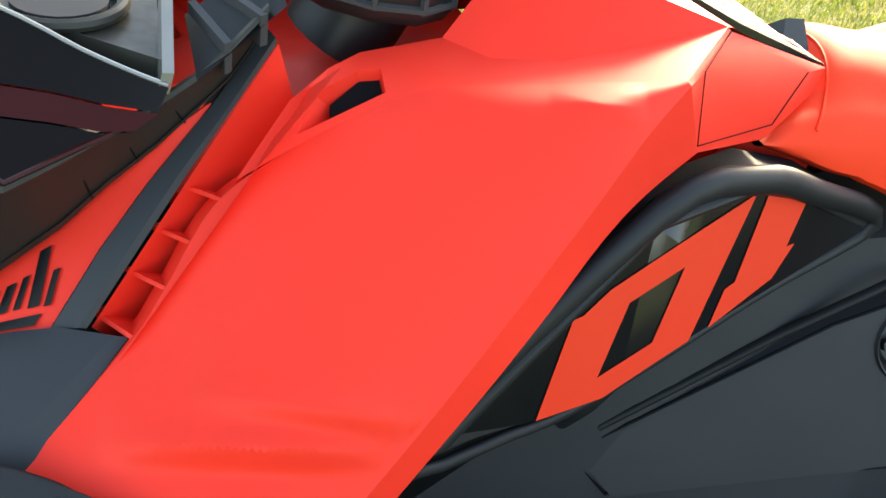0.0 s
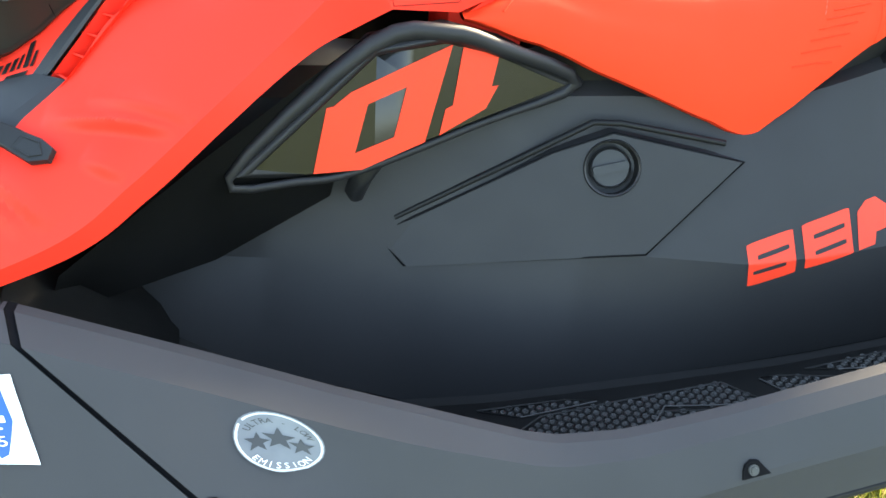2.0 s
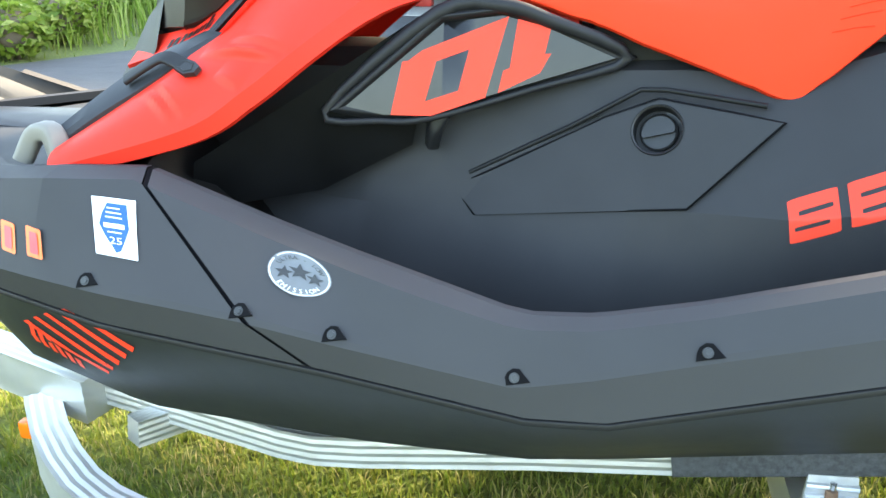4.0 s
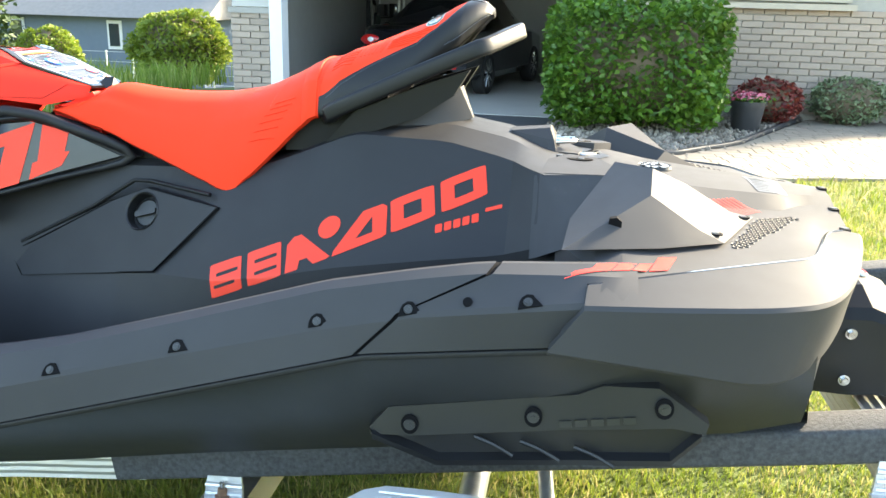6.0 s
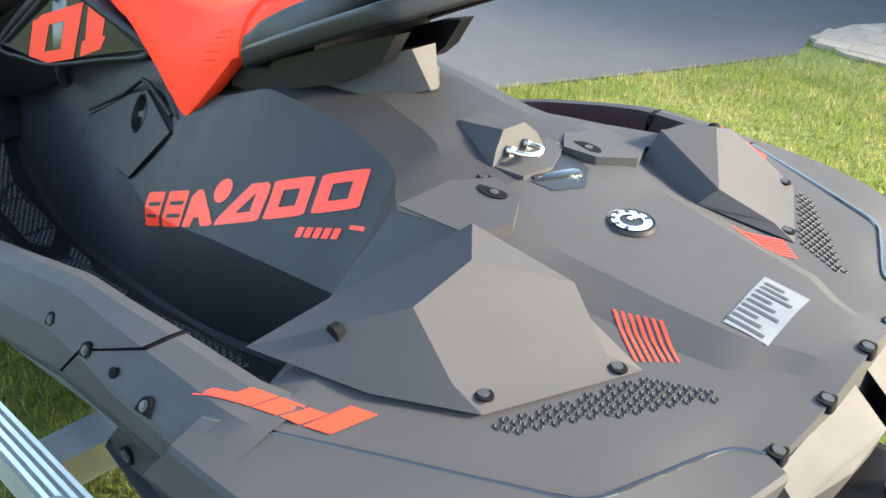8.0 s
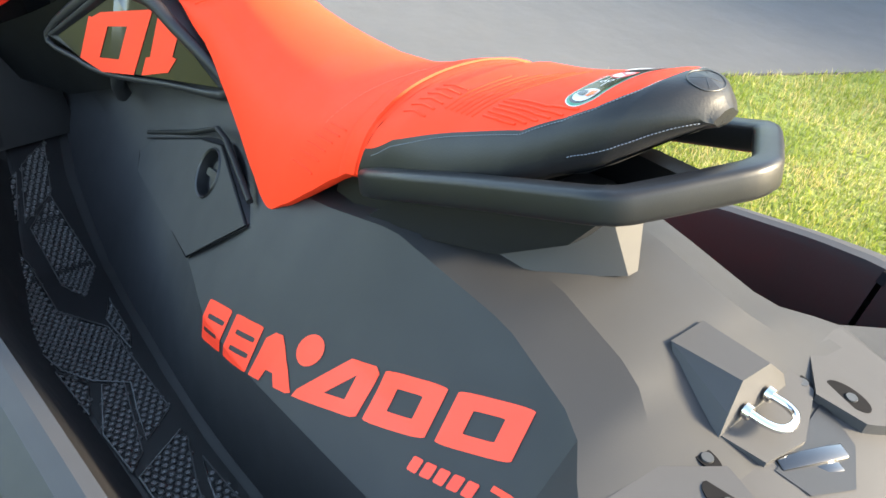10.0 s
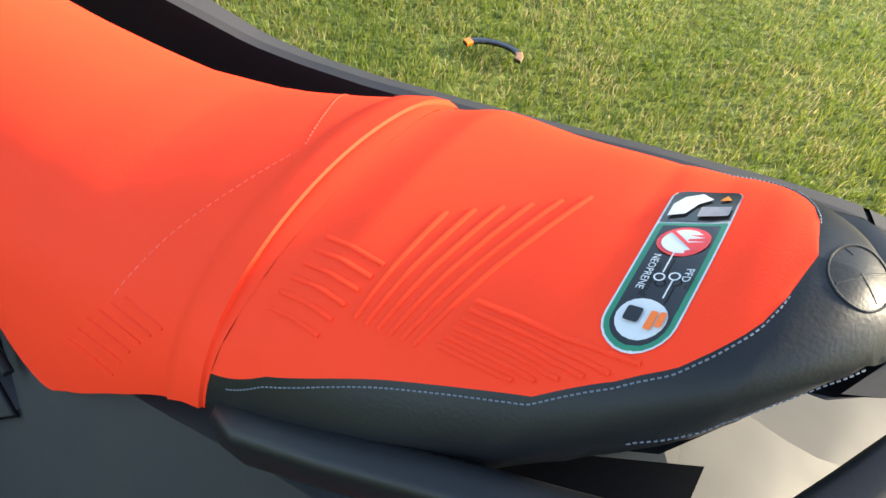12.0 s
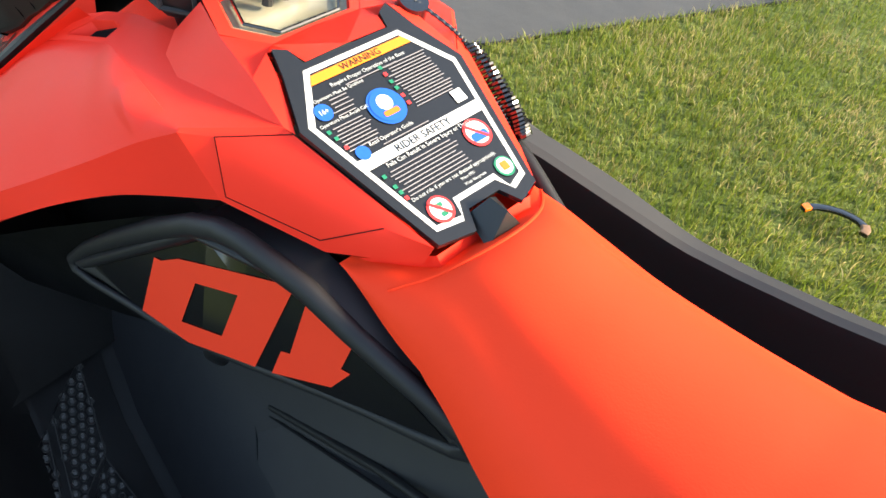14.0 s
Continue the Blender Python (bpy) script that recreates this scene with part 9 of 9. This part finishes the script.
for sx in (-1, 1):
    bm = bmesh.new()
    ball(bm, (sx * 0.66, 0.045, 0.76), 0.10, 14, 9, (1.55, 0.55, 0.80))
    part("tail_light", bm, TAIL, car, "oval red tail light")
    bm = bmesh.new()
    ball(bm, (sx * 0.64, 0.012, 0.765), 0.045, 12, 8, (1.3, 0.7, 0.9))
    part("reversing_lens", bm, WHITE, car)
    bm = bmesh.new()
    box(bm, (0.14, 0.02, 0.035), (sx * 0.62, 0.008, 0.42))
    part("reflector", bm, TAIL, car)
    bm = bmesh.new()
    rod(bm, (sx * 0.55, -0.03, 0.30), (sx * 0.55, 0.10, 0.30), 0.035, 0.035, 14)
    part("exhaust", bm, CHROME, car)
    for y in (0.92, 3.65):
        bm = bmesh.new()
        tube(bm, [(sx * 0.80, y + 0.265 * math.cos(a), 0.31 + 0.265 * math.sin(a)) for a in [2 * math.pi * k / 30 for k in range(30)]], rounded(0.10, 0.20, 0.03), close=True, up=(1, 0, 0))
        wh = part("wheel", bm, TYRE, car)
        bm = bmesh.new()
        rod(bm, (sx * 0.78, y, 0.31), (sx * 0.86, y, 0.31), 0.225, 0.225, 28)
        part("rim", bm, GLOSSBLK, wh)
        for k in range(9):
            a = 2 * math.pi * k / 9
            bm = bmesh.new()
            tube(bm, [(sx * 0.885, y + 0.04 * math.cos(a), 0.31 + 0.04 * math.sin(a)), (sx * 0.880, y + 0.215 * math.cos(a + 0.1), 0.31 + 0.215 * math.sin(a + 0.1))], rounded(0.028, 0.02, 0.006), up=(1, 0, 0))
            part("spoke", bm, CHROME, wh)
    bm = bmesh.new()
    rod(bm, (sx * 0.895, 0.20, 0.74), (sx * 0.900, 1.0, 0.74), 0.010, 0.010, 8)
    part("side_moulding", bm, CHROME, car)
    bm = bmesh.new()
    box(bm, (0.015, 0.16, 0.025), (sx * 0.905, 1.95, 0.82))
    part("door_handle", bm, CHROME, car)
bm = bmesh.new()
box(bm, (0.32, 0.015, 0.16), (0.0, 0.005, 0.66))
part("number_plate", bm, WHITE, car)
bm = bmesh.new()
box(bm, (0.24, 0.006, 0.05), (0.0, -0.006, 0.66))
part("plate_bar", bm, POT, car)

# distant neighbouring house behind the weeds
nb = thing("neighbour_house", "blue-grey house with a low roof far behind the lawn", "house", at=(-16.5, 26.0, fall(-16.5, 26.0)))
bm = bmesh.new()
box(bm, (9.0, 5.0, 2.7), (0, 2.5, 1.35))
part("wall", bm, BLUESIDE, nb)
bm = bmesh.new()
prism(bm, [(-4.9, -0.5, 2.62), (-4.9, 5.5, 2.62), (-4.9, 2.5, 4.3)], (9.8, 0, 0))
part("roof", bm, ROOFM, nb)
for x in (-2.6, 1.2, 3.2):
    bm = bmesh.new()
    box(bm, (0.55, 0.08, 1.0), (x, -0.02, 2.0))
    fr = part("window", bm, TRIM, nb)
    bm = bmesh.new()
    box(bm, (0.38, 0.08, 0.78), (x, -0.045, 2.0))
    part("pane", bm, WINGLASS, fr)
# white picket-style post fence beside it
fence = thing("wire_fence", "thin grey wire fence on the far lawn", "fence", at=(-10.5, 20.0, fall(-10.5, 20.0)))
for k in range(9):
    bm = bmesh.new()
    rod(bm, (k * 0.8 - 3.2, 0, 0), (k * 0.8 - 3.2, 0, 1.1), 0.025, 0.025, 6)
    part("post", bm, GALV, fence)
for k in range(4):
    bm = bmesh.new()
    rod(bm, (-3.2, 0, 0.25 + 0.27 * k), (3.2, 0, 0.25 + 0.27 * k), 0.006, 0.006, 4)
    part("wire", bm, GALV, fence)
# far woods close the horizon
rg = np.random.default_rng(77)
bm = bmesh.new()
for k in range(5200):
    a = rg.uniform(0, 2 * math.pi)
    d = rg.uniform(62, 75)
    z = abs(rg.normal(0, 1)) * 3.2
    leaf_cloud(bm, [Vector((d * math.cos(a), d * math.sin(a), min(9.5, z)))], 1.25, rg)
tagged(part("far_woods", bm, FIR, None, "", 60, fix=False), "dark green belt of far woods", "woods", kind="stuff")

# ---- pieces: bricks and pavers ----
def brick_mesh(w, d, h):
    bm = bmesh.new()
    box(bm, (w, d, h))
    bmesh.ops.bevel(bm, geom=bm.edges[:], offset=0.004, segments=1, affect="EDGES")
    me = bpy.data.meshes.new("brick")
    bm.to_mesh(me)
    bm.free()
    return me


rg = np.random.default_rng(9)
bme = brick_mesh(0.243, 0.05, 0.070)
bme.materials.append(BRICK)
hbme = brick_mesh(0.118, 0.05, 0.070)
hbme.materials.append(BRICK)
def lay_bricks(parent, x0, x1, y, z0, z1, cap):
    rest, made = [], 0
    row = 0
    z = z0
    while z < z1:
        x = x0 + (0.0 if row % 2 == 0 else -0.1265)
        while x < x1:
            a, b = max(x, x0), min(x + 0.243, x1)
            if b - a > 0.10:
                full = b - a > 0.2
                if made < cap:
                    o = new("brick", bme if full else hbme)
                    o.location = ((a + b) / 2, y + rg.uniform(-0.003, 0.003), z + 0.035)
                    o.parent = parent
                    made += 1
                else:
                    rest.append(((a + b) / 2, z + 0.035, b - a))
            x += 0.253
        row += 1
        z += 0.080
    if rest:
        V, F = [], []
        for cx, cz, w in rest:
            k = len(V)
            yy = y - 0.025 + rg.uniform(-0.003, 0.003)
            V += [(cx - w / 2, yy, cz - 0.035), (cx + w / 2, yy, cz - 0.035), (cx + w / 2, yy, cz + 0.035), (cx - w / 2, yy, cz + 0.035)]
            V += [(p[0], yy + 0.05, p[2]) for p in V[k:k + 4]]
            F += [[k, k + 1, k + 2, k + 3], [k + 1, k, k + 4, k + 5], [k + 3, k + 2, k + 6, k + 7], [k + 2, k + 1, k + 5, k + 6], [k, k + 3, k + 7, k + 4]]
        me = bpy.data.meshes.new("brickwork")
        me.from_pydata(V, [], F)
        me.materials.append(BRICK2)
        o = tagged(new("brickwork", me), kind="stuff")
        o.parent = parent


BRICK2, nt2, b2 = node_material("tan_brick_field", 0.9)
g2 = nt2.nodes.new("ShaderNodeNewGeometry")
rr2 = ramp(nt2, [(0.0, (0.28, 0.225, 0.18)), (0.5, (0.32, 0.26, 0.21)), (1.0, (0.36, 0.30, 0.245))])
nt2.links.new(g2.outputs["Random Per Island"], rr2.inputs[0])
nt2.links.new(rr2.outputs[0], b2.inputs["Base Color"])
lay_bricks(pillar, -3.32, -2.80, GY + 0.015, 0.02, 1.12, 60)
lay_bricks(house, 1.9, 5.55, 9.315, 0.10, 1.34, 300)
lay_bricks(house, 1.3, 5.55, 9.315, 1.62, 3.1, 0)

# pavers, laid in soft arcs across the walkway
pme = {}
for k, w in enumerate((0.20, 0.26, 0.15)):
    bm = bmesh.new()
    box(bm, (w, 0.145, 0.05))
    bmesh.ops.bevel(bm, geom=[e for e in bm.edges], offset=0.004, segments=1, affect="EDGES")
    pme[k] = bpy.data.meshes.new("paver")
    bm.to_mesh(pme[k])
    bm.free()
    pme[k].materials.append(PAVER)
made, rest = 0, []
v = 4.7
while v < 11:
    u = -0.5 + rg.uniform(0, 0.2)
    while u < 10:
        k = int(rg.integers(0, 3))
        w = (0.20, 0.26, 0.15)[k]
        x, y = u + w / 2, v + 0.18 * math.sin((u - 0.5) * 0.55)
        if inside(x - 0.08, y, WALK) and inside(x + 0.08, y, WALK):
            if made < 300 and y < 8.4 and x < 4.6:
                o = new("paver", pme[k])
                o.location = (x, y, 0.004 + rg.uniform(-0.0015, 0.0015))
                o.rotation_euler = (0, 0, 0.1 * math.cos((u - 0.5) * 0.55) + rg.uniform(-0.01, 0.01))
                o.parent = walk_bed
                made += 1
            else:
                rest.append((x, y, w))
        u += w + 0.005
    v += 0.150
V, F = [], []
for x, y, w in rest:
    k = len(V)
    V += [(x - w / 2, y - 0.0725, 0.029), (x + w / 2, y - 0.0725, 0.029), (x + w / 2, y + 0.0725, 0.029), (x - w / 2, y + 0.0725, 0.029)]
    V += [(p[0], p[1], 0.0) for p in V[k:k + 4]]
    F += [[k, k + 1, k + 2, k + 3], [k, k + 4, k + 5, k + 1], [k + 1, k + 5, k + 6, k + 2], [k + 2, k + 6, k + 7, k + 3], [k + 3, k + 7, k + 4, k]]
me = bpy.data.meshes.new("paving_field")
me.from_pydata(V, [], F)
PAV2, nt3, b3 = node_material("tan_paver_field", 0.85)
g3 = nt3.nodes.new("ShaderNodeNewGeometry")
rr3 = ramp(nt3, [(0.0, (0.22, 0.185, 0.145)), (0.5, (0.245, 0.205, 0.16)), (1.0, (0.275, 0.23, 0.18))])
nt3.links.new(g3.outputs["Random Per Island"], rr3.inputs[0])
nt3.links.new(rr3.outputs[0], b3.inputs["Base Color"])
me.materials.append(PAV2)
o = tagged(new("paving_field", me), kind="stuff")
o.parent = walk_bed
